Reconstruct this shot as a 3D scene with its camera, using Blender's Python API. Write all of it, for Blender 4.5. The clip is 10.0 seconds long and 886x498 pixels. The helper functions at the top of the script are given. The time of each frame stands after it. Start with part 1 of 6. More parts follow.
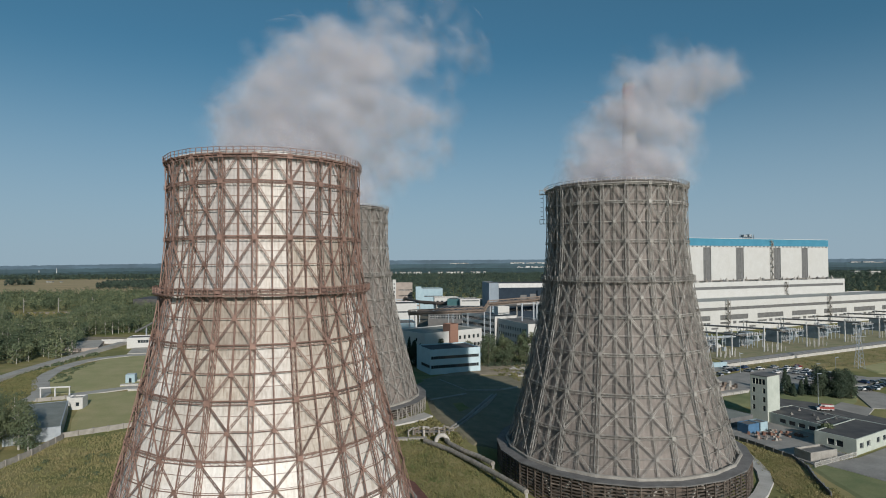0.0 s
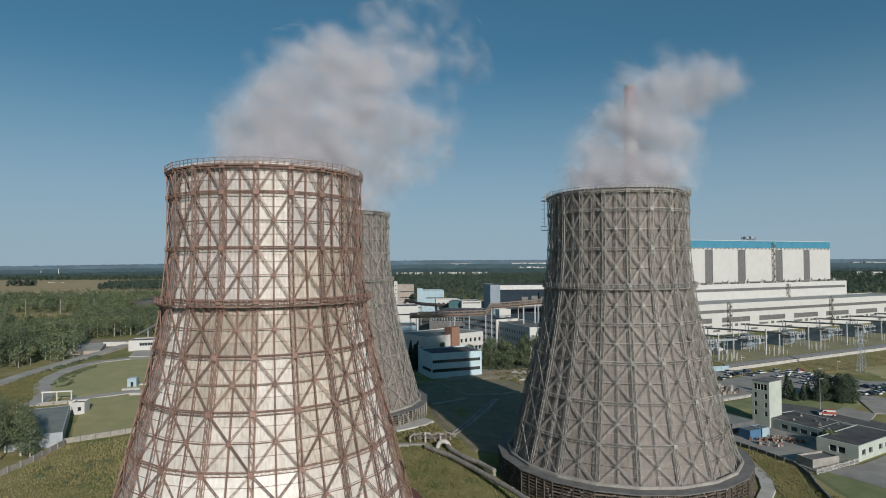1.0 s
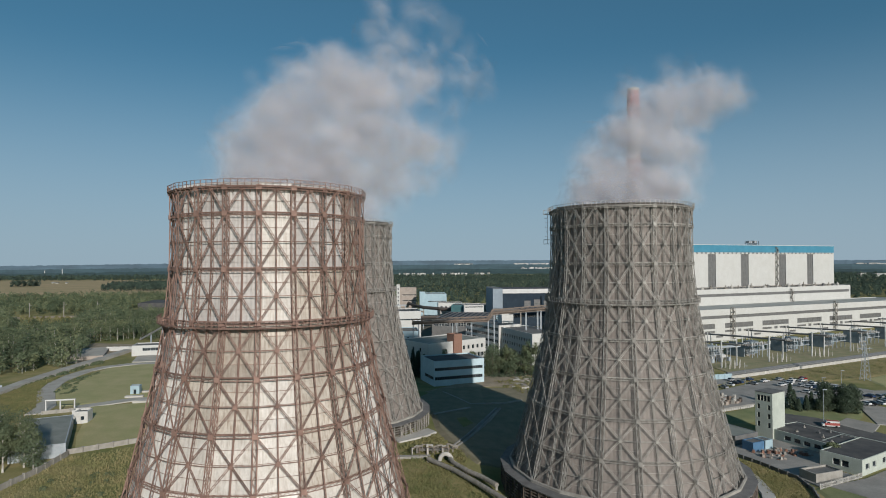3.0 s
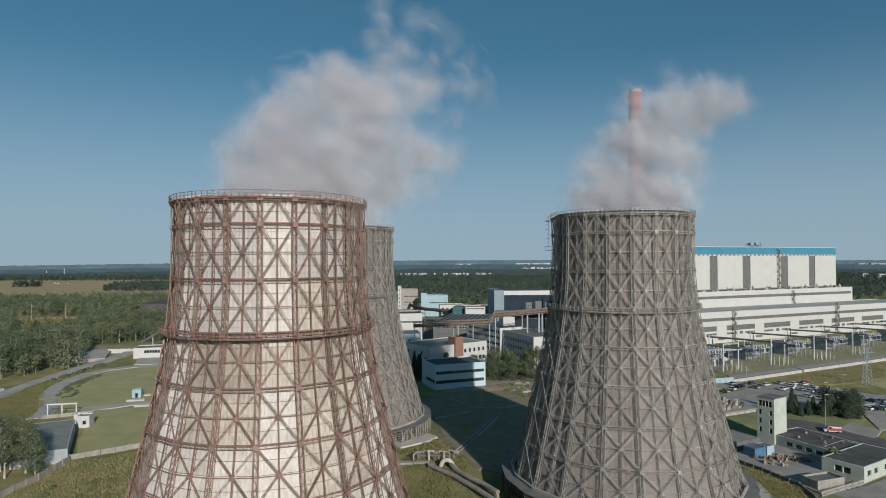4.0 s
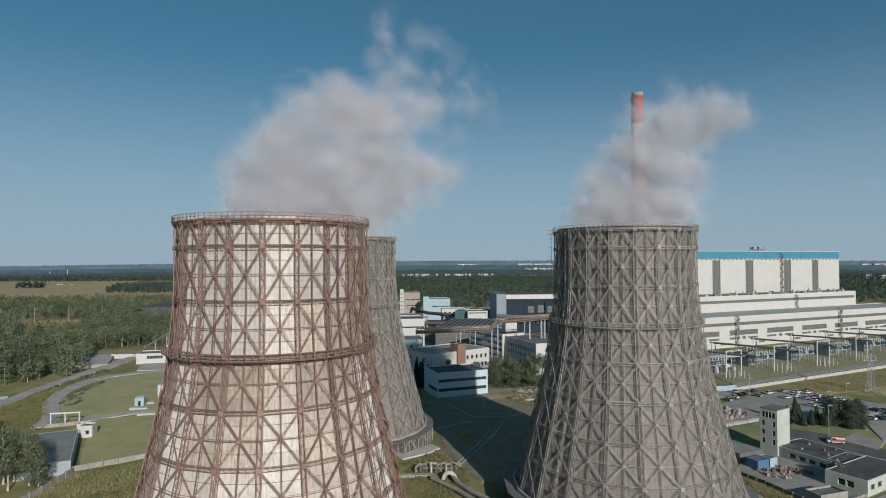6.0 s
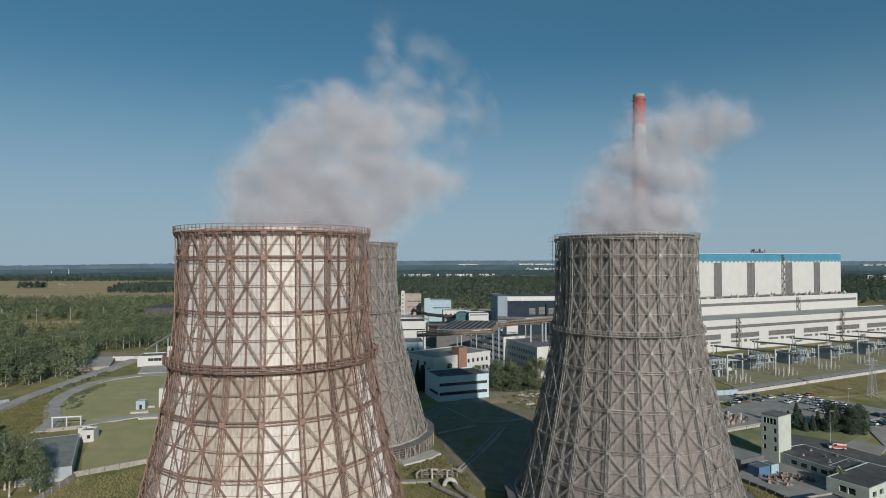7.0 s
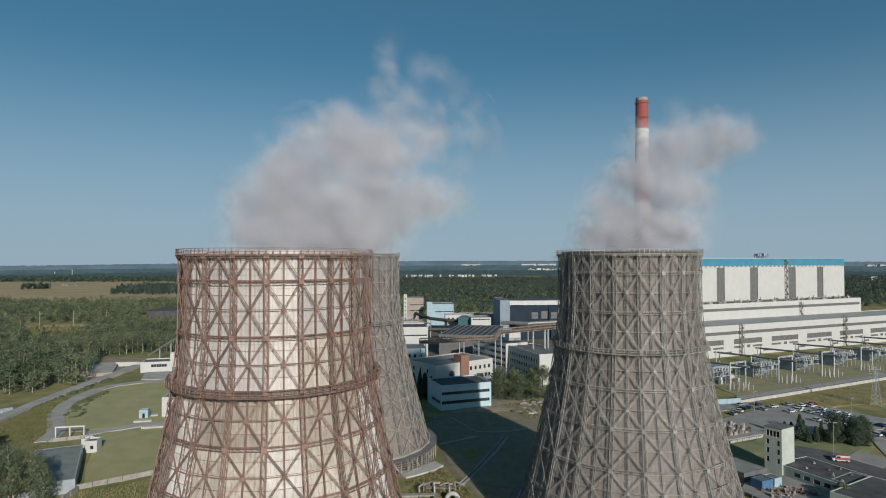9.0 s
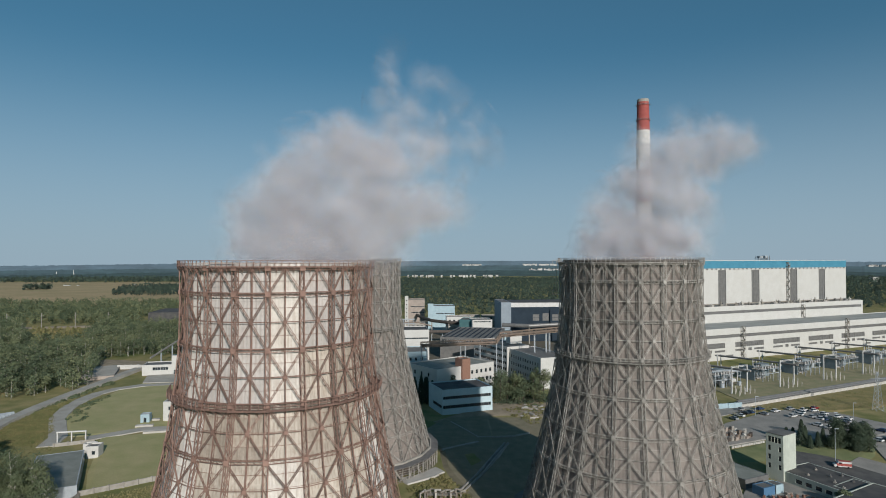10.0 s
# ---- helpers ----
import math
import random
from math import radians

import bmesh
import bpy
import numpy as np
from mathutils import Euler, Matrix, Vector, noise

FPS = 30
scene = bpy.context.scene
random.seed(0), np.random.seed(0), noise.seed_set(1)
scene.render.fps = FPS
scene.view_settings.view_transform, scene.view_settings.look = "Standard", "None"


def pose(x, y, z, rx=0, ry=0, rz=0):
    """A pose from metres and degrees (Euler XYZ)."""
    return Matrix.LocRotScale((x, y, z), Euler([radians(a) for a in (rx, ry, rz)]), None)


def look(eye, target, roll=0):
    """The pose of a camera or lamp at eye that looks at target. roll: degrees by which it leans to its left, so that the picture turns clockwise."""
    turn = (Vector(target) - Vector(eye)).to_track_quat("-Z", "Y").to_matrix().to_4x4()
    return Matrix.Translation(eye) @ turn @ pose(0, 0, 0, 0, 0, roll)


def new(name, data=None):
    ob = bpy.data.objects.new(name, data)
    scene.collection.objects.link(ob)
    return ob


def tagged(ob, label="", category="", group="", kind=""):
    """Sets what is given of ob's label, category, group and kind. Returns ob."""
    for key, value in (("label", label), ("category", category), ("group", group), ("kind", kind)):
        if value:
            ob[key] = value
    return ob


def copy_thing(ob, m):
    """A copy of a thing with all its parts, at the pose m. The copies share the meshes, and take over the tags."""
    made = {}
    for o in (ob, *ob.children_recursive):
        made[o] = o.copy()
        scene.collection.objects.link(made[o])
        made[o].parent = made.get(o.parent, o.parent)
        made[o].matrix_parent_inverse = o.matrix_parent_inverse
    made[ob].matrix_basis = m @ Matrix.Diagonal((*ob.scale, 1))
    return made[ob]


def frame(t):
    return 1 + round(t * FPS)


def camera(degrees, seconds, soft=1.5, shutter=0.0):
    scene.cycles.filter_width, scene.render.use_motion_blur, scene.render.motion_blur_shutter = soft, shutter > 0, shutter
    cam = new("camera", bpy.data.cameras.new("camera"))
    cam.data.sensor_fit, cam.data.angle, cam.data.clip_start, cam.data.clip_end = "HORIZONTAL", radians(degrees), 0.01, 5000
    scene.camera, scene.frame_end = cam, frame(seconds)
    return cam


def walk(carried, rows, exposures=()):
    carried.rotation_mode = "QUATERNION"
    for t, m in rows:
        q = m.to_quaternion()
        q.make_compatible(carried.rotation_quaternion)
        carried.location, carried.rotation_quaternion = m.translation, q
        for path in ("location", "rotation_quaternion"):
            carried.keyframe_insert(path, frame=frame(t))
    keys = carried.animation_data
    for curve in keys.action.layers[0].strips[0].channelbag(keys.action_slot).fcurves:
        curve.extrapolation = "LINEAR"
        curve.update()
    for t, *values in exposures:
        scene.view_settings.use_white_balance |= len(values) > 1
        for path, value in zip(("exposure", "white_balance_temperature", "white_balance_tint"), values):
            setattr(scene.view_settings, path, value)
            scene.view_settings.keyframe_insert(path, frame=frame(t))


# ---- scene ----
cam = camera(72.7, 10.0, soft=1.0)
METRES, EYE, TILT, LEAN, TURN = 19.0, 51.5, 1.2, 0.35, 0.0
ROWS = [
    (0.0, 0.0, 0.0, 0.0, 0.0, 0.0, -0.0),
    (0.5, -0.0006, 0.0006, 0.0462, 0.05, -0.0, -0.01),
    (1.0, -0.0009, 0.0011, 0.092, 0.13, 0.0, -0.0),
    (1.5, -0.0006, 0.0016, 0.1398, 0.19, -0.01, -0.03),
    (2.0, 0.0004, 0.0029, 0.1865, 0.26, -0.01, -0.04),
    (2.5, -0.0, 0.004, 0.2332, 0.31, -0.01, -0.05),
    (4.0, 0.0017, 0.0077, 0.3791, 0.51, -0.06, -0.1),
    (4.5, 0.001, 0.0091, 0.4254, 0.54, -0.06, -0.08),
    (5.0, 0.0014, 0.0093, 0.4743, 0.58, -0.06, -0.11),
    (5.5, 0.0009, 0.0096, 0.5217, 0.66, -0.06, -0.09),
    (7.0, -0.0019, 0.0149, 0.674, 0.83, -0.11, -0.17),
    (7.5, -0.001, 0.0156, 0.728, 0.89, -0.12, -0.17),
    (8.0, -0.0018, 0.0178, 0.7812, 0.94, -0.12, -0.17),
    (8.5, -0.0021, 0.0171, 0.8359, 1.0, -0.12, -0.18),
    (9.0, -0.0033, 0.0181, 0.8895, 1.06, -0.14, -0.19),
    (9.5, -0.0045, 0.0196, 0.944, 1.1, -0.14, -0.19),
    (10.0, -0.0049, 0.0197, 0.9996, 1.17, -0.16, -0.19),
]
walk(cam, [(t, pose(0, 0, EYE, TILT, LEAN, TURN) @ pose(METRES * x, METRES * y, METRES * z, 90 + pitch, roll, yaw)) for t, x, y, z, yaw, pitch, roll in ROWS])
# ---------------------------------------------------------------- world and sun
world = bpy.data.worlds.new("sky")
scene.world = world
world.use_nodes = True
SUN_AZ, SUN_EL = radians(157), radians(21.5)
wn = world.node_tree.nodes
sky = wn.new("ShaderNodeTexSky")
sky.sky_type = "NISHITA"
sky.sun_disc = False
sky.sun_elevation, sky.sun_rotation = SUN_EL, SUN_AZ
sky.altitude, sky.air_density, sky.dust_density, sky.ozone_density = 150, 0.6, 0.5, 3.0
tint = wn.new("ShaderNodeMix")
tint.data_type, tint.blend_type = "RGBA", "MULTIPLY"
tint.inputs[0].default_value, tint.inputs[7].default_value = 1.0, (0.58, 1.17, 1.25, 1)
haze = wn.new("ShaderNodeGamma")
haze.inputs[1].default_value = 0.65
world.node_tree.links.new(sky.outputs[0], haze.inputs[0])
world.node_tree.links.new(haze.outputs[0], tint.inputs[6])
# dry summer haze: the sky pales evenly all round towards the horizon
way, split, low, veil = wn.new("ShaderNodeTexCoord"), wn.new("ShaderNodeSeparateXYZ"), wn.new("ShaderNodeMapRange"), wn.new("ShaderNodeMix")
low.interpolation_type = "SMOOTHSTEP"
low.inputs[1].default_value, low.inputs[2].default_value, low.inputs[3].default_value, low.inputs[4].default_value = -0.02, 0.34, 0.92, 0.0
veil.data_type = "RGBA"
veil.inputs[7].default_value = (3.08, 4.03, 4.85, 1)
world.node_tree.links.new(way.outputs["Generated"], split.inputs[0])
world.node_tree.links.new(split.outputs[2], low.inputs[0])
world.node_tree.links.new(low.outputs[0], veil.inputs[0])
world.node_tree.links.new(tint.outputs[2], veil.inputs[6])
world.node_tree.links.new(veil.outputs[2], wn["Background"].inputs[0])
wn["Background"].inputs[1].default_value = 0.1
sun = new("sun", bpy.data.lights.new("sun", "SUN"))
sun.data.energy, sun.data.angle, sun.data.color = 4.0, radians(0.6), (1.0, 0.94, 0.875)
SDIR = Vector((math.sin(SUN_AZ) * math.cos(SUN_EL), math.cos(SUN_AZ) * math.cos(SUN_EL), math.sin(SUN_EL)))
sun.matrix_world = look(SDIR * 300, (0, 0, 0))


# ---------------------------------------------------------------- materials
BASE_SCALE = 0.86  # even factor on all base colours, tuned with the sun for deeper shade


def mat(name, c1, c2=None, size=2.0, rough=0.7, metal=0.0, bump=0.0, fine=12.0, vary=0.0, streak=0.0, island=False, dirt=None, spec=0.4):
    """A procedural material: two colours mixed by noise of that size (metres), finer grain, bump, streaks along z,
    and brightness that varies from piece to piece."""
    m = bpy.data.materials.new(name)
    m.use_nodes = True
    nt = m.node_tree
    n, ln = nt.nodes, nt.links.new
    b = n["Principled BSDF"]
    b.inputs["Roughness"].default_value, b.inputs["Metallic"].default_value = rough, metal
    b.inputs["Specular IOR Level"].default_value = spec
    tc = n.new("ShaderNodeTexCoord")
    geo = n.new("ShaderNodeNewGeometry")
    big = n.new("ShaderNodeTexNoise")
    big.inputs["Scale"].default_value, big.inputs["Detail"].default_value = 1.0 / size, 5
    ln(geo.outputs["Position"], big.inputs["Vector"])
    grain = n.new("ShaderNodeTexNoise")
    grain.inputs["Scale"].default_value, grain.inputs["Detail"].default_value = fine / size, 3
    ln(geo.outputs["Position"], grain.inputs["Vector"])
    ramp = n.new("ShaderNodeMapRange")
    ramp.inputs[1].default_value, ramp.inputs[2].default_value = 0.32, 0.68
    ln(big.outputs[0], ramp.inputs[0])
    mix = n.new("ShaderNodeMix")
    mix.data_type = "RGBA"
    mix.inputs[6].default_value = (*[v * BASE_SCALE for v in c1], 1)
    mix.inputs[7].default_value = (*[v * BASE_SCALE for v in c2 or tuple(v * 0.75 for v in c1)], 1)
    ln(ramp.outputs[0], mix.inputs[0])
    out = mix.outputs[2]
    if streak:
        mp = n.new("ShaderNodeMapping")
        mp.inputs["Scale"].default_value = (3.2, 3.2, 0.11)
        ln(geo.outputs["Position"], mp.inputs[0])
        st = n.new("ShaderNodeTexNoise")
        st.inputs["Scale"].default_value, st.inputs["Detail"].default_value = 1.0, 4
        ln(mp.outputs[0], st.inputs["Vector"])
        r2 = n.new("ShaderNodeMapRange")
        r2.inputs[1].default_value, r2.inputs[2].default_value, r2.inputs[4].default_value = 0.45, 0.75, streak
        ln(st.outputs[0], r2.inputs[0])
        m2 = n.new("ShaderNodeMix")
        m2.data_type = "RGBA"
        ln(r2.outputs[0], m2.inputs[0])
        ln(out, m2.inputs[6])
        m2.inputs[7].default_value = (*[v * BASE_SCALE for v in dirt or tuple(v * 0.4 for v in c1)], 1)
        out = m2.outputs[2]
    hsv = n.new("ShaderNodeHueSaturation")
    gr = n.new("ShaderNodeMapRange")
    gr.inputs[3].default_value, gr.inputs[4].default_value = 0.8, 1.2
    ln(grain.outputs[0], gr.inputs[0])
    val = gr.outputs[0]
    if vary:
        rnd = n.new("ShaderNodeObjectInfo").outputs["Random"] if not island else geo.outputs["Random Per Island"]
        vr = n.new("ShaderNodeMapRange")
        vr.inputs[3].default_value, vr.inputs[4].default_value = 1 - vary, 1 + vary
        ln(rnd, vr.inputs[0])
        mu = n.new("ShaderNodeMath")
        mu.operation = "MULTIPLY"
        ln(vr.outputs[0], mu.inputs[0])
        ln(val, mu.inputs[1])
        val = mu.outputs[0]
    ln(val, hsv.inputs["Value"])
    ln(out, hsv.inputs["Color"])
    ln(hsv.outputs[0], b.inputs["Base Color"])
    if bump:
        bp = n.new("ShaderNodeBump")
        bp.inputs["Strength"].default_value, bp.inputs["Distance"].default_value = 0.6, bump
        ln(grain.outputs[0], bp.inputs["Height"])
        ln(bp.outputs[0], b.inputs["Normal"])
    return m


RUST = mat("rusty_red_steel", (0.315, 0.20, 0.16), (0.20, 0.123, 0.098), 1.5, 0.75, bump=0.01, vary=0.15)
GREY_STEEL = mat("weathered_grey_steel", (0.44, 0.42, 0.385), (0.25, 0.235, 0.213), 1.5, 0.65, bump=0.01, vary=0.15)
PANEL_WHITE = mat("white_sheet", (0.885, 0.855, 0.81), (0.75, 0.71, 0.65), 3.0, 0.5, vary=0.08, streak=0.35, dirt=(0.33, 0.25, 0.19), bump=0.01)
PANEL_PALE = mat("pale_sheet", (0.71, 0.67, 0.62), (0.58, 0.54, 0.485), 3.0, 0.55, vary=0.1, streak=0.55, dirt=(0.33, 0.25, 0.19), bump=0.01)
# grey-white dulled in colour for the haze over the upper sheets
PANEL_HAZED = mat("dull_grey_white_sheet", (0.575, 0.545, 0.52), (0.48, 0.45, 0.425), 3.0, 0.6, vary=0.09, streak=0.45, dirt=(0.33, 0.26, 0.21), bump=0.01)
PANEL_CREAM = mat("cream_sheet", (0.58, 0.525, 0.455), (0.46, 0.405, 0.34), 3.0, 0.55, vary=0.12, streak=0.75, dirt=(0.26, 0.19, 0.14), bump=0.01)
PANEL_TAN = mat("tan_sheet", (0.48, 0.42, 0.355), (0.36, 0.31, 0.255), 3.0, 0.6, vary=0.12, streak=0.75, dirt=(0.22, 0.16, 0.12), bump=0.01)
PANEL_GREY = mat("grey_sheet", (0.285, 0.25, 0.225), (0.205, 0.18, 0.161), 3.0, 0.75, vary=0.06, streak=0.4, dirt=(0.16, 0.135, 0.12), bump=0.01)
CONCRETE = mat("concrete", (0.42, 0.40, 0.36), (0.30, 0.28, 0.25), 2.0, 0.85, bump=0.02, streak=0.2)
PALE_CONCRETE = mat("pale_concrete", (0.58, 0.56, 0.52), (0.46, 0.44, 0.40), 3.0, 0.85, streak=0.2)
DARK_WOOD = mat("dark_slats", (0.16, 0.13, 0.105), (0.085, 0.066, 0.055), 1.0, 0.8, vary=0.45)
RED_SLATS = mat("red_brown_slats", (0.20, 0.09, 0.07), (0.13, 0.06, 0.05), 1.0, 0.8, vary=0.2)
ROOF_FELT = mat("grey_roof_felt", (0.14, 0.14, 0.135), (0.20, 0.195, 0.185), 4.0, 0.85, bump=0.01)
DARK_ROOF = mat("black_roof_felt", (0.055, 0.057, 0.06), (0.115, 0.11, 0.105), 4.0, 0.85, bump=0.01)
WHITE_WALL = mat("white_wall", (0.605, 0.605, 0.58), (0.565, 0.56, 0.53), 6.0, 0.7, streak=0.08, dirt=(0.5, 0.46, 0.4))
WALL_GREY = mat("grey_glazing", (0.20, 0.2, 0.195), (0.145, 0.145, 0.142), 2.0, 0.4)
WINDOW_FRAME = mat("grey_window_frame", (0.23, 0.232, 0.228), (0.18, 0.18, 0.178), 2.0, 0.6)
BLUE_BAND = mat("blue_cladding", (0.075, 0.28, 0.40), (0.06, 0.24, 0.35), 5.0, 0.5)
PALE_BLUE = mat("pale_blue_wall", (0.42, 0.56, 0.61), (0.35, 0.48, 0.54), 3.0, 0.7, streak=0.25, dirt=(0.3, 0.34, 0.36))
POWDER_BLUE = mat("powder_blue_render", (0.56, 0.70, 0.75), (0.48, 0.62, 0.67), 3.0, 0.75, streak=0.15, dirt=(0.4, 0.46, 0.48))
PALE_GREEN = mat("pale_green_wall", (0.56, 0.60, 0.53), (0.46, 0.50, 0.44), 3.0, 0.8, streak=0.25, dirt=(0.35, 0.36, 0.3))
TAN_WALL = mat("tan_wall", (0.43, 0.37, 0.32), (0.35, 0.30, 0.26), 3.0, 0.8, streak=0.2)
BRICK = mat("brick_wall", (0.31, 0.18, 0.13), (0.25, 0.135, 0.10), 0.5, 0.85, vary=0.2)
ROAD_PALE = mat("pale_worn_asphalt", (0.48, 0.455, 0.405), (0.37, 0.35, 0.31), 7.0, 0.9, bump=0.01)
SHED_BLUE = mat("blue_shed_paint", (0.09, 0.20, 0.34), (0.07, 0.16, 0.27), 2.0, 0.7)
TEAL = mat("teal_wall", (0.07, 0.17, 0.18), (0.05, 0.13, 0.14), 3.0, 0.7)
SLATE_PALE = mat("pale_slate_wall", (0.30, 0.36, 0.41), (0.25, 0.30, 0.345), 4.0, 0.7)
# slate blue with the shade of the big hall's front in its colour
SLATE = mat("slate_blue_wall", (0.032, 0.05, 0.07), (0.024, 0.038, 0.055), 5.0, 0.75, spec=0.15)
GLASS = mat("window_glass", (0.035, 0.045, 0.055), (0.02, 0.03, 0.035), 3.0, 0.08, spec=0.7)
BLUE_GREY = mat("blue_grey_sheet_metal", (0.23, 0.285, 0.315), (0.175, 0.22, 0.245), 3.0, 0.6, vary=0.12)
WHITE_STEEL = mat("white_painted_steel", (0.70, 0.70, 0.68), (0.58, 0.58, 0.56), 2.0, 0.5)
PALE_STEEL = mat("grey_painted_steel", (0.42, 0.46, 0.49), (0.34, 0.38, 0.41), 2.0, 0.5, vary=0.1)
BROWN_STEEL = mat("brown_pipe_steel", (0.26, 0.20, 0.16), (0.18, 0.14, 0.11), 2.0, 0.7, vary=0.1)
LAGGING = mat("pipe_lagging", (0.36, 0.335, 0.29), (0.24, 0.22, 0.19), 1.0, 0.8, bump=0.03)
CHIM_RED = mat("red_chimney_paint", (0.42, 0.10, 0.085), (0.33, 0.08, 0.07), 6.0, 0.8)
CHIM_WHITE = mat("white_chimney_paint", (0.70, 0.68, 0.64), (0.6, 0.58, 0.55), 6.0, 0.8)
ASPHALT_OLD = mat("old_asphalt", (0.085, 0.085, 0.085), (0.13, 0.128, 0.122), 3.0, 0.9, bump=0.01)
SHED_ROOF = mat("green_grey_roof", (0.29, 0.305, 0.275), (0.215, 0.23, 0.205), 5.0, 0.8, bump=0.01)
DARK_SHEET = mat("dark_brown_sheet", (0.12, 0.10, 0.09), (0.08, 0.07, 0.06), 2.0, 0.8, vary=0.1)
DARK_ASPHALT = mat("dark_asphalt", (0.12, 0.108, 0.08), (0.16, 0.142, 0.105), 5.0, 0.9)
# grass and earth toned for the shade between the towers
SHADE_GRASS = mat("thin_trodden_grass", (0.195, 0.18, 0.115), (0.27, 0.235, 0.16), 4.0, 0.95, bump=0.05, fine=16)
YARD = mat("pale_yard_concrete", (0.36, 0.345, 0.315), (0.26, 0.25, 0.23), 6.0, 0.9, bump=0.01)
HALL_ROOF = mat("pale_green_grey_roof", (0.40, 0.415, 0.395), (0.31, 0.325, 0.305), 9.0, 0.8)
OCHRE = mat("dry_ochre_grass", (0.38, 0.29, 0.13), (0.24, 0.22, 0.09), 7.0, 0.95, bump=0.08, fine=16)
SKIRT = mat("grey_skirt_roof", (0.21, 0.205, 0.20), (0.14, 0.136, 0.132), 2.0, 0.85, streak=0.3)
DIRT = mat("dry_dirt", (0.37, 0.31, 0.23), (0.25, 0.21, 0.145), 5.0, 0.95)
STRIP_GRASS = mat("green_grass_strip", (0.16, 0.195, 0.085), (0.24, 0.25, 0.12), 5.0, 0.95, bump=0.05, fine=20)
YARD_GRASS = mat("thin_yard_grass", (0.25, 0.255, 0.13), (0.36, 0.31, 0.19), 6.0, 0.95, bump=0.05, fine=20)
LAWN = mat("mown_lawn", (0.345, 0.345, 0.15), (0.45, 0.395, 0.205), 9.0, 0.95, bump=0.05, fine=20)
FIELD = mat("dry_field", (0.50, 0.38, 0.235), (0.37, 0.32, 0.18), 90.0, 0.95, spec=0.03)
LEAF = mat("tree_leaves", (0.12, 0.163, 0.098), (0.195, 0.22, 0.115), 13.0, 0.7, vary=0.10, island=True, spec=0.3)
# leaf green blued in the colour to stand in for distance haze
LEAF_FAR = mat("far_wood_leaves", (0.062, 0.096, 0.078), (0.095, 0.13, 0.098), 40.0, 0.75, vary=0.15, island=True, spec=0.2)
LEAF_DRY = mat("shrub_leaves", (0.22, 0.235, 0.105), (0.35, 0.305, 0.15), 4.0, 0.9, vary=0.2, island=True, spec=0.05)
LEAF_DARK = mat("dark_tree_leaves", (0.085, 0.12, 0.085), (0.12, 0.15, 0.095), 8.0, 0.8, vary=0.2, island=True, spec=0.1)
TUFT_DRY = mat("dry_grass_blades", (0.30, 0.30, 0.135), (0.47, 0.40, 0.215), 6.0, 0.9, vary=0.12, island=True, spec=0.05)
TUFT = mat("grass_blades", (0.20, 0.235, 0.10), (0.365, 0.32, 0.16), 6.0, 0.9, vary=0.12, island=True, spec=0.05)
NEEDLE = mat("spruce_needles", (0.06, 0.088, 0.065), (0.085, 0.112, 0.07), 5.0, 0.8, vary=0.2, island=True, spec=0.1)


def leafy(m, share):
    """Thin leaves let part of the light through; each tree of a wood has its own shade of green."""
    n, ln = m.node_tree.nodes, m.node_tree.links.new
    b = n["Principled BSDF"]
    tone, hue = n.new("ShaderNodeAttribute"), next(q for q in n if q.type == "HUE_SAT")
    tone.attribute_name = "tone"
    own, plus, ripe = n.new("ShaderNodeMath"), n.new("ShaderNodeMath"), n.new("ShaderNodeMath")
    own.operation, plus.operation, ripe.operation = "MULTIPLY", "ADD", "MULTIPLY_ADD"
    plus.inputs[1].default_value = 1.0
    ripe.inputs[1].default_value, ripe.inputs[2].default_value = -0.05, 0.5
    ln(tone.outputs["Fac"], plus.inputs[0])
    ln(hue.inputs["Value"].links[0].from_socket, own.inputs[0])
    ln(plus.outputs[0], own.inputs[1])
    ln(own.outputs[0], hue.inputs["Value"])
    ln(tone.outputs["Fac"], ripe.inputs[0])
    ln(ripe.outputs[0], hue.inputs["Hue"])
    tr, mx = n.new("ShaderNodeBsdfTranslucent"), n.new("ShaderNodeMixShader")
    mx.inputs[0].default_value = share
    ln(b.inputs["Base Color"].links[0].from_socket, tr.inputs[0])
    ln(b.outputs[0], mx.inputs[1])
    ln(tr.outputs[0], mx.inputs[2])
    ln(mx.outputs[0], n["Material Output"].inputs[0])


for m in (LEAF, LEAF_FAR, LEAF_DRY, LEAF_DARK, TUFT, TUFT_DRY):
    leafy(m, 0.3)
BARK = mat("bark", (0.12, 0.095, 0.075), (0.07, 0.055, 0.045), 0.5, 0.9)
BIRCH = mat("birch_bark", (0.62, 0.59, 0.53), (0.35, 0.33, 0.29), 0.8, 0.85)
TYRE = mat("tyre_rubber", (0.02, 0.02, 0.02), (0.03, 0.03, 0.03), 0.5, 0.9)
# haze put into the ridges: the farther one is bluer and glows more
RIDGES = []
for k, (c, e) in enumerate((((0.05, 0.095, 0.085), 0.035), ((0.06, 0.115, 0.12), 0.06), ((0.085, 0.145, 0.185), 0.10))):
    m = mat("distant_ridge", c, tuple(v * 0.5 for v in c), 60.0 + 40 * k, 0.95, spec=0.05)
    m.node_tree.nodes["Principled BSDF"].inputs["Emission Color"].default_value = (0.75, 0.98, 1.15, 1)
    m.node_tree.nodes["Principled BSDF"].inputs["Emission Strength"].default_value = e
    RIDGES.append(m)


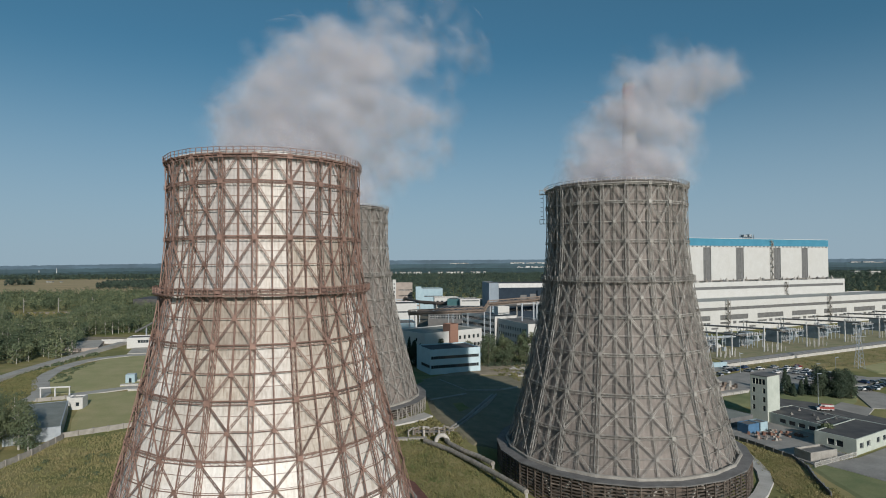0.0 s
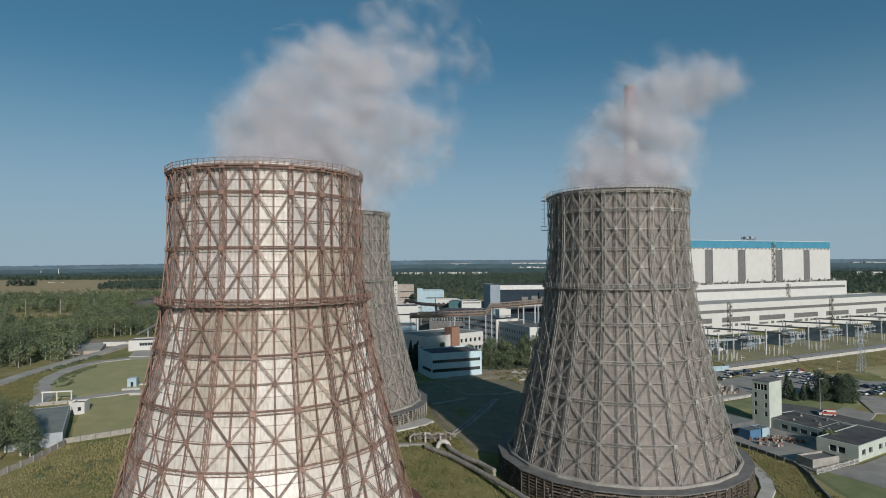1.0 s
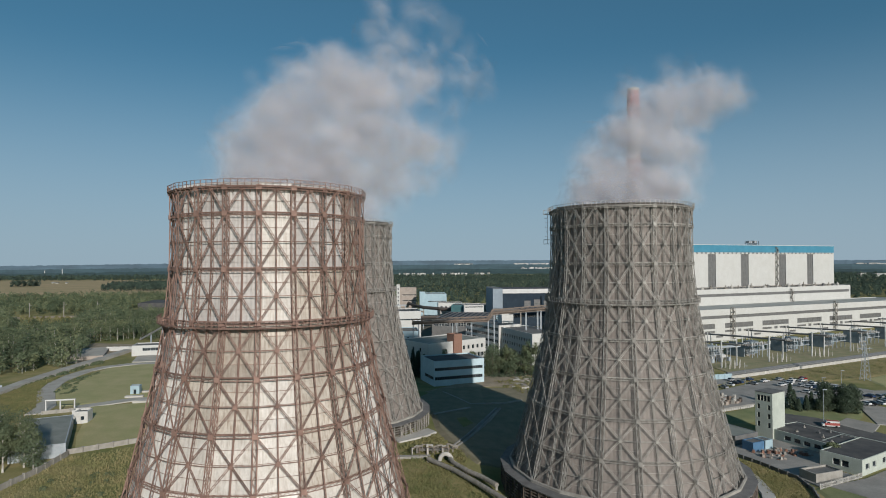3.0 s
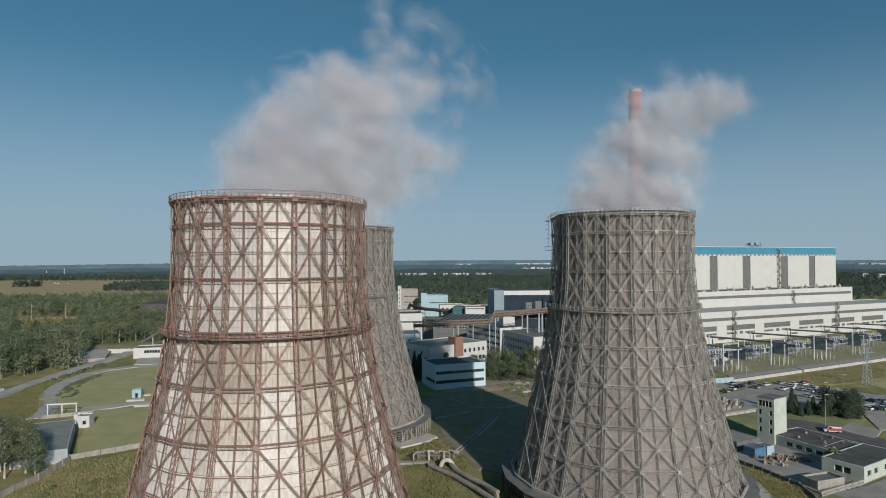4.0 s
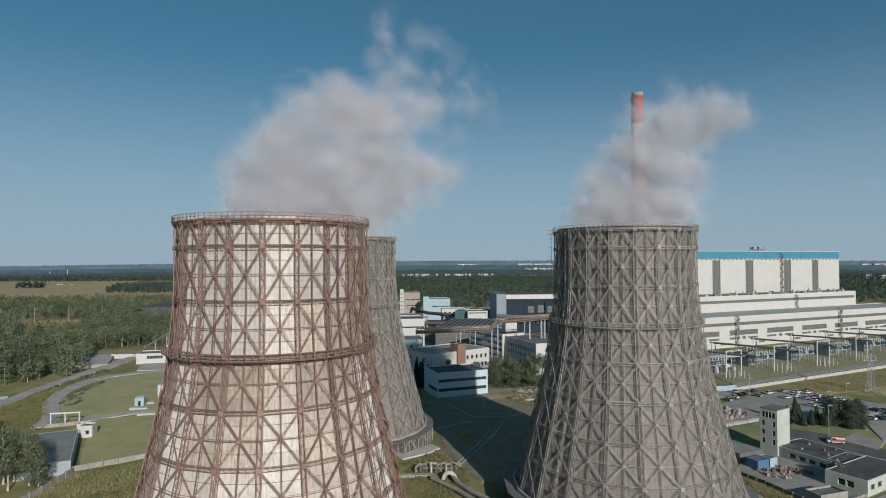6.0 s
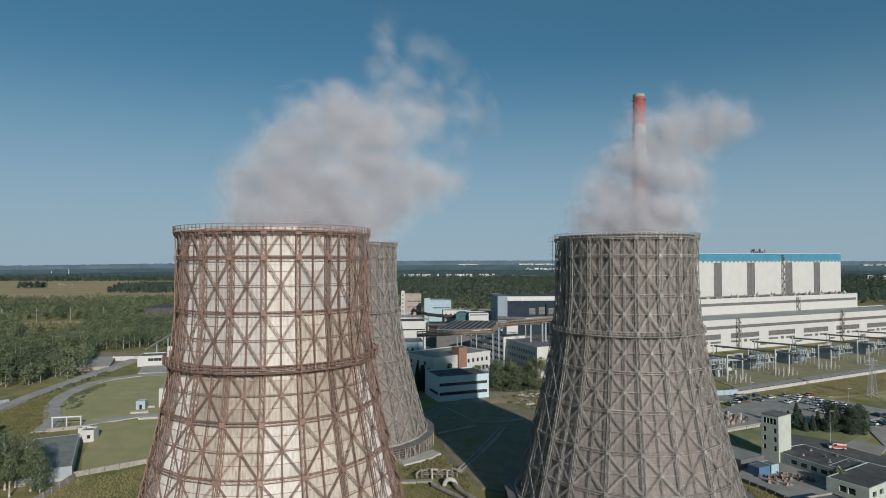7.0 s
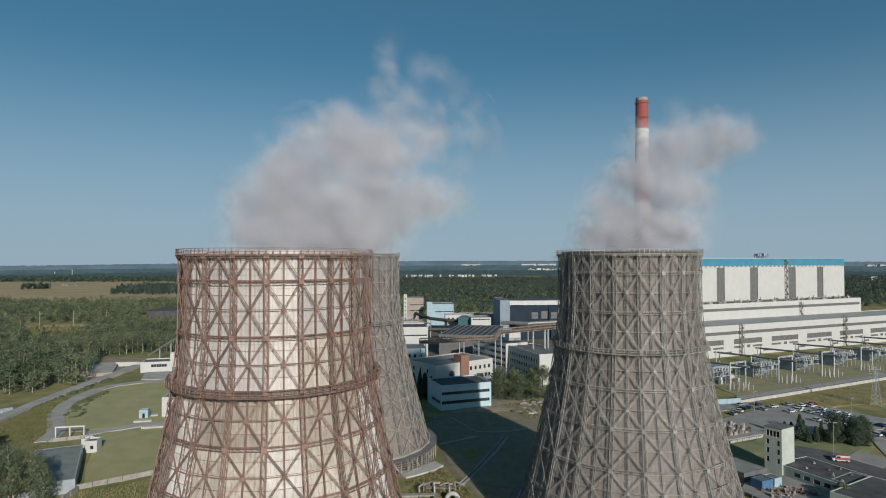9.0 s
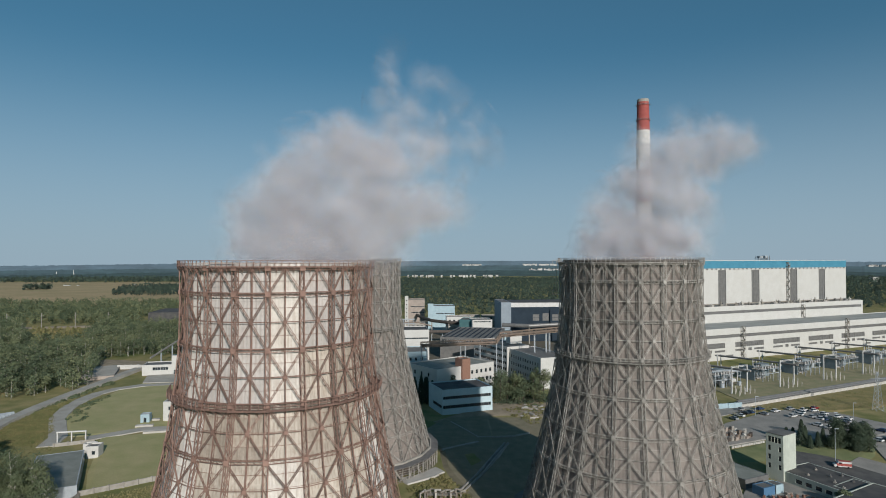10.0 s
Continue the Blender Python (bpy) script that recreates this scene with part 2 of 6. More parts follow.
def ground_material():
    """Wild grass: tufts, drier patches and, wider apart, darker green stretches."""
    m = mat("wild_grass", (0.215, 0.22, 0.095), (0.375, 0.315, 0.16), 9.0, 0.95, bump=0.12, fine=14, spec=0.03)
    nt = m.node_tree
    hue = next(n for n in nt.nodes if n.type == "HUE_SAT")
    old = hue.inputs["Color"].links[0].from_socket
    wide = nt.nodes.new("ShaderNodeTexNoise")
    wide.inputs["Scale"].default_value, wide.inputs["Detail"].default_value = 0.018, 6
    geo = next(n for n in nt.nodes if n.type == "NEW_GEOMETRY")
    nt.links.new(geo.outputs["Position"], wide.inputs["Vector"])
    span = nt.nodes.new("ShaderNodeMapRange")
    span.inputs[1].default_value, span.inputs[2].default_value = 0.50, 0.68
    nt.links.new(wide.outputs[0], span.inputs[0])
    mix = nt.nodes.new("ShaderNodeMix")
    mix.data_type = "RGBA"
    mix.inputs[7].default_value = (0.125, 0.155, 0.06, 1)
    nt.links.new(span.outputs[0], mix.inputs[0])
    nt.links.new(old, mix.inputs[6])
    nt.links.new(mix.outputs[2], hue.inputs["Color"])
    return m


GROUND = ground_material()

STEAM = bpy.data.materials.new("steam")
STEAM.use_nodes = True
sn = STEAM.node_tree.nodes
sn.remove(sn["Principled BSDF"])
s_dif, s_tra, s_mix = sn.new("ShaderNodeBsdfDiffuse"), sn.new("ShaderNodeBsdfTranslucent"), sn.new("ShaderNodeMixShader")
for s_node in (s_dif, s_tra):
    s_node.inputs[0].default_value = (0.765, 0.755, 0.785, 1)
STEAM.node_tree.links.new(s_dif.outputs[0], s_mix.inputs[1])
STEAM.node_tree.links.new(s_tra.outputs[0], s_mix.inputs[2])
s_clear, s_thin = sn.new("ShaderNodeBsdfTransparent"), sn.new("ShaderNodeMixShader")
s_den, s_mul = sn.new("ShaderNodeAttribute"), sn.new("ShaderNodeMath")
s_den.attribute_name = "puff"
s_mul.operation = "MULTIPLY"
s_mul.inputs[1].default_value = 0.10
STEAM.node_tree.links.new(s_den.outputs["Fac"], s_mul.inputs[0])
STEAM.node_tree.links.new(s_mul.outputs[0], s_thin.inputs[0])
STEAM.node_tree.links.new(s_clear.outputs[0], s_thin.inputs[1])
STEAM.node_tree.links.new(s_mix.outputs[0], s_thin.inputs[2])
STEAM.node_tree.links.new(s_thin.outputs[0], sn["Material Output"].inputs[0])
scene.cycles.transparent_max_bounces = 160


# ---------------------------------------------------------------- mesh helpers
class Geo:
    """Collects boxes, bars and tubes for one mesh."""

    def __init__(self):
        self.v, self.f = [], []

    def add(self, pts, faces):
        k = len(self.v)
        self.v += [tuple(p) for p in pts]
        self.f += [tuple(k + i for i in f) for f in faces]
        return self

    def bar(self, p, q, w, d=None, out=(0, 0, 1)):
        """A bar from p to q, w wide across and d deep along out."""
        p, q, d = Vector(p), Vector(q), d or w
        ax = (q - p).normalized()
        side = ax.cross(Vector(out))
        if side.length < 1e-4:
            side = ax.cross(Vector((1, 0, 0)))
        side.normalize()
        o = side.cross(ax)
        s, o = side * w / 2, o * d / 2
        return self.add([p - s - o, p + s - o, p + s + o, p - s + o, q - s - o, q + s - o, q + s + o, q - s + o],
                        [(3, 2, 1, 0), (4, 5, 6, 7), (0, 1, 5, 4), (1, 2, 6, 5), (2, 3, 7, 6), (3, 0, 4, 7)])

    def box(self, x0, x1, y0, y1, z0, z1):
        return self.add([(x0, y0, z0), (x1, y0, z0), (x1, y1, z0), (x0, y1, z0), (x0, y0, z1), (x1, y0, z1), (x1, y1, z1), (x0, y1, z1)],
                        [(3, 2, 1, 0), (4, 5, 6, 7), (0, 1, 5, 4), (1, 2, 6, 5), (2, 3, 7, 6), (3, 0, 4, 7)])

    def tube(self, pts, r, sides=10):
        """A tube through the points; r may be a list, one radius a point."""
        pts = [Vector(p) for p in pts]
        rings = []
        k = len(self.v)
        for i, p in enumerate(pts):
            a = (pts[min(i + 1, len(pts) - 1)] - pts[max(i - 1, 0)]).normalized()
            s = a.cross(Vector((0, 0, 1)))
            if s.length < 1e-3:
                s = Vector((1, 0, 0))
            s.normalize()
            o = s.cross(a)
            rr = r[i] if isinstance(r, (list, tuple)) else r
            for j in range(sides):
                t = 2 * math.pi * j / sides
                self.v.append(tuple(p + s * rr * math.cos(t) + o * rr * math.sin(t)))
        for i in range(len(pts) - 1):
            for j in range(sides):
                a, b = k + i * sides + j, k + i * sides + (j + 1) % sides
                self.f.append((a, b, b + sides, a + sides))
        self.f.append(tuple(k + j for j in reversed(range(sides))))
        self.f.append(tuple(k + (len(pts) - 1) * sides + j for j in range(sides)))
        return self

    def mesh(self, name, material):
        me = bpy.data.meshes.new(name)
        me.from_pydata(self.v, [], self.f)
        me.materials.append(material)
        me.update()
        return me


def fast_mesh(name, verts, faces, material):
    """A mesh from arrays: verts (n, 3), faces (m, 3 or 4)."""
    me = bpy.data.meshes.new(name)
    verts, faces = np.asarray(verts, np.float32), np.asarray(faces, np.int32)
    me.vertices.add(len(verts))
    me.vertices.foreach_set("co", verts.ravel())
    me.loops.add(faces.size)
    me.loops.foreach_set("vertex_index", faces.ravel())
    me.polygons.add(len(faces))
    me.polygons.foreach_set("loop_start", np.arange(0, faces.size, faces.shape[1], dtype=np.int32))
    me.materials.append(material)
    me.update(calc_edges=True)
    me.validate()
    return me


def part(name, me, parent, m=None, label=""):
    """Links a mesh as one part under its thing."""
    ob = new(name, me)
    ob.parent = parent
    if m is not None:
        ob.matrix_basis = m
    return tagged(ob, label)


def thing(name, label, category, m=None, group="", kind=""):
    ob = new(name)
    if m is not None:
        ob.matrix_basis = m
    return tagged(ob, label, category, group, kind)


def solo(name, me, label, category, m=None, group="", kind=""):
    ob = new(name, me)
    if m is not None:
        ob.matrix_basis = m
    return tagged(ob, label, category, group, kind)


def lerp(a, b, t):
    return a + (b - a) * t


def smooth(a, b, x):
    t = min(1.0, max(0.0, (x - a) / (b - a)))
    return t * t * (3 - 2 * t)


def ground_z(x, y):
    """The height of the ground: flat to the west, lower round the eastern tower and yard."""
    z = -2.6 * smooth(2, 24, x) * (1 - smooth(195, 245, y)) * smooth(-200, -100, y)
    return z


# ---------------------------------------------------------------- ground
def build_ground():
    radii = [0, 15] + [15 * 1.075 ** k for k in range(1, 81)]
    radii = [r for r in radii if r < 4750] + [4850, 4960]
    n = 240
    v, f = [(0, 0, 0)], []
    for r in radii[1:]:
        for j in range(n):
            a = 2 * math.pi * j / n
            x, y = r * math.sin(a), r * math.cos(a)
            v.append((x, y, ground_z(x, y) + 0.25 * noise.noise((x / 9, y / 9, 0)) * smooth(2000, 300, r)))
    for j in range(n):
        f.append((0, 1 + (j + 1) % n, 1 + j))
    for i in range(len(radii) - 2):
        for j in range(n):
            a, b = 1 + i * n + j, 1 + i * n + (j + 1) % n
            f.append((a, b, b + n, a + n))
    me = bpy.data.meshes.new("ground")
    me.from_pydata(v, [], f)
    me.materials.append(GROUND)
    for p in me.polygons:
        p.use_smooth = True
    return solo("ground", me, "wild grass and weeds, green and dry yellow", "ground", kind="structure")


build_ground()


def far_ridge(k, r, crest, wave, material):
    """A long wooded ridge round the far side of the plain, with an uneven tree line."""
    n = 700
    v, f = [], []
    for i in range(n + 1):
        a = radians(lerp(-62, 62, i / n))
        h = crest * (1 - (0.1 if a > 0.06 else 0.24) * min(abs(a - 0.06) / 0.56, 1.2) ** 1.6) * (1 + wave * noise.noise((a * 3.1, k * 5.0, 0.5))) + 3.5 * noise.noise((a * 160, k, 2.0)) + 2.0 * noise.noise((a * 420, k, 4.0))
        for dr, z in ((-260, -2), (-120, h * 0.55), (0, h), (200, -2)):
            v.append(((r + dr) * math.sin(a), (r + dr) * math.cos(a), z))
    for i in range(n):
        for j in range(3):
            b = 4 * i + j
            f.append((b, b + 4, b + 5, b + 1))
    me = bpy.data.meshes.new("backdrop")
    me.from_pydata(v, [], f)
    me.materials.append(material)
    return solo("backdrop", me, "wooded ridge on the horizon, painted blue-green for haze", "ridge", kind="structure")


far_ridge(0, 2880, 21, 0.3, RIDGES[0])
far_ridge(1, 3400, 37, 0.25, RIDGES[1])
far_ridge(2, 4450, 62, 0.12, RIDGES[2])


def inside_ring(pts, x, y):
    ok = False
    for (x0, y0), (x1, y1) in zip(pts, pts[1:] + pts[:1]):
        if (y0 > y) != (y1 > y) and x < (x1 - x0) * (y - y0) / (y1 - y0) + x0:
            ok = not ok
    return ok


def sheet(name, pts, material, label, category, lift=0.3, kind="structure", skirt=0.0):
    """A flat patch with an uneven rim and a thin edge, laid on the ground."""
    bm = bmesh.new()
    vs = [bm.verts.new((x, y, ground_z(x, y) + lift)) for x, y in pts]
    face = bm.faces.new(vs)
    if face.normal.z < 0:
        face.normal_flip()
    bm.normal_update()
    if face.normal.z < 0:
        face.normal_flip()
    ext = bmesh.ops.extrude_face_region(bm, geom=[face])
    low = [g for g in ext["geom"] if isinstance(g, bmesh.types.BMVert)]
    # the rim slopes gently out into the ground
    out = {}
    for q in low:
        near = [e.other_vert(q) for e in q.link_edges if e.other_vert(q) in low]
        d = (near[1].co - near[0].co).normalized()
        out[q] = Vector((d.y, -d.x, 0))
    mid = sum((q.co for q in low), Vector()) / len(low)
    for q in low:
        o = out[q]
        step = Vector((q.co.x + o.x * 0.01, q.co.y + o.y * 0.01))
        if inside_ring(pts, step.x, step.y):
            o = -o
        q.co += o * (skirt or (5.0 if material in (LAWN, OCHRE, DIRT, FIELD, STRIP_GRASS) else 0.5)) + Vector((0, 0, -0.6 - lift))
    bmesh.ops.triangulate(bm, faces=bm.faces)
    bmesh.ops.recalc_face_normals(bm, faces=bm.faces)
    me = bpy.data.meshes.new(name)
    bm.to_mesh(me)
    bm.free()
    me.materials.append(material)
    return solo(name, me, label, category, kind=kind)


def ribbon(pts, w):
    """The outline of a band w wide along the points."""
    left, right = [], []
    for i, p in enumerate(pts):
        a, b = Vector(pts[max(i - 1, 0)]), Vector(pts[min(i + 1, len(pts) - 1)])
        d = (b - a).normalized()
        nrm = Vector((-d.y, d.x)) * w / 2
        left.append((p[0] + nrm.x, p[1] + nrm.y))
        right.append((p[0] - nrm.x, p[1] - nrm.y))
    return left + right[::-1]


# ---------------------------------------------------------------- cooling towers
SIDES, PHASE = 20, -79.6
STEP = 2 * math.pi / SIDES
RINGS = [4.0, 12.4, 21.0, 29.7, 38.2, 46.9, 55.7, 64.9, 69.2]
RADII = [28.3, 26.0, 23.75, 21.65, 19.8, 18.4, 17.6, 17.5, 17.6]
CLAD = 0.85


def radius(z):
    return float(np.interp(z, RINGS, RADII))


def at(ang, z, off=0.0):
    r = radius(z) + off
    return Vector((r * math.cos(ang), r * math.sin(ang), z))


def facet_point(u, z, off=0.0):
    """A point on the flat facet between the columns at angle 0 and STEP; u runs from 0 to 1."""
    return at(0, z, off).lerp(at(STEP, z, off), u)


def laced(g, p, q, gap, w, lace, out, n):
    """Two parallel chords from p to q, gap apart, with zigzag lacing between them."""
    p, q = Vector(p), Vector(q)
    side = (q - p).normalized().cross(Vector(out)).normalized() * gap / 2
    g.bar(p - side, q - side, w, w, out)
    g.bar(p + side, q + side, w, w, out)
    for i in range(n):
        a, b = p.lerp(q, i / n), p.lerp(q, (i + 1) / n)
        s = side if i % 2 else -side
        g.bar(a + s, b - s, lace, lace, out)


def tower_meshes(steel, slat, post_gap):
    """All the meshes of one kind of tower, facet by facet; post_gap: the width of the posts between the columns."""
    mid_out = Vector((math.cos(STEP / 2), math.sin(STEP / 2), 0))
    M = {}
    g = Geo()
    tang = Vector((0, 1, 0))
    for z0, z1 in zip(RINGS, RINGS[1:]):
        n = max(3, round((z1 - z0) / 1.15))
        # a box truss: laced outer and inner faces, zigzags on both flanks
        laced(g, at(0, z0, 0.2), at(0, z1, 0.2), 0.72, 0.11, 0.07, (1, 0, 0), n)
        laced(g, at(0, z0, -0.6), at(0, z1, -0.6), 0.72, 0.09, 0.06, (1, 0, 0), n + 1)
        for s in (-0.36, 0.36):
            a, b = at(0, z0, -0.2) + tang * s, at(0, z1, -0.2) + tang * s
            for i in range(n):
                p, q = a.lerp(b, i / n), a.lerp(b, (i + 1) / n)
                o = Vector((0.4 if i % 2 else -0.4, 0, 0))
                g.bar(p + o, q - o, 0.06)
        c = at(0, z1, 0.42)
        g.box(c.x - 0.03, c.x + 0.03, -0.44, 0.44, z1 - 0.42, z1 + 0.42)
    M["column"] = g.mesh("column", steel)
    g = Geo()
    for z0, z1 in zip(RINGS, RINGS[1:]):
        n = max(3, round((z1 - z0) / 0.95))
        laced(g, facet_point(0.5, z0, -0.05), facet_point(0.5, z1, -0.05), post_gap, 0.08, 0.055, mid_out, n)
        a, b = facet_point(0.5, z0, -0.3), facet_point(0.5, z1, -0.3)
        g.bar(a - mid_out * 0.3, b - mid_out * 0.3, 0.07)
        for i in range(n):
            o = mid_out * (0.28 if i % 2 else -0.28)
            g.bar(a.lerp(b, i / n) + o, a.lerp(b, (i + 1) / n) - o, 0.05)
    M["post"] = g.mesh("post", steel)
    for i, z in enumerate(RINGS):
        g = Geo()
        laced(g, facet_point(0, z, 0.2), facet_point(1, z, 0.2), 0.55, 0.11, 0.06, mid_out, 12)
        laced(g, facet_point(0, z + 0.2, -0.2), facet_point(1, z + 0.2, -0.2), 0.74, 0.07, 0.05, (0, 0, 1), 12)
        M["ring", i] = g.mesh("ring_girder", steel)
    for i, (z0, z1) in enumerate(zip(RINGS, RINGS[1:])):
        g = Geo()
        top = i == len(RINGS) - 2
        ends = [((0, z0), (0.5, z1)), ((1, z0), (0.5, z1))] if top else [((0, z0), (1, z1)), ((1, z0), (0, z1))]
        for k, ((ua, za), (ub, zb)) in enumerate(ends):
            a, b = facet_point(ua, za, 0.12 + 0.16 * k), facet_point(ub, zb, 0.12 + 0.16 * k)
            laced(g, a, b, 0.27 if steel is RUST else 0.34, 0.09, 0.055, mid_out, 6 if top else 12)
        if not top:
            c = facet_point(0.5, (z0 + z1) / 2, 0.34)
            g.bar(c - Vector((0, 0, 0.31)), c + Vector((0, 0, 0.31)), 0.62, 0.06, mid_out)
        M["brace", i] = g.mesh("cross_brace", steel)
    rows = []
    for i, (z0, z1) in enumerate(zip(RINGS, RINGS[1:])):
        n = 2 if i == len(RINGS) - 2 else 4
        rows += [(lerp(z0, z1, k / n), lerp(z0, z1, (k + 1) / n)) for k in range(n)]
    rows.append((RINGS[-1], RINGS[-1] + 0.95))
    M["rows"] = rows
    for j, (z0, z1) in enumerate(rows):
        g = Geo()
        # corrugated sheet: shallow upright ribs, edges lapped
        cols, zm = 14, (z0 + z1) / 2
        for za, zb in ((z0 + 0.03, zm - 0.02), (zm, z1 - 0.03)):
            pts = []
            for z, lap in ((za, 0.07), (zb, 0.0)):
                for k in range(cols + 1):
                    pts.append(facet_point(lerp(0.004, 0.996, k / cols), z, -CLAD + lap + (0.04 if k % 2 else 0.0)))
            g.add(pts, [(k, k + 1, k + cols + 2, k + cols + 1) for k in range(cols)])
        back = [facet_point(u, z, -CLAD - 0.08) for z in (z0 + 0.03, z1 - 0.03) for u in (0.004, 0.996)]
        g.add(back, [(1, 0, 2, 3)])
        M["panel", j] = g
        g = Geo()
        g.bar(facet_point(0, z0, -CLAD + 0.13), facet_point(1, z0, -CLAD + 0.13), 0.06, 0.07, mid_out)
        if j % 2 == 0 and j % 4:
            g.bar(facet_point(0, z0, 0.02), facet_point(1, z0, 0.02), 0.11, 0.11, mid_out)
        M["girt", j] = g.mesh("girt", steel)
    for key, z, wide in (("walk_mid", 46.2, 1.2 if steel is RUST else 0.8), ("walk_top", 69.3, 0.55)):
        g = Geo()
        a0, a1, b0, b1 = at(0, z, 0.0), at(STEP, z, 0.0), at(0, z, wide), at(STEP, z, wide)
        t = Vector((0, 0, 0.09))
        g.add([a0, a1, b1, b0, a0 - t, a1 - t, b1 - t, b0 - t], [(0, 3, 2, 1), (4, 5, 6, 7), (2, 3, 7, 6), (0, 1, 5, 4), (0, 4, 7, 3), (1, 2, 6, 5)])
        for k in range(4):
            u = k / 4
            g.bar(a0.lerp(a1, u) - Vector((0, 0, 0.9)), b0.lerp(b1, u) - t, 0.08)
        M[key] = g.mesh("walkway", steel)
        g = Geo()
        for h, w in ((1.2, 0.09), (0.65, 0.05), (0.12, 0.14)):
            g.bar(b0 + Vector((0, 0, h)), b1 + Vector((0, 0, h)), w, 0.07, (0, 0, 1))
        for k in range(5):
            p = b0.lerp(b1, k / 5)
            g.bar(p, p + Vector((0, 0, 1.25)), 0.1)
        M[key + "_rail"] = g.mesh("railing", steel)
    # air inlet round the base: pale kerb, sloping roof, posts and louvre boards
    g = Geo()
    kr = lambda a, z, r: Vector((r * math.cos(a), r * math.sin(a), z))
    g.add([kr(0, 4.9, 28.6), kr(STEP, 4.9, 28.6), kr(STEP, 4.8, 29.0), kr(0, 4.8, 29.0), kr(0, 3.4, 29.0), kr(STEP, 3.4, 29.0), kr(STEP, 3.4, 27.0), kr(0, 3.4, 27.0)],
          [(3, 2, 1, 0), (4, 5, 2, 3), (7, 6, 5, 4), (0, 1, 6, 7)])
    M["kerb"] = g.mesh("base_kerb", CONCRETE)
    R2 = 31.1
    rim = lambda u, z, r=R2: Vector((r, 0, z)).lerp(Vector((r * math.cos(STEP), r * math.sin(STEP), z)), u)
    g = Geo()
    g.add([kr(0, 4.25, 28.9), kr(STEP, 4.25, 28.9), rim(1, 4.05, R2 + 0.3), rim(0, 4.05, R2 + 0.3), rim(0, 3.8, R2 + 0.3), rim(1, 3.8, R2 + 0.3), kr(STEP, 3.6, 28.9), kr(0, 3.6, 28.9)],
          [(3, 2, 1, 0), (4, 5, 2, 3), (7, 6, 5, 4)])
    M["inlet_roof"] = g.mesh("inlet_roof", RED_SLATS if steel is RUST else SKIRT)
    g = Geo()
    p = rim(0, 0)
    g.bar(p - Vector((0, 0, 3.6)), p + Vector((0, 0, 4.0)), 0.2, 0.24, p)
    M["inlet_post"] = g.mesh("inlet_post", slat)
    g = Geo()
    a, b = rim(0, 0), rim(1, 0)
    o = mid_out
    p, q = a - o * 0.2, b - o * 0.2
    up = Vector((0, 0, 0.2))
    g.add([p + o * 0.2, q + o * 0.2, q + up, p + up, p + o * 0.25, q + o * 0.25, q + o * 0.05 + up, p + o * 0.05 + up],
          [(0, 1, 2, 3), (7, 6, 5, 4), (4, 5, 1, 0), (3, 2, 6, 7)])
    M["louvre"] = g.mesh("louvre_board", slat)
    # loose inner boards, standing askew behind the outer frame
    for n, (u0, za, u1, zb) in enumerate(((0.08, -2.2, 0.16, 0.2), (0.3, -0.9, 0.37, 1.6), (0.62, -2.4, 0.58, -0.2), (0.84, 0.4, 0.9, 2.6), (0.14, 0.2, 0.2, 2.4), (0.42, -2.3, 0.36, 0.0), (0.7, -0.6, 0.77, 1.9), (0.92, -2.4, 0.88, -0.6))):
        M["inner", n] = Geo().bar(rim(u0, za, R2 - 0.75), rim(u1, zb, R2 - 0.6), 0.5, 0.06, mid_out).mesh("inner_board", SKIRT)
    g = Geo()
    for ua, ub in ((0, 0.5), (1, 0.5)):
        g.bar(rim(ua, -3.2, R2 - 0.9), rim(ub, 3.9, 28.9), 0.42, 0.42, mid_out)
    M["leg"] = g.mesh("raking_leg", CONCRETE)
    # dark drum added for the shade inside the inlet, hiding the far side
    g = Geo()
    g.tube([(0, 0, -4.5), (0, 0, 3.7)], 27.0, 40)
    M["fill"] = g.mesh("cooling_fill", DARK_WOOD)
    return M


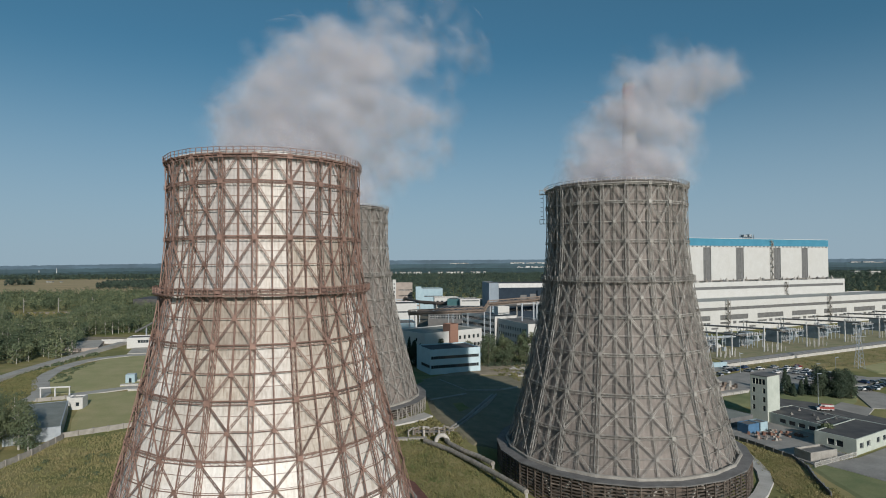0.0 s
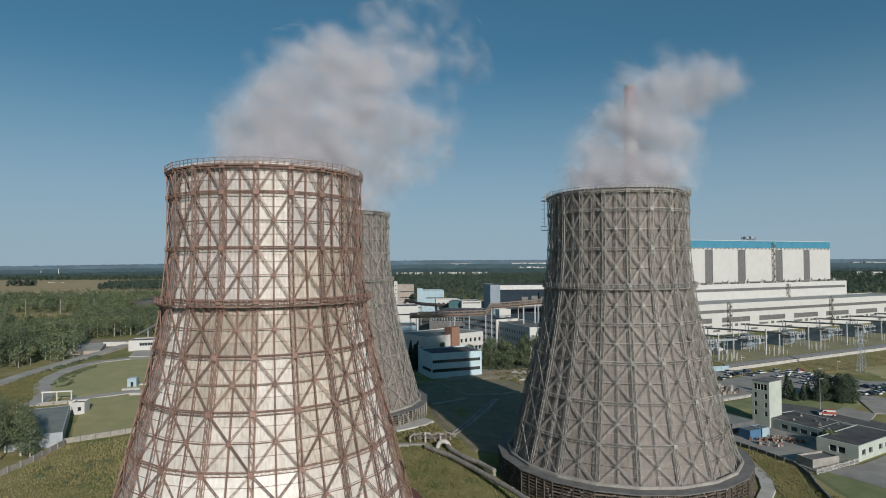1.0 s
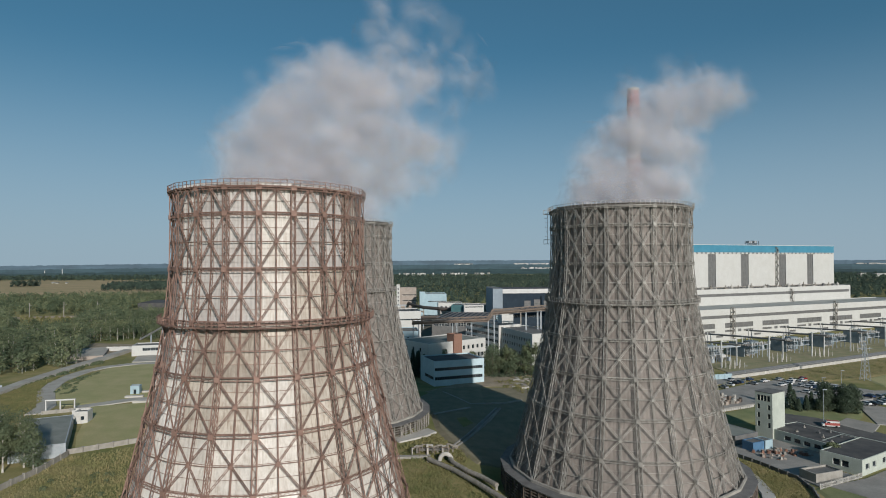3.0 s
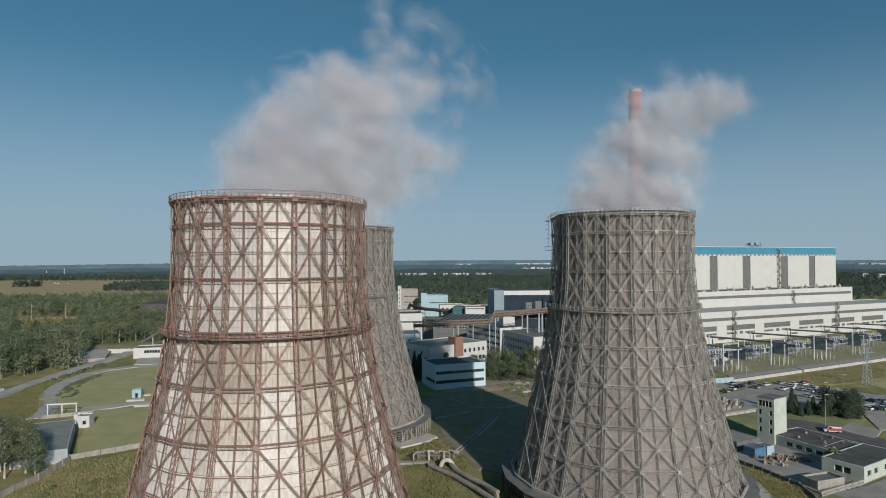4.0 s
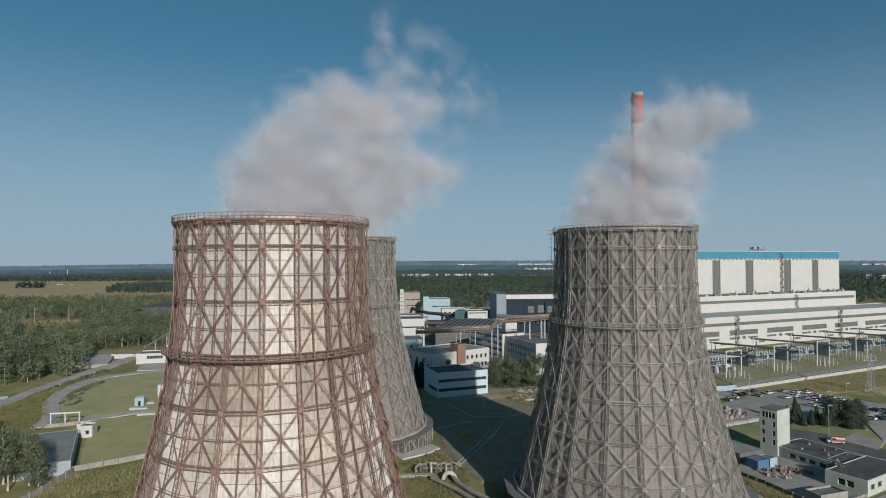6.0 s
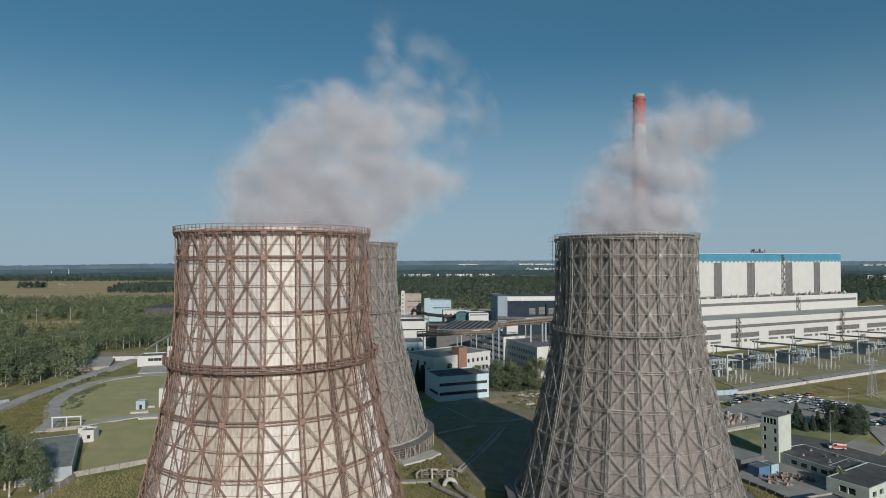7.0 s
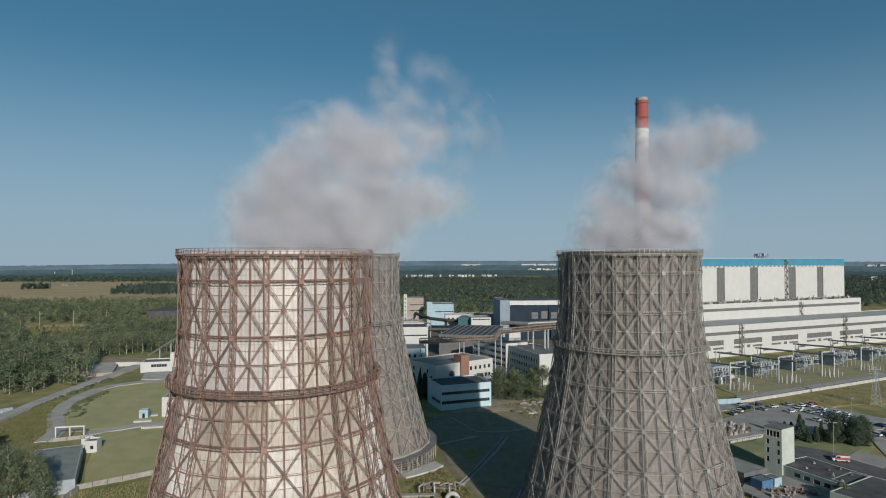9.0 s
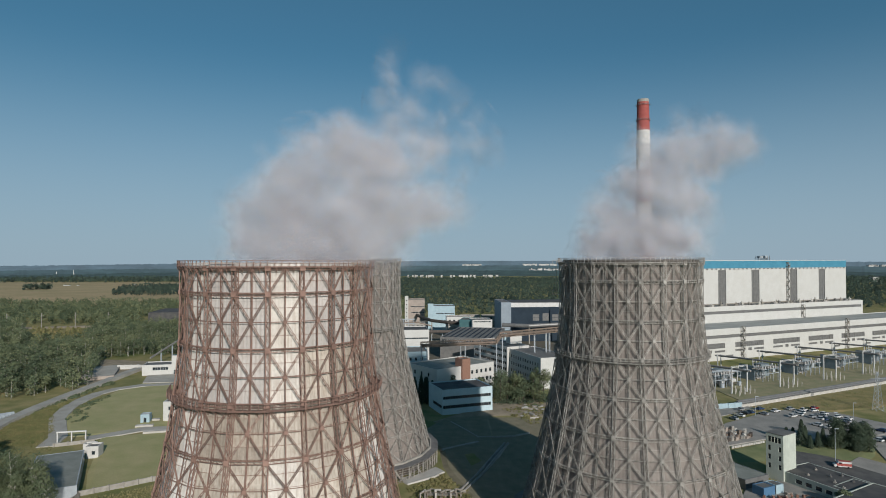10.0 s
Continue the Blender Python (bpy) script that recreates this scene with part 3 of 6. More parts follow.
def cooling_tower(x, y, z, steel, slat, tones, label, front):
    """tones: sheet material for facet and bay; front: facets whose sheets are objects of their own."""
    root = thing("cooling_tower", label, "cooling tower", pose(x, y, z, 0, 0, PHASE))
    M = tower_meshes(steel, slat, 0.14 if steel is RUST else 0.42)
    cache, rest = {}, {}
    for k in range(SIDES):
        turn = Matrix.Rotation(STEP * k, 4, "Z")
        part("column", M["column"], root, turn)
        part("post", M["post"], root, turn)
        for i in range(len(RINGS)):
            part("ring_girder", M["ring", i], root, turn)
        for i in range(len(RINGS) - 1):
            part("cross_brace", M["brace", i], root, turn)
        for key in ("walk_mid", "walk_top", "walk_mid_rail", "walk_top_rail", "kerb", "inlet_roof", "leg", "inlet_post"):
            part(M[key].name.split(".")[0], M[key], root, turn)
        for u in (0.25, 0.5, 0.75):
            part("inlet_post", M["inlet_post"], root, Matrix.Rotation(STEP * (k + u), 4, "Z") @ Matrix.Translation((-0.39 if u == 0.5 else -0.29, 0, 0)))
        for n in range(4):
            part("inner_board", M["inner", n + 4 * (k % 2)], root, turn)
        for n in range(9):
            part("louvre_board", M["louvre"], root, Matrix.Translation((0, 0, -2.7 + 0.72 * n)) @ turn)
        for j in range(len(M["rows"])):
            material = tones(k, j)
            if k in front:
                if (j, material.name) not in cache:
                    cache[j, material.name] = M["panel", j].mesh("sheet", material)
                part("sheet", cache[j, material.name], root, turn)
            else:
                g = rest.setdefault(material.name, (Geo(), material))[0]
                src = M["panel", j]
                g.add([turn @ Vector(p) for p in src.v], src.f)
    for j in range(len(M["rows"])):
        # a girt runs round the tower as one closed ring
        g = Geo()
        src = M["girt", j]
        vs, fs = [v.co.copy() for v in src.vertices], [tuple(p.vertices) for p in src.polygons]
        for k in range(SIDES):
            turn = Matrix.Rotation(STEP * k, 4, "Z")
            g.add([turn @ p for p in vs], fs)
        ob = part("girt_ring", g.mesh("girt_ring", steel), root)
        ob["kind"] = "stuff"
    for g, material in rest.values():
        ob = part("rear_cladding", g.mesh("rear_cladding", material), root)
        ob["kind"] = "stuff"
    part("cooling_fill", M["fill"], root)
    return root


def rust_tones(k, j):
    """The red tower's sheets: newer white ones beside older cream and tan ones. Upper bays are dulled for haze."""
    bay = j // 4
    if k in (15, 16, 17) or (k == 3 and bay < 5):
        return PANEL_WHITE
    # this facet faces the sun and is coloured whiter for it
    if k == 0:
        return (PANEL_WHITE, PANEL_WHITE, PANEL_PALE, PANEL_PALE, PANEL_CREAM, PANEL_PALE, PANEL_PALE, PANEL_PALE)[min(bay, 7)]
    if k in (18, 19):
        return (PANEL_PALE, PANEL_WHITE, PANEL_PALE, PANEL_CREAM, PANEL_TAN, PANEL_HAZED, PANEL_HAZED, PANEL_HAZED)[min(bay, 7)]
    if k in (1, 2):
        return (PANEL_WHITE, PANEL_PALE, PANEL_CREAM, PANEL_CREAM, PANEL_TAN, PANEL_TAN if k == 2 else PANEL_CREAM, PANEL_HAZED, PANEL_HAZED)[min(bay, 7)]
    return (PANEL_CREAM, PANEL_PALE, PANEL_WHITE)[(k * 7 + bay * 3) % 3]


def grey_tones(k, j):
    return DARK_SHEET if j == 30 else PANEL_GREY


FRONT = set(range(15, 20)) | set(range(0, 5))
red_tower = cooling_tower(-33.9, 115.6, 0, RUST, RED_SLATS, rust_tones, "cooling tower with rust-red steel lattice over white sheets", FRONT)
grey_tower = cooling_tower(45.1, 157.3, 0.4, GREY_STEEL, DARK_WOOD, grey_tones, "cooling tower with grey steel lattice over grey sheets", FRONT)
far_tower = copy_thing(grey_tower, pose(-37.4, 214.8, 0.6, 0, 0, PHASE))
pale = {}
for o in far_tower.children:
    # its inlet boards and posts are paler
    if o.name.startswith(("louvre_board", "inlet_post")):
        if o.data.name not in pale:
            pale[o.data.name] = o.data.copy()
            pale[o.data.name].materials[0] = GREY_STEEL
        o.data = pale[o.data.name]
for o in [o for o in far_tower.children if o.name.startswith("louvre_board")]:
    # most of its boards are gone: thin rails are left
    if o.data.name not in pale:
        a, b = Vector((31.1, 0, 0)), Vector((31.1 * math.cos(STEP), 31.1 * math.sin(STEP), 0))
        rail = Geo().bar(a, b, 0.12, 0.12).mesh("inlet_rail", GREY_STEEL)
        break
for o in [o for o in far_tower.children if o.name.startswith("louvre_board")]:
    o.data = rail
    o.name = "inlet_rail"
g = Geo()
for s in (-0.3, 0.3):
    g.bar((18.5, s, 61), (18.5, s, 70.4), 0.09)
for i in range(23):
    g.bar((18.5, -0.3, 61.2 + 0.4 * i), (18.5, 0.3, 61.2 + 0.4 * i), 0.05)
for z in np.arange(63, 70, 1.2):
    for a, b in ((0, 0.6), (0.6, 1.2), (1.2, 1.8), (1.8, 2.4), (2.4, 3.14)):
        g.bar((18.5 + 0.75 * math.sin(a), 0.4 * math.cos(a), z), (18.5 + 0.75 * math.sin(b), 0.4 * math.cos(b), z), 0.06)
part("ladder", g.mesh("ladder", GREY_STEEL), grey_tower, Matrix.Rotation(radians(171 - PHASE), 4, "Z"), "caged steel ladder")
for z in (61.0, 68.8):
    g = Geo().box(17.4, 19.5, -0.8, 0.8, z - 0.08, z)
    for s in (-0.8, 0.8):
        g.bar((19.5, s, z), (19.5, s, z + 1.1), 0.07).bar((18.0, s, z + 1.1), (19.5, s, z + 1.1), 0.07)
    part("ladder_landing", g.mesh("ladder_landing", GREY_STEEL), grey_tower, Matrix.Rotation(radians(171 - PHASE), 4, "Z"))
far_tower["label"] = "grey lattice cooling tower standing behind the rust-red one"


# ---------------------------------------------------------------- steam
def steam_plume(name, blobs, n, size, seed, label):
    """Steam as a cloud of very many small flakes, thick in the middle and thin at its edges. blobs: x, y, z, radius, weight."""
    rng = np.random.default_rng(seed)
    # each puff breaks up into smaller ones on its outside
    small = []
    for x, y, z, r, wt in blobs:
        for k in range(26):
            u = rng.normal(size=3)
            u *= rng.random() ** 0.5 * 0.85 * r / np.linalg.norm(u)
            small.append((x + u[0], y + u[1], z + u[2], r * rng.uniform(0.4, 0.7), wt))
    b = np.array(small)
    w = b[:, 3] ** 2.2 * b[:, 4]
    pick = rng.choice(len(b), n, p=w / w.sum())
    d = rng.normal(size=(n, 3))
    d /= np.linalg.norm(d, axis=1)[:, None]
    r = rng.random(n) ** 0.6
    # lumps: each blob bulges in some directions
    ph = rng.random((len(b), 3)) * 6.3
    q = d * 2.6 + ph[pick]
    bulge = 1 + 0.22 * (np.sin(q[:, 0] * 1.7) + np.sin(q[:, 1] * 2.1) + np.sin(q[:, 2] * 1.9 + q[:, 0])) / 1.5
    c = b[pick, :3] + d * (b[pick, 3] * r * bulge)[:, None] + rng.normal(size=(n, 3)) * (0.10 * b[pick, 3])[:, None]
    nrm = 0.5 * d + 0.8 * np.array(SDIR) + 0.6 * rng.normal(size=(n, 3))
    e1 = np.cross(nrm, rng.normal(size=(n, 3)))
    e1 *= (size / np.linalg.norm(e1, axis=1))[:, None]
    e2 = np.cross(nrm, e1)
    e2 *= (size / np.linalg.norm(e2, axis=1))[:, None]
    # a flake is a fan of six: dense at its middle, nothing at its rim
    k = rng.uniform(0.5, 1.35, n)[:, None]
    e1, e2 = e1 * 0.5 * k, e2 * 0.5 * k
    rim = [c + e1 * math.cos(t) + e2 * math.sin(t) * 0.85 for t in np.arange(6) * math.pi / 3]
    v = np.stack([c + np.cross(e1, e2) / size * 0.3] + rim, 1).reshape(-1, 3)
    fan = np.array([[0, i + 1, (i + 1) % 6 + 1] for i in range(6)])
    me = fast_mesh(name, v, (np.arange(n)[:, None, None] * 7 + fan).reshape(-1, 3), STEAM)
    den = me.attributes.new("puff", "FLOAT", "POINT")
    den.data.foreach_set("value", np.tile(np.array([1, 0, 0, 0, 0, 0, 0], np.float32), n))
    return solo(name, me, label, "steam", kind="stuff")


P1 = [(-34, 116, 69, 10, 1), (-26, 116, 69, 9, 1), (-38.9, 116, 74, 6, 0.9), (-32, 116, 74, 8, 1), (-25.7, 116, 74, 8, 1), (-19, 116, 74, 7, 1), (-12.6, 116, 74, 5, 0.8), (-40, 116, 80, 4.5, 0.8),
      (-33.4, 116, 82, 7.5, 1), (-25.7, 116, 84, 8.5, 1), (-17, 116, 82, 8, 1), (-9.8, 116, 81.4, 6, 0.9), (-4.3, 116, 80, 4, 0.7), (0.6, 116, 79, 2.5, 0.4), (-32.9, 116, 88, 4.5, 0.9), (-26, 116, 91, 6.2, 1),
      (-21, 116, 94.5, 6.2, 1), (-16.4, 116, 90, 5.5, 1), (-11.4, 116, 90, 5.2, 0.9), (-5.9, 116, 91, 4, 0.7), (-3.2, 116, 95, 3, 0.45), (-8, 116, 98, 4, 0.5), (-13, 117, 102, 4.5, 0.22), (-12, 117, 108, 4.5, 0.13), (-5, 117, 106, 3.5, 0.15), (-11, 117, 95, 4.5, 0.4), (0, 118, 90, 6, 0.14), (6, 118, 94, 6, 0.10), (3, 118, 101, 6, 0.07)]
P2 = [(45, 158, 70, 12, 1), (37, 158, 75, 6, 0.9), (45, 158, 76.4, 9, 1), (54, 158, 77, 9, 1), (60.6, 158, 76, 5.5, 0.9), (38.5, 158, 83.5, 5.3, 0.7), (46.7, 158, 86, 8.3, 1), (55.6, 158, 88, 9.2, 1),
      (63.2, 158, 85.2, 5.6, 0.5), (48.5, 158, 93.5, 6, 1), (49, 158, 99, 4.5, 0.45), (55.5, 158, 96, 7.2, 0.9), (63.5, 158, 98, 7.5, 0.9), (70.5, 158, 99.5, 6.3, 0.7), (77, 158, 100.5, 4.5, 0.5), (46, 158, 104, 3.4, 0.12), (61, 158, 104, 4.8, 0.4), (69, 158, 105, 4.5, 0.35)]
P3 = [(-36, 215, 71, 13, 1), (-28, 215, 79, 12, 1), (-18, 215, 86, 11, 0.8), (-6, 216, 92, 10, 0.5)]
steam_plume("steam_plume", P1, 4600, 7.2, 1, "pale drifting steam above the rust-red cooling tower")
steam_plume("steam_plume", P2, 3500, 8.2, 2, "pale drifting steam above the grey cooling tower")
steam_plume("steam_plume", P3, 900, 9.5, 3, "thin steam above the farther grey cooling tower")


# ---------------------------------------------------------------- buildings
def row(n, x0, x1, w, z0, z1):
    """n windows w wide, evenly spaced between x0 and x1."""
    return [(lerp(x0, x1, (i + 0.5) / n) - w / 2, lerp(x0, x1, (i + 0.5) / n) + w / 2, z0, z1) for i in range(n)]


def facade(g, o, a, nrm, length, z0, h, holes, root, deep=0.35, mull=1.6, pane=None, frame=None):
    """One wall face with openings cut through its skin, window frames and panes set back in them."""
    o, a, nrm, up = Vector(o), Vector(a), Vector(nrm), Vector((0, 0, 1))
    xs = sorted({0.0, length, *[v for q in holes for v in q[:2]]})
    zs = sorted({z0, h, *[v for q in holes for v in q[2:]]})
    for i in range(len(xs) - 1):
        for j in range(len(zs) - 1):
            cx, cz = (xs[i] + xs[i + 1]) / 2, (zs[j] + zs[j + 1]) / 2
            if not any(q[0] < cx < q[1] and q[2] < cz < q[3] for q in holes):
                g.add([o + a * xs[i] + up * zs[j], o + a * xs[i + 1] + up * zs[j], o + a * xs[i + 1] + up * zs[j + 1], o + a * xs[i] + up * zs[j + 1]], [(0, 1, 2, 3)])
    for x0, x1, w0, w1 in holes:
        c = [o + a * x0 + up * w0, o + a * x1 + up * w0, o + a * x1 + up * w1, o + a * x0 + up * w1]
        b = [p - nrm * deep for p in c]
        g.add(c + b, [(0, 4, 5, 1), (1, 5, 6, 2), (2, 6, 7, 3), (3, 7, 4, 0)])
        f = Geo()
        wide, high = x1 - x0, w1 - w0
        n = max(1, round(wide / mull))
        bw = min(0.16, 0.06 * min(wide, high) + 0.05)
        s = nrm * -(deep - 0.12)
        for i in range(n + 1):
            p = c[0].lerp(c[1], i / n) + s
            f.bar(p, p + up * high, bw, 0.1, nrm)
        for k in ((0, 0.5, 1) if high > 2.2 else (0, 1)):
            p = c[0].lerp(c[3], k) + s
            f.bar(p, p + a * wide, bw, 0.1, nrm)
        win = part("window", f.mesh("window_frame", frame or WHITE_STEEL), root)
        part("pane", Geo().add([p - nrm * (deep - 0.04) + nrm * 0 for p in c], [(0, 1, 2, 3)]).mesh("pane", pane or GLASS), win)


def building(name, label, x, y, length, depth, h, rz, wall, roof=None, front=(), left=(), right=(), z0=0.0, parapet=0.5, category="building",
             deep=0.35, mull=1.6, pane=None, frame=None, base=-1.5):
    """A flat-roofed block. Its origin is the near left corner; the front runs along its own x axis, the depth along y."""
    root = thing(name, label, category, pose(x, y, z0, 0, 0, rz))
    g = Geo()
    facade(g, (0, 0, 0), (1, 0, 0), (0, -1, 0), length, base, h, list(front), root, deep, mull, pane, frame)
    facade(g, (0, depth, 0), (0, -1, 0), (-1, 0, 0), depth, base, h, list(left), root, deep, mull, pane, frame)
    facade(g, (length, 0, 0), (0, 1, 0), (1, 0, 0), depth, base, h, list(right), root, deep, mull, pane, frame)
    facade(g, (length, depth, 0), (-1, 0, 0), (0, 1, 0), length, base, h, [], root)
    t = 0.35
    g.add([(0, 0, h), (length, 0, h), (length, depth, h), (0, depth, h), (t, t, h), (length - t, t, h), (length - t, depth - t, h), (t, depth - t, h)],
          [(0, 1, 5, 4), (1, 2, 6, 5), (2, 3, 7, 6), (3, 0, 4, 7)])
    i = [(t, t), (length - t, t), (length - t, depth - t), (t, depth - t)]
    g.add([(*p, h) for p in i] + [(*p, h - parapet) for p in i], [(0, 1, 5, 4), (1, 2, 6, 5), (2, 3, 7, 6), (3, 0, 4, 7)])
    part("wall", g.mesh("wall", wall), root)
    part("roof", Geo().box(t, length - t, t, depth - t, h - parapet - 0.3, h - parapet).mesh("roof", roof or ROOF_FELT), root)
    return root


# main power house: turbine hall, bunker bay and boiler house, one behind the other
UA = 25.3
U, V = Vector((math.cos(radians(UA)), math.sin(radians(UA)))), Vector((-math.sin(radians(UA)), math.cos(radians(UA))))
P0 = Vector((177, 421))


def on_u(u, v):
    p = P0 + U * u + V * v
    return p.x, p.y


BOILER_STRIPES, BOILER_STAIR = [(21, 30), (60.9, 69.8), (99.1, 108.5), (146.3, 155.7), (184.1, 192.6)], 143
holes = [(2, 289, 15.4, 17.6)]
for b in range(7):
    s = 14 + 39 * b
    holes += [(s, s + 29, 8.4, 12.0), (s, s + 10, 5.6, 7.0), (s + 19, s + 29, 5.6, 7.0), (s + 13, s + 16.5, 5.4, 7.4), (s - 9, s - 2, 2.0, 3.4)]
holes = [q for q in holes if q[1] < 290]
hall = building("turbine_hall", "long white turbine hall with strips of grey windows", *on_u(-30, 0), 291, 34, 22, UA, WHITE_WALL, HALL_ROOF, holes, pane=WALL_GREY, frame=WINDOW_FRAME, mull=2)
building("bunker_bay", "white middle tier of the power house with dark window strip", *on_u(-48, 34.2), 272, 13, 33.9, UA, WHITE_WALL, ROOF_FELT, [(2, 270, 28.0, 30.2)], pane=WALL_GREY, frame=WINDOW_FRAME, mull=3)
boiler = building("boiler_house", "tall white boiler house with blue top band", *on_u(2, 47.4), 220, 45, 69.6, UA, WHITE_WALL, DARK_ROOF,
                  [(a - 2, b - 2, 34.2, 61.8) for a, b in BOILER_STRIPES], pane=WALL_GREY, frame=WINDOW_FRAME, mull=3, deep=0.6)
part("blue_band", Geo().box(-0.12, 220.12, -0.12, 45.12, 63.2, 69.2).mesh("blue_band", BLUE_BAND), boiler, label="blue cladding band under the roof")
for i in range(44):
    part("cornice_block", Geo().box(1 + 5 * i, 2.6 + 5 * i, -0.5, -0.12, 62.2, 63.1).mesh("cornice_block", WALL_GREY), boiler)


def stair_tower(x, y, z, h, rz, w=3.0):
    """An outdoor steel escape stair: four posts, landings and flights."""
    root = thing("escape_stair", "outdoor grey steel escape stair against a white wall", "staircase", pose(x, y, z, 0, 0, rz))
    for px in (-w / 2, w / 2):
        for py in (-1.6, -0.2):
            part("post", Geo().bar((px, py, 0), (px, py, h), 0.18).mesh("post", CONCRETE), root)
    n = int(h / 3.2)
    for i in range(n + 1):
        zz = h * i / n
        part("landing", Geo().box(-w / 2, w / 2, -1.7, -0.1, zz - 0.1, zz).mesh("landing", CONCRETE), root)
        if i < n:
            s = 1 if i % 2 else -1
            part("flight", Geo().bar((-s * w / 2, -1.0, zz), (s * w / 2, -1.0, zz + h / n), 0.9, 0.15).bar((-s * w / 2, -1.6, zz + 1), (s * w / 2, -1.6, zz + h / n + 1), 0.07).mesh("flight", CONCRETE), root)
    return root


stair_tower(*on_u(30, -0.1), 0, 23, UA)
stair_tower(*on_u(146, -0.1), 0, 24, UA)
stair_tower(*on_u(BOILER_STAIR, 47.3), 32, 36, UA)
stair_tower(*on_u(BOILER_STAIR, 34.1), 21.4, 11, UA)

# roof fans along the bunker bay, and a plant deck on the boiler house
for i in range(44):
    p = on_u(-26 + 5.6 * i + 1.8 * math.sin(i * 2.3), 40 + 1.5 * math.sin(i * 1.7))
    w, h = 0.7 + 0.35 * (i * 7 % 4), 0.9 + 0.45 * (i * 5 % 4)
    g = Geo().box(-w, w, -0.8, 0.8, 0, h).tube([(0, 0, h), (0, 0, h + 0.5 + (i % 3) * 0.6)], 0.4, 8)
    solo("roof_fan", g.mesh("roof_fan", (WALL_GREY, PALE_CONCRETE, LAGGING)[i % 3]), "small grey fan housing on the roof", "roof vent", pose(*p, 33.4, 0, 0, UA), group="roof fans")
rail = thing("roof_rail", "thin grey handrail along the middle roof's edge", "railing", pose(*on_u(-30, 34.6), 33.9, 0, 0, UA))
for i in range(85):
    part("post", Geo().bar((3 * i, 0, -0.1), (3 * i, 0, 1.1), 0.12).mesh("post", WALL_GREY), rail)
for z in (0.55, 1.1):
    part("handrail", Geo().bar((0, 0, z), (252, 0, z), 0.1).mesh("handrail", WALL_GREY), rail)
main = thing("roof_pipe", "long lagged pipe along the middle roof", "pipe", pose(*on_u(-28, 45), 33.4, 0, 0, UA))
part("lagging", Geo().tube([(0, 0, 1.1), (246, 0, 1.1)], 0.5, 8).mesh("lagging", LAGGING), main)
for i in range(31):
    part("stand", Geo().box(8 * i, 8 * i + 0.4, -0.5, 0.5, 0, 0.9).mesh("stand", WALL_GREY), main)
deck = thing("roof_plant", "open steel plant deck on the boiler house roof", "roof plant", pose(*on_u(118, 55), 69.0, 0, 0, UA))
for i in range(6):
    for y in (0, 3):
        part("post", Geo().bar((i * 2.6, y, 0), (i * 2.6, y, 4.5), 0.3).mesh("post", WALL_GREY), deck)
part("platform", Geo().box(-1, 14, -0.5, 3.5, 2.3, 2.6).mesh("platform", WALL_GREY), deck)
part("fan_unit", Geo().box(1, 5, 0, 3, 2.6, 4.2).box(7.5, 11, 0, 3, 2.6, 4.6).mesh("fan_unit", PALE_STEEL), deck)

# chimney
chim = thing("chimney", "very tall chimney banded in red and white", "chimney", pose(199.6, 640, 0))
bands = [(0, 60, CHIM_WHITE), (60, 95, CHIM_RED), (95, 130, CHIM_WHITE), (130, 165, CHIM_RED), (165, 190, CHIM_WHITE), (190, 207, CHIM_WHITE), (207, 237, CHIM_RED), (237, 240, CONCRETE)]
for a, b, m in bands:
    r = lambda z: 11.5 - 5.4 * (z / 240) ** 0.8
    part("band", Geo().tube([(0, 0, a), (0, 0, (a + b) / 2), (0, 0, b)], [r(a), r((a + b) / 2), r(b)], 28).mesh("band", m), chim)
for z in (191, 218, 234):
    g = Geo()
    for k in range(20):
        t0, t1 = 2 * math.pi * k / 20, 2 * math.pi * (k + 1) / 20
        for rr, zz, w in ((7.3, z, 0.25), (7.3, z + 1.1, 0.12)):
            g.bar((rr * math.cos(t0), rr * math.sin(t0), zz), (rr * math.cos(t1), rr * math.sin(t1), zz), w)
        g.bar((6.2 * math.cos(t0), 6.2 * math.sin(t0), z), (7.3 * math.cos(t0), 7.3 * math.sin(t0), z), 0.2)
        g.bar((7.3 * math.cos(t0), 7.3 * math.sin(t0), z), (7.3 * math.cos(t0), 7.3 * math.sin(t0), z + 1.1), 0.1)
    part("gallery", g.mesh("gallery", WALL_GREY), chim)

# blue two-storey block between the towers, with two long strips of windows
building("pump_house", "pale blue two-storey block with long strip windows", -6, 274.5, 25, 19, 11.4, 21.5, POWDER_BLUE, DARK_ROOF,
         [(0.4, 24.2, 6.9, 8.3), (0.4, 24.2, 2.7, 4.2)], [(6, 18, 2.7, 4.2)], mull=1.2, frame=WINDOW_FRAME)
# white office with a brick stair bay, and its neighbours
building("workshop_block", "long white two-storey workshop with brick stair bay", -9.5, 304, 39, 26, 15.3, 39, WHITE_WALL, SHED_ROOF,
         row(5, 22, 38, 1.5, 10.4, 12.4) + row(6, 22, 38, 1.5, 6.0, 8.0) + row(3, 4, 14, 1.4, 6.4, 8.4), row(3, 4, 22, 1.5, 10.6, 12.6), frame=WINDOW_FRAME)
building("stair_bay", "red brick stair bay of the workshop", 3.6, 313.2, 5.4, 6, 19.0, 39, BRICK, ROOF_FELT)
building("office_block", "white office block with rows of small windows", 46.2, 328.4, 19, 42, 17.2, 21, WHITE_WALL, ROOF_FELT, [],
         row(13, 2, 40, 1.5, 12.0, 14.0) + row(13, 2, 40, 1.5, 8.0, 10.0) + row(13, 2, 40, 1.5, 4.0, 6.0))
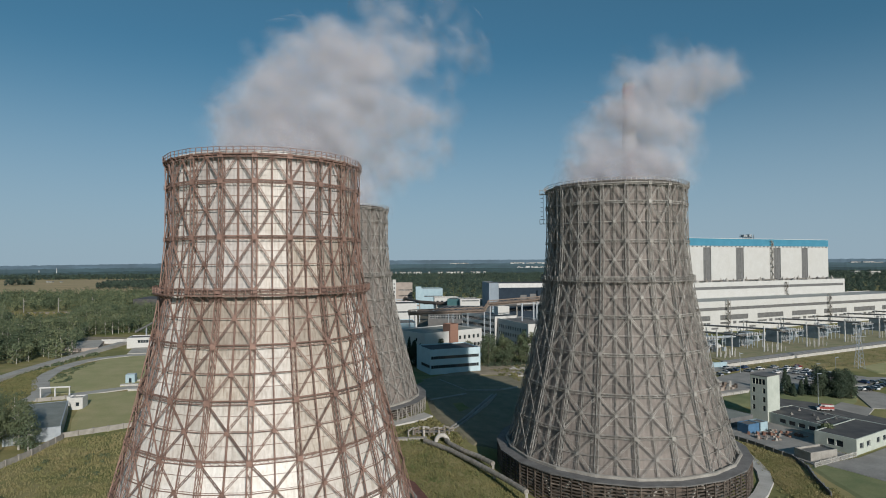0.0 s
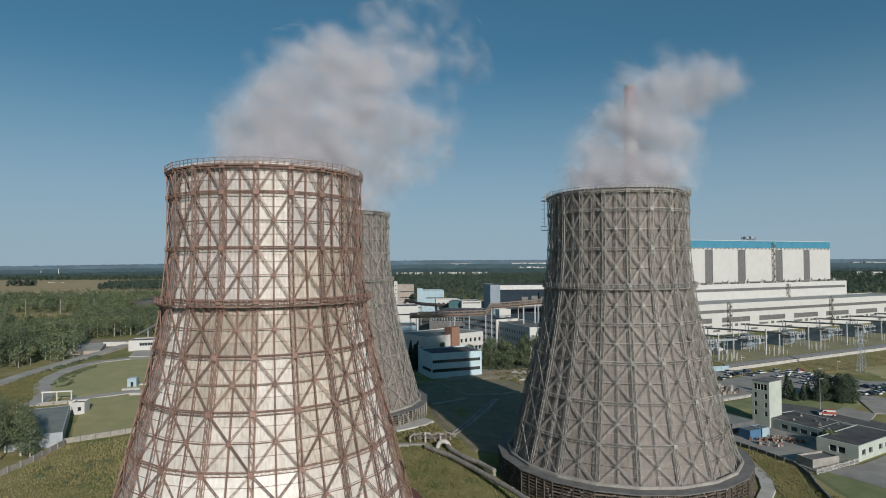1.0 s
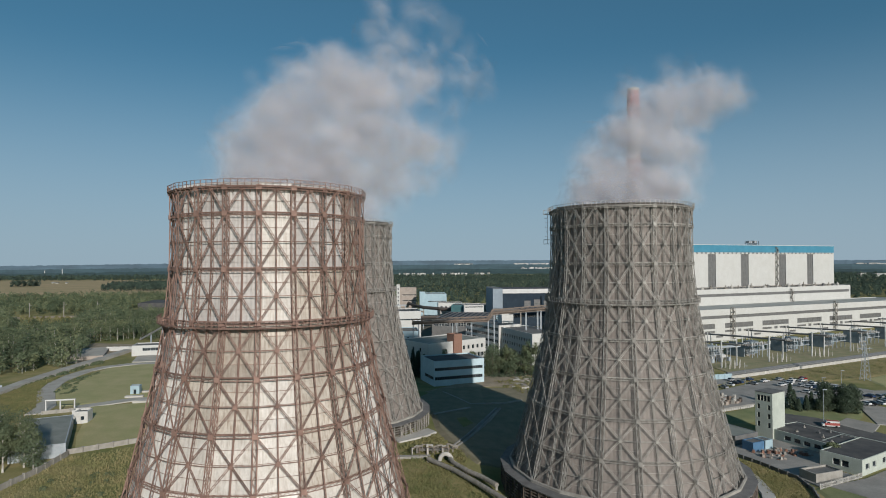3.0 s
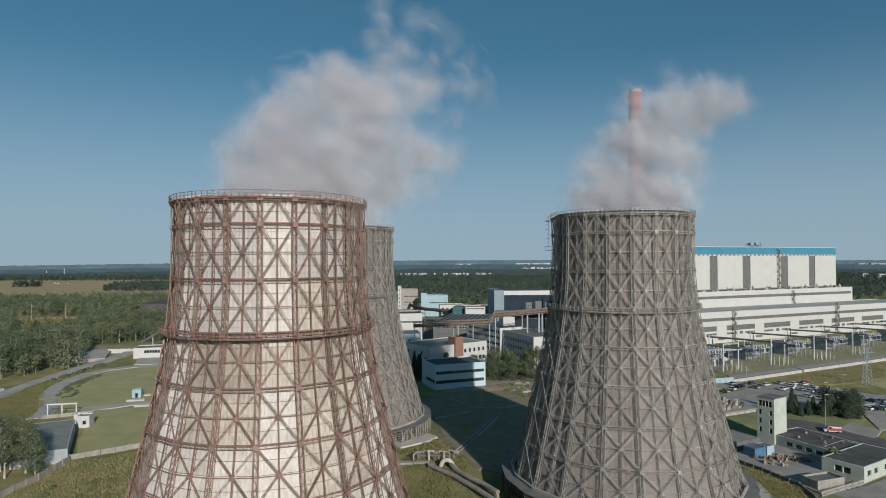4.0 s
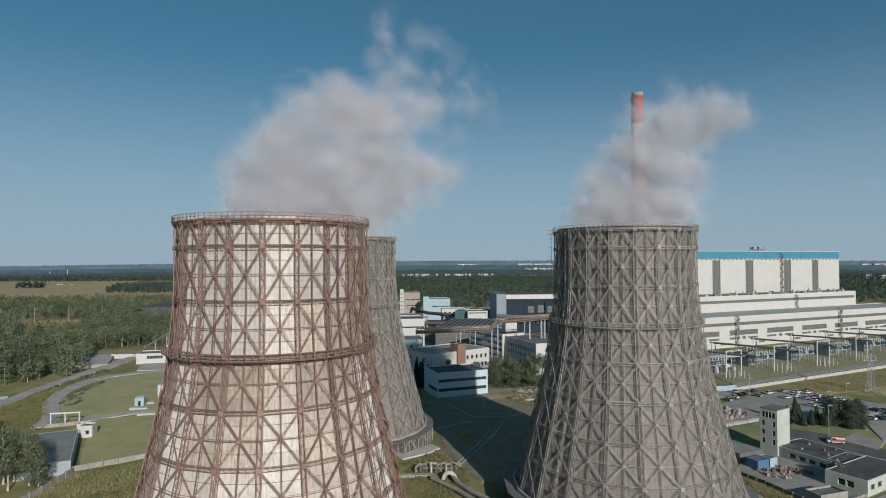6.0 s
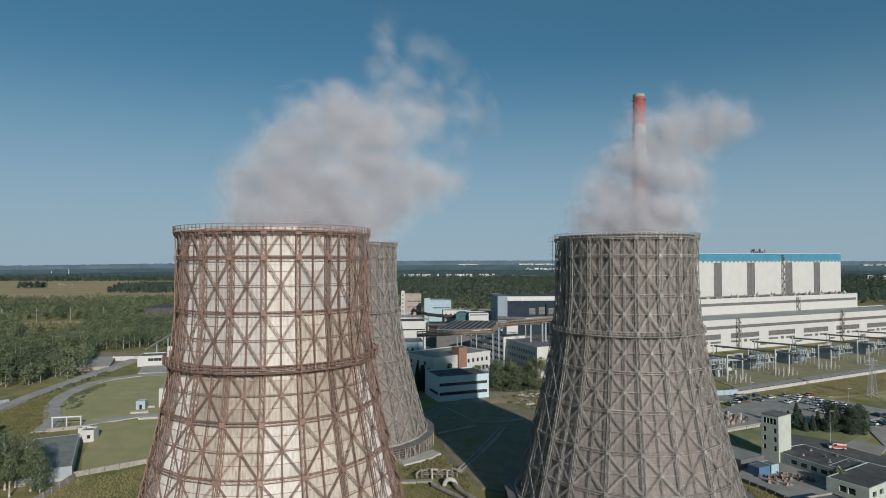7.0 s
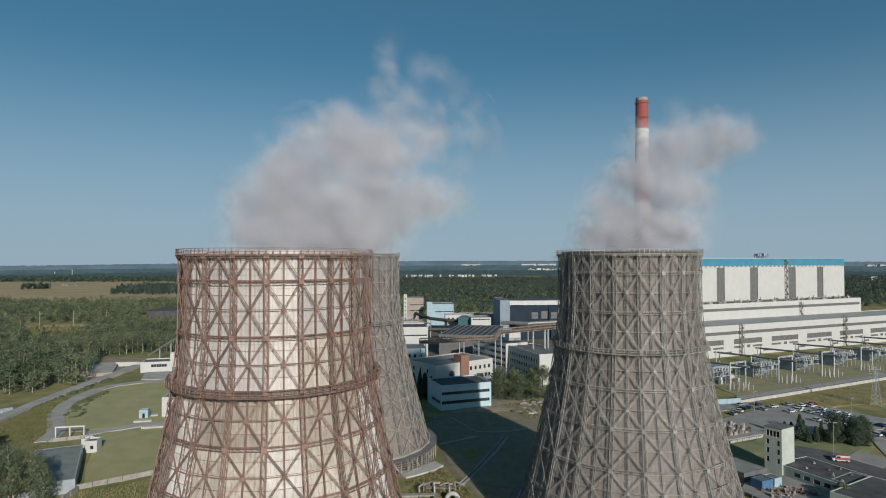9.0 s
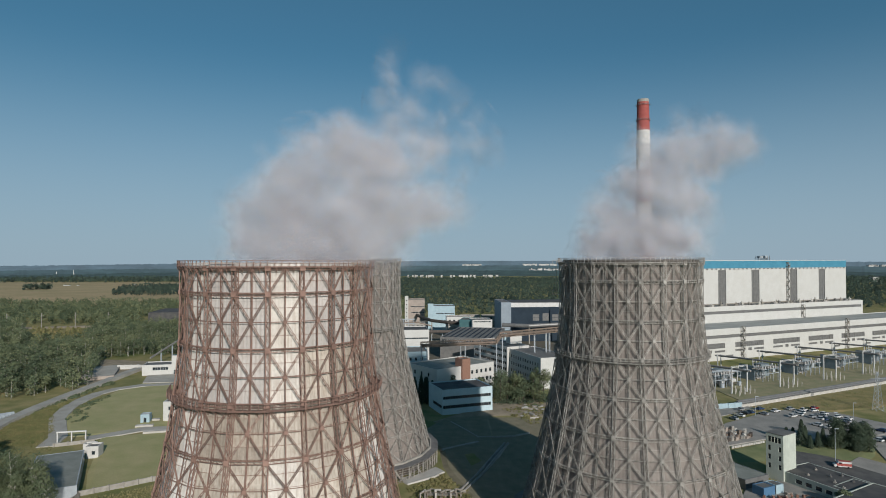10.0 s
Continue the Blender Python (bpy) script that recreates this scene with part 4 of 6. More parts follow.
building("roof_house", "pale lift house on the office roof", 34.5, 380, 8, 6, 23.0, 21, WHITE_WALL, ROOF_FELT, base=16.8)
building("laboratory_block", "white block with long shelf-like window bands", 31, 363, 16, 40, 18.2, 28, WHITE_WALL, ROOF_FELT,
         row(2, 1, 7, 1.8, 13.5, 15.7) + row(2, 1, 7, 1.8, 9.6, 11.8), [(1, 39, z, z + 1.9) for z in (14.6, 11.0, 7.4, 3.8)], mull=2.4)
building("white_store", "plain white store with grey strip under its eaves", -46, 404, 28.5, 24, 23.4, 8, WHITE_WALL, DARK_ROOF, [(0.5, 28, 17.2, 18.2)])
building("annex", "low pale annex behind the cooling tower", -42, 372, 25, 24, 13.6, 8, PALE_BLUE, ROOF_FELT, row(6, 2, 23, 1.5, 8, 10))
building("glasshouse_hall", "long low hall with grey ribbed roof", -11, 434, 38, 66, 15.2, -12, WALL_GREY, ROOF_FELT, row(9, 1, 37, 3.2, 10.6, 13.6))
for k in range(9):
    g = Geo().box(-0.4, 0.4, 0, 62, 0, 0.55)
    x0, y0 = -8.6 + 4.2 * k * math.cos(radians(-12)), 435.4 + 4.2 * k * math.sin(radians(-12))
    solo("roof_light", g.mesh("roof_light", SLATE), "long glazed roof light on the low hall", "roof light", pose(x0, y0, 14.6, 0, 0, -12), group="roof lights")
building("light_blue_block", "light blue block with white corner shaft", -25, 600, 24.5, 22, 24.7, 4, PALE_BLUE, ROOF_FELT, [(6, 24, 16.6, 17.6), (6, 24, 9, 10)])
building("corner_shaft", "pale blue stair shaft on a block's corner", -27.2, 598.6, 5.5, 8, 26.6, 4, PALE_BLUE, ROOF_FELT)
building("tan_tower_block", "tan tower block with pale pillar", -48.8, 620, 17.2, 18, 29.8, 3, TAN_WALL, ROOF_FELT, [(3, 17, 22, 23), (3, 17, 16, 17)], row(3, 2, 16, 1.6, 20, 22))
building("pale_shaft", "pale stair shaft with small windows", -51.8, 618, 3.4, 6, 33.2, 3, WHITE_WALL, ROOF_FELT, [(1, 2.3, 4 * k + 8, 4 * k + 9.4) for k in range(6)])
building("teal_store", "dark teal store shed", 3.5, 520, 13, 20, 19.2, -10, TEAL, ROOF_FELT)
building("white_shed", "small white shed with dark strip window", 14.5, 512, 17, 18, 19.6, 8, WHITE_WALL, ROOF_FELT, [(1, 16, 17.5, 18.4)])
# front coloured dark for its shade; the end block keeps the lit tone
coal = building("coal_hall", "big slate-blue hall coloured dark for shade, with white eaves band", 51, 553, 62, 46, 31.0, 4, SLATE, DARK_ROOF, [(20 + 9 * k, 26 + 9 * k, 14.5, 20.5 + k % 2) for k in range(4)], mull=10, frame=SLATE, pane=WALL_GREY, parapet=0.1)
part("fascia", Geo().box(-0.1, 62.1, -0.3, -0.05, 27.2, 31.2).mesh("fascia", WHITE_STEEL), coal, label="white sheet eaves band")
building("hall_stair_block", "pale grey end block of the slate-blue hall", 42, 552.4, 9, 46, 31.6, 4, SLATE_PALE, ROOF_FELT, [(1.5, 7.5, 4, 5)], parapet=0.2)
building("ash_shed", "long low dark shed before the slate-blue hall", 50, 520, 70, 14, 13.5, 6, SLATE, DARK_ROOF, [(2, 68, 8.5, 10)], mull=6)
building("low_depot", "low pale depot with brown roof", -8, 548, 22, 16, 19, 4, WHITE_WALL, DARK_SHEET, row(5, 1, 21, 2, 14, 16))
building("low_depot", "low grey-roofed depot among pipes", 26, 500, 22, 14, 11, 6, PALE_BLUE, ROOF_FELT, row(5, 1, 21, 2, 7, 9))
for x, y, w, d, h, roof in ((6, 632, 20, 12, 12.5, DARK_SHEET), (29, 646, 24, 14, 11, DARK_SHEET), (20, 604, 15, 10, 9.5, ROOF_FELT), (-46, 560, 18, 12, 12, ROOF_FELT), (-4, 580, 16, 9, 8, DARK_SHEET)):
    building("low_depot", "low pale depot with dark roof among pipes", x, y, w, d, h, 5, CONCRETE, roof, row(4, 1, w - 1, 2, h - 4, h - 2.2), frame=WINDOW_FRAME)
rack = thing("pipe_rack", "tall rack of grey pipes beside the tan block", "pipe rack", pose(-58, 520, 0, 0, 0, 4))
for k in range(6):
    for py in (0, 5):
        part("post", Geo().bar((4.4 * k, py, -0.3), (4.4 * k, py, 19), 0.5).mesh("post", PALE_STEEL), rack)
for z in (12, 15.5, 19):
    for py in (0, 5):
        part("beam", Geo().bar((-1, py, z), (23, py, z), 0.5).mesh("beam", PALE_STEEL), rack)
for k in range(4):
    part("pipe", Geo().tube([(-2, 1 + k, 16.4), (26, 1 + k, 16.4), (38, 1 + k, 13)], 0.45, 8).mesh("pipe", LAGGING if k % 2 else BROWN_STEEL), rack)
gal = thing("pipe_gallery", "wide dark pipe sweeping round between halls", "pipe")
sweep = [(-52, 668, 14), (-44, 640, 14), (-33, 592, 14), (-22, 563, 14), (-6, 545, 14), (12, 536, 14), (30, 530, 14)]
part("pipe", Geo().tube(sweep, 1.5, 14).mesh("pipe", DARK_SHEET), gal)
for x, y, z in sweep:
    part("stand", Geo().bar((x, y, -0.3), (x, y, z - 1.4), 1.0).mesh("stand", CONCRETE), gal)
far_pipe = thing("pipe_gallery", "dark pipe curving before the slate-blue hall", "pipe")
sweep = [(40, 516, 15), (62, 508, 15), (88, 512, 16), (112, 526, 18)]
part("pipe", Geo().tube(sweep, 1.6, 12).mesh("pipe", WALL_GREY), far_pipe)
for x, y, z in sweep:
    part("stand", Geo().bar((x, y, -0.3), (x, y, z - 1.4), 0.8).mesh("stand", CONCRETE), far_pipe)
solo("white_pole", Geo().tube([(93, 540, -0.3), (93, 540, 31)], [0.8, 0.5], 10).mesh("white_pole", WHITE_STEEL), "tall white steel pole before the slate-blue hall", "pole")
# pipe bridge on trestles between the blocks
bridge = thing("pipe_bridge", "brown lattice pipe bridge on pale steel trestles", "pipe bridge")
line = [Vector((-19.5, 338, 21.8)), Vector((23.5, 346, 22.6)), Vector((26, 347, 26.2)), Vector((62, 356, 28.4)), Vector((110, 370, 29))]
for a, b in zip(line, line[1:]):
    g = Geo()
    n = max(1, round((b - a).length / 3.2))
    for dz in (0, 2.6):
        for dy in (-1.6, 1.6):
            g.bar(a + Vector((0, dy, dz)), b + Vector((0, dy, dz)), 0.34)
    for i in range(n):
        p, q = a.lerp(b, i / n), a.lerp(b, (i + 1) / n)
        for dy in (-1.6, 1.6):
            lo, hi = Vector((0, dy, 0)), Vector((0, dy, 2.6))
            g.bar(p + lo, p + hi, 0.2)
            g.bar(p + (lo if i % 2 else hi), q + (hi if i % 2 else lo), 0.18)
    part("truss", g.mesh("truss", BROWN_STEEL), bridge)
    for dy, r in ((-0.8, 0.55), (0.7, 0.7)):
        part("pipe", Geo().tube([a + Vector((0, dy, 0.9)), b + Vector((0, dy, 0.9))], r, 8).mesh("pipe", BROWN_STEEL), bridge)
for x, y, h in ((-19, 338.2, 22), (-16, 338.8, 22), (3, 342.3, 22.2), (5.5, 342.8, 22.2), (14, 344.2, 22.3), (23.5, 346, 22.5), (27, 347.2, 26), (46, 352, 27), (53, 353.8, 27.6), (55, 354.3, 28), (84, 362, 28.6)):
    for dy in (-1.6, 1.6):
        part("trestle", Geo().bar((x, y + dy, 0), (x, y + dy, h), 0.36).mesh("trestle", PALE_STEEL), bridge)
low = thing("pipe_rack", "low rack of brown pipes between the halls", "pipe rack")
for k in range(5):
    part("pipe", Geo().tube([(-30, 506 + 2 * k, 10), (14, 508 + 2 * k, 10), (52, 500 + 2 * k, 10)], 0.7, 8).mesh("pipe", BROWN_STEEL if k % 2 else DARK_SHEET), low)
for k in range(9):
    part("trestle", Geo().bar((-29 + 9 * k, 509.5, 0), (-29 + 9 * k, 509.5, 9.4), 0.5).mesh("trestle", PALE_STEEL), low)

# fire station like corner: slim training tower, its long low wing, sheds and a green store
YZ = -2.6
building("drill_tower", "slim pale green four-storey tower with windows", 107, 200, 7.6, 5.8, 15.4, 33, PALE_GREEN, ROOF_FELT, [],
         [(0.7 + 1.1 * k, 1.7 + 1.1 * k, 12.4, 14.3) for k in range(4)] + [(x, x + 0.9, z, z + 1.7) for z in (9.6, 6.7, 3.8) for x in (0.7, 4.2)], z0=YZ, frame=WALL_GREY)
building("low_wing", "long low pale green wing with black roof", 106.4, 203, 23, 15.4, 3.7, -65, PALE_GREEN, DARK_ROOF, row(4, 6, 19, 2.2, 1.1, 2.5), z0=YZ, parapet=0.12)
building("rear_wing", "low black-roofed link behind the store", 118.6, 183.6, 12, 5.5, 3.6, 32, PALE_GREEN, DARK_ROOF, z0=YZ, parapet=0.12)
building("store_block", "single-storey pale green store with black roof", 113.6, 166.9, 24, 11, 4.4, 32, PALE_GREEN, DARK_ROOF,
         row(2, 1, 9, 2.2, 1.4, 3.0) + row(3, 11, 23, 2.2, 1.4, 3.0), row(2, 3.2, 7.8, 1.9, 1.3, 3.1), z0=YZ, parapet=0.15)
building("blue_shed", "small shed with bright blue side and grey roof", 94.2, 187.4, 5, 4, 3.0, 26, SHED_BLUE, ROOF_FELT, z0=YZ, parapet=0.1)
building("pale_shed", "small pale metal shed beside the blue one", 99.2, 189.8, 3.4, 4, 3.0, 26, PALE_BLUE, ROOF_FELT, z0=YZ, parapet=0.1)
building("tin_shed", "low shed with pale metal roof", 91.8, 194, 11, 17, 3.2, 27, WALL_GREY, SHED_ROOF, z0=YZ, parapet=0.05)
building("grey_garage", "low grey concrete garage beside the fence", 97.6, 161.4, 9.6, 5, 2.6, 19, CONCRETE, ROOF_FELT, z0=YZ)

root = bpy.data.objects["drill_tower"]
part("buttress", Geo().add([(7.6, 0, -0.5), (7.6, 5.8, -0.5), (9.6, 0, -0.5), (9.6, 5.8, -0.5), (7.6, 0, 3.2), (7.6, 5.8, 3.2)], [(0, 2, 4), (1, 5, 3), (2, 3, 5, 4), (0, 4, 5, 1), (0, 1, 3, 2)]).mesh("buttress", PALE_GREEN), root)
part("cornice", Geo().box(-0.08, 7.68, -0.08, 5.88, 15.25, 15.42).mesh("cornice", ROOF_FELT), root)
# vents, patches and hatches on the flat black roofs
for i, (x, y) in enumerate([(113.4, 197.4), (119.6, 195.9), (117.7, 190.6), (124, 191.4), (118.7, 202.2), (123.7, 196.7), (117.6, 186.2)]):
    g = Geo().box(-0.35, 0.35, -0.35, 0.35, 0, 0.4).tube([(0, 0, 0.3), (0, 0, 0.7 + 0.2 * (i % 3))], 0.16, 8)
    solo("roof_vent", g.mesh("roof_vent", WALL_GREY if i % 2 else CONCRETE), "small vent box on the black flat roof", "roof vent", pose(x, y, YZ + 3.55, 0, 0, 20 * i), group="roof vents")

# ---------------------------------------------------------------- trees
def leaf_cloud(rng, blobs, n, size):
    """Many small leaf clumps as crossed-angle quads over the blobs (x, y, z, rx, rz). Returns vertex and face arrays."""
    b = np.array(blobs, float)
    w = b[:, 3] * b[:, 4]
    pick = rng.choice(len(b), n, p=w / w.sum())
    d = rng.normal(size=(n, 3))
    d /= np.linalg.norm(d, axis=1)[:, None]
    r = 0.62 + 0.42 * rng.random(n) ** 0.7
    c = b[pick, :3] + d * r[:, None] * np.stack([b[pick, 3], b[pick, 3], b[pick, 4]], 1)
    e1 = np.cross(d, rng.normal(size=(n, 3)))
    e1 /= np.linalg.norm(e1, axis=1)[:, None] + 1e-6
    e2 = np.cross(d + 0.5 * rng.normal(size=(n, 3)), e1)
    e2 /= np.linalg.norm(e2, axis=1)[:, None] + 1e-6
    s = size * (0.6 + 0.8 * rng.random(n))[:, None]
    e1, e2 = e1 * s, e2 * s
    v = np.stack([c - e1, c - 0.6 * e2, c + e1, c + 0.7 * e2], 1).reshape(-1, 3)
    return v, np.arange(4 * n).reshape(-1, 4)


def crown_blobs(rng, h, w, kind):
    if kind == "poplar":
        return [(rng.normal() * w * 0.12, rng.normal() * w * 0.12, h * z, w * (0.36 + 0.18 * math.sin(3.1 * z)), h * 0.13) for z in np.linspace(0.16, 0.9, 8)]
    out = []
    for k in range(9):
        a, t = rng.random() * 6.28, rng.random()
        z = h * (0.38 + 0.5 * t)
        rr = w * 0.5 * (1 - 0.75 * abs(t - 0.35))
        out.append((rr * 0.62 * math.cos(a), rr * 0.62 * math.sin(a), z, w * (0.22 + 0.1 * rng.random()), h * (0.11 + 0.04 * rng.random())))
    out.append((0, 0, h * 0.86, w * 0.2, h * 0.12))
    return out


def make_tree(x, y, h, w, seed, kind="broad", leaves=900, size=0.42, label="", bark=None, group=""):
    rng = np.random.default_rng(seed)
    root = thing("spruce_tree" if kind == "spruce" else "tree", label or "leafy green broadleaf tree", "tree", pose(x, y, ground_z(x, y) - 0.1, 0, 0, seed * 37), group)
    g = Geo().tube([(0, 0, -0.4), (0.1, 0, h * 0.4), (0, 0.1, h * 0.93)], [0.022 * h + 0.05, 0.014 * h + 0.03, 0.03], 7)
    if kind != "spruce":
        for k in range(6):
            a, z = rng.random() * 6.28, h * (0.3 + 0.09 * k)
            g.tube([(0, 0, z), (w * 0.2 * math.cos(a), w * 0.2 * math.sin(a), z + h * 0.09), (w * 0.36 * math.cos(a), w * 0.36 * math.sin(a), z + h * 0.13)], [0.008 * h, 0.005 * h, 0.02], 5)
    part("trunk", g.mesh("trunk", bark or BARK), root)
    if kind == "spruce":
        n = leaves
        t = rng.random(n) ** 0.7
        a = rng.random(n) * 6.28
        tier = (t * 11) % 1
        r = w * 0.5 * (1.02 - t) * (0.45 + 0.6 * (1 - tier)) * (0.5 + 0.55 * rng.random(n) ** 0.5)
        c = np.stack([r * np.cos(a), r * np.sin(a), h * (0.08 + 0.92 * t) - 0.15 * r], 1)
        out = np.stack([np.cos(a), np.sin(a), -0.35 + 0 * a], 1)
        side = np.stack([-np.sin(a), np.cos(a), 0.3 * rng.normal(size=n)], 1)
        s = size * (0.6 + 0.8 * rng.random(n))[:, None]
        v = np.stack([c - side * s * 0.6, c + out * s * 1.2, c + side * s * 0.6, c - out * s * 0.8], 1).reshape(-1, 3)
        part("crown", fast_mesh("crown", v, np.arange(4 * n).reshape(-1, 4), NEEDLE), root)
    else:
        v, f = leaf_cloud(rng, crown_blobs(rng, h, w, kind), leaves, size)
        part("crown", fast_mesh("crown", v, f, LEAF_DARK if 80 <= seed < 120 else LEAF), root)
    return root


def inside(poly, x, y):
    """Which of the points lie in the polygon."""
    ok = np.zeros(len(x), bool)
    for (x0, y0), (x1, y1) in zip(poly, poly[1:] + poly[:1]):
        cross = (y0 > y) != (y1 > y)
        ok ^= cross & (x < (x1 - x0) * (y - y0) / (y1 - y0 + 1e-9) + x0)
    return ok


def woodland(name, poly, spacing, leaves, size, hmin, hmax, seed, label, material=None, trunks=True, holes=(), crowns_from=0.0):
    """A wood as one object: trees on a jittered grid in the polygon, each a trunk and a lobed crown of leaf clumps."""
    rng = np.random.default_rng(seed)
    p = np.array(poly)
    xs, ys = np.meshgrid(np.arange(p[:, 0].min(), p[:, 0].max(), spacing), np.arange(p[:, 1].min(), p[:, 1].max(), spacing))
    x = xs.ravel() + rng.normal(size=xs.size) * spacing * 0.33
    y = ys.ravel() + rng.normal(size=xs.size) * spacing * 0.33
    ok = inside(poly, x, y)
    for hole in holes:
        ok &= ~inside(hole, x, y)
    x, y = x[ok], y[ok]
    models = []
    for k in range(10):
        h, w = 1.0, 0.42 + 0.2 * rng.random()
        models.append(leaf_cloud(rng, crown_blobs(rng, h, w, "poplar" if k % 2 == 0 else "broad"), leaves, 1.0)[0])
    if crowns_from:
        # deep in a far wood the lower boughs are hidden by the next trees
        models = [m.reshape(-1, 4, 3)[m.reshape(-1, 4, 3)[:, :, 2].mean(1) > crowns_from].reshape(-1, 3) for m in models]
    vs, ts, tones = [], [], []
    # clumps keep their true size while the crown scales with the tree
    for i in range(len(x)):
        h = lerp(hmin, hmax, rng.random() ** 0.8) * (0.8 + 0.3 * noise.noise((x[i] / 60, y[i] / 60, seed)))
        m = models[rng.integers(10)].reshape(-1, 4, 3)
        c = m.mean(1, keepdims=True)
        a = rng.random() * 6.28
        rot = np.array([[math.cos(a), math.sin(a), 0], [-math.sin(a), math.cos(a), 0], [0, 0, 1]])
        q = (c * h + (m - c) * size) @ rot
        vs.append(q.reshape(-1, 3) + np.array([x[i], y[i], ground_z(x[i], y[i])]))
        tones.append(np.full(q.size // 3, rng.choice((-0.28, -0.18, -0.04, 0.06, 0.16, 0.34)) + 0.3 * noise.noise((x[i] / 45, y[i] / 45, 7.0)), np.float32))
        if trunks:
            ts.append((x[i], y[i], h))
    v = np.concatenate(vs)
    me = fast_mesh(name, v, np.arange(len(v)).reshape(-1, 4), material or LEAF)
    me.attributes.new("tone", "FLOAT", "POINT").data.foreach_set("value", np.concatenate(tones))
    ob = solo(name, me, label, "wood", kind="stuff")
    if trunks:
        g = Geo()
        for x0, y0, h in ts:
            z = ground_z(x0, y0)
            g.tube([(x0, y0, z - 0.3), (x0 + 0.1, y0, z + h * 0.75)], [0.14, 0.06], 4)
        tr = part("trunks", g.mesh("trunks", BIRCH), ob, label="pale birch trunks")
        tr["kind"] = "stuff"
    return ob


NEAR_WOOD = [(-330, 240), (-222, 303), (-205, 333), (-252, 430), (-228, 440), (-150, 440), (-120, 520), (-150, 600), (-420, 620), (-560, 480)]
RAIL_CUT = [(-352, 488), (-306, 495), (-392, 655), (-480, 658)]
SHED_CUT = [(-318, 610), (-270, 620), (-290, 755), (-385, 765), (-372, 690)]
woodland("near_wood", NEAR_WOOD, 7.0, 200, 0.5, 10, 19, 11, "dense green birch and aspen wood", holes=[RAIL_CUT, SHED_CUT])
MID_WOOD = [(-560, 480), (-420, 620), (-150, 600), (-60, 690), (-60, 900), (-200, 1220), (-330, 1150), (-470, 930), (-1000, 900), (-1000, 700)]
woodland("mid_wood", MID_WOOD, 9.5, 56, 0.85, 11, 19, 12, "wide green mixed wood", LEAF, trunks=False, holes=[RAIL_CUT, SHED_CUT])
woodland("young_wood", [(-350, 492), (-310, 498), (-385, 612), (-442, 620)], 6, 110, 0.45, 2, 5, 17, "low young birch thicket", LEAF_DRY, trunks=False)
woodland("young_wood", [(-316, 615), (-275, 625), (-300, 668), (-345, 672)], 6, 110, 0.45, 2, 5, 19, "low young birch thicket", LEAF_DRY, trunks=False)
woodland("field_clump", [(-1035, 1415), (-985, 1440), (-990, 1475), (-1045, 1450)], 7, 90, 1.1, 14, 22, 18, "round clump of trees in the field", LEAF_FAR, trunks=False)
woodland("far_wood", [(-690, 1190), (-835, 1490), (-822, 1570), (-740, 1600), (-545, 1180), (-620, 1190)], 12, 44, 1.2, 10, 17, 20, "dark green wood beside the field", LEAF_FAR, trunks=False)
CENTRE_WOOD = [(-60, 720), (160, 720), (420, 900), (520, 2100), (-280, 2100), (-260, 1300), (-60, 900)]
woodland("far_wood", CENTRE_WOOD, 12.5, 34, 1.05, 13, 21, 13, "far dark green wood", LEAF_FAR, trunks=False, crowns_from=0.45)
LEFT_FAR = [(-1000, 1900), (-330, 1850), (-280, 2300), (-2200, 2200), (-2600, 1700), (-1500, 1900)]
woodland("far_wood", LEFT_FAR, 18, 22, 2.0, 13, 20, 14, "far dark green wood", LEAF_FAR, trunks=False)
RIGHT_FAR = [(800, 1450), (1200, 1500), (2000, 1700), (1500, 2150), (520, 2250), (520, 2100), (600, 1500)]
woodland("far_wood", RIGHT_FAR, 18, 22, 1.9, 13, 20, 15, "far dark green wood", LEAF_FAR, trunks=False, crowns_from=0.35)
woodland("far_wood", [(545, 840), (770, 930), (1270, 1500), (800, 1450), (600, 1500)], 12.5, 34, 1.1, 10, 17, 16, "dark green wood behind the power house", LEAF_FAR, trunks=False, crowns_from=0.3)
for x, y, h in ((-1533, 2390, 34), (-1610, 2400, 27)):
    solo("radio_mast", Geo().tube([(0, 0, 0), (0, 0, h)], [1.6, 1.0], 8).mesh("radio_mast", WHITE_STEEL), "white far radio mast above the woods", "mast", pose(x, y, 0), group="radio masts")
sheet("dry_field", [(-1900, 920), (-900, 910), (-480, 935), (-330, 1160), (-330, 1890), (-1000, 1960), (-1500, 1960), (-2500, 1760)], FIELD, "wide dry brown farm field", "field", 1.0)

rng_t = random.Random(5)
for i, (x, y, h, w) in enumerate([(-118, 168, 14, 6.5), (-122, 172, 15, 7), (-126, 169, 15, 7), (-121, 164, 13, 6), (-130, 174, 16, 7.5), (-128, 165, 13.5, 6.5), (-134, 170, 15, 7), (-114, 166, 11, 5.5), (-133, 178, 14, 6.5), (-140, 178, 15, 7)]):
    make_tree(x, y, h, w, 20 + i, "poplar" if i % 3 else "broad", 2600, 0.22, "tall leafy birch with pale trunk", BIRCH, "birches by the long roof")
for i, (x, y, h, w) in enumerate([(-160, 205, 10, 6), (-166, 210, 11, 7), (-172, 204, 12, 7), (-163, 200, 9, 6)]):
    make_tree(x, y, h, w, 40 + i, "broad", 1400, 0.26, "rounded leafy tree beside the road", None, "trees by the road")
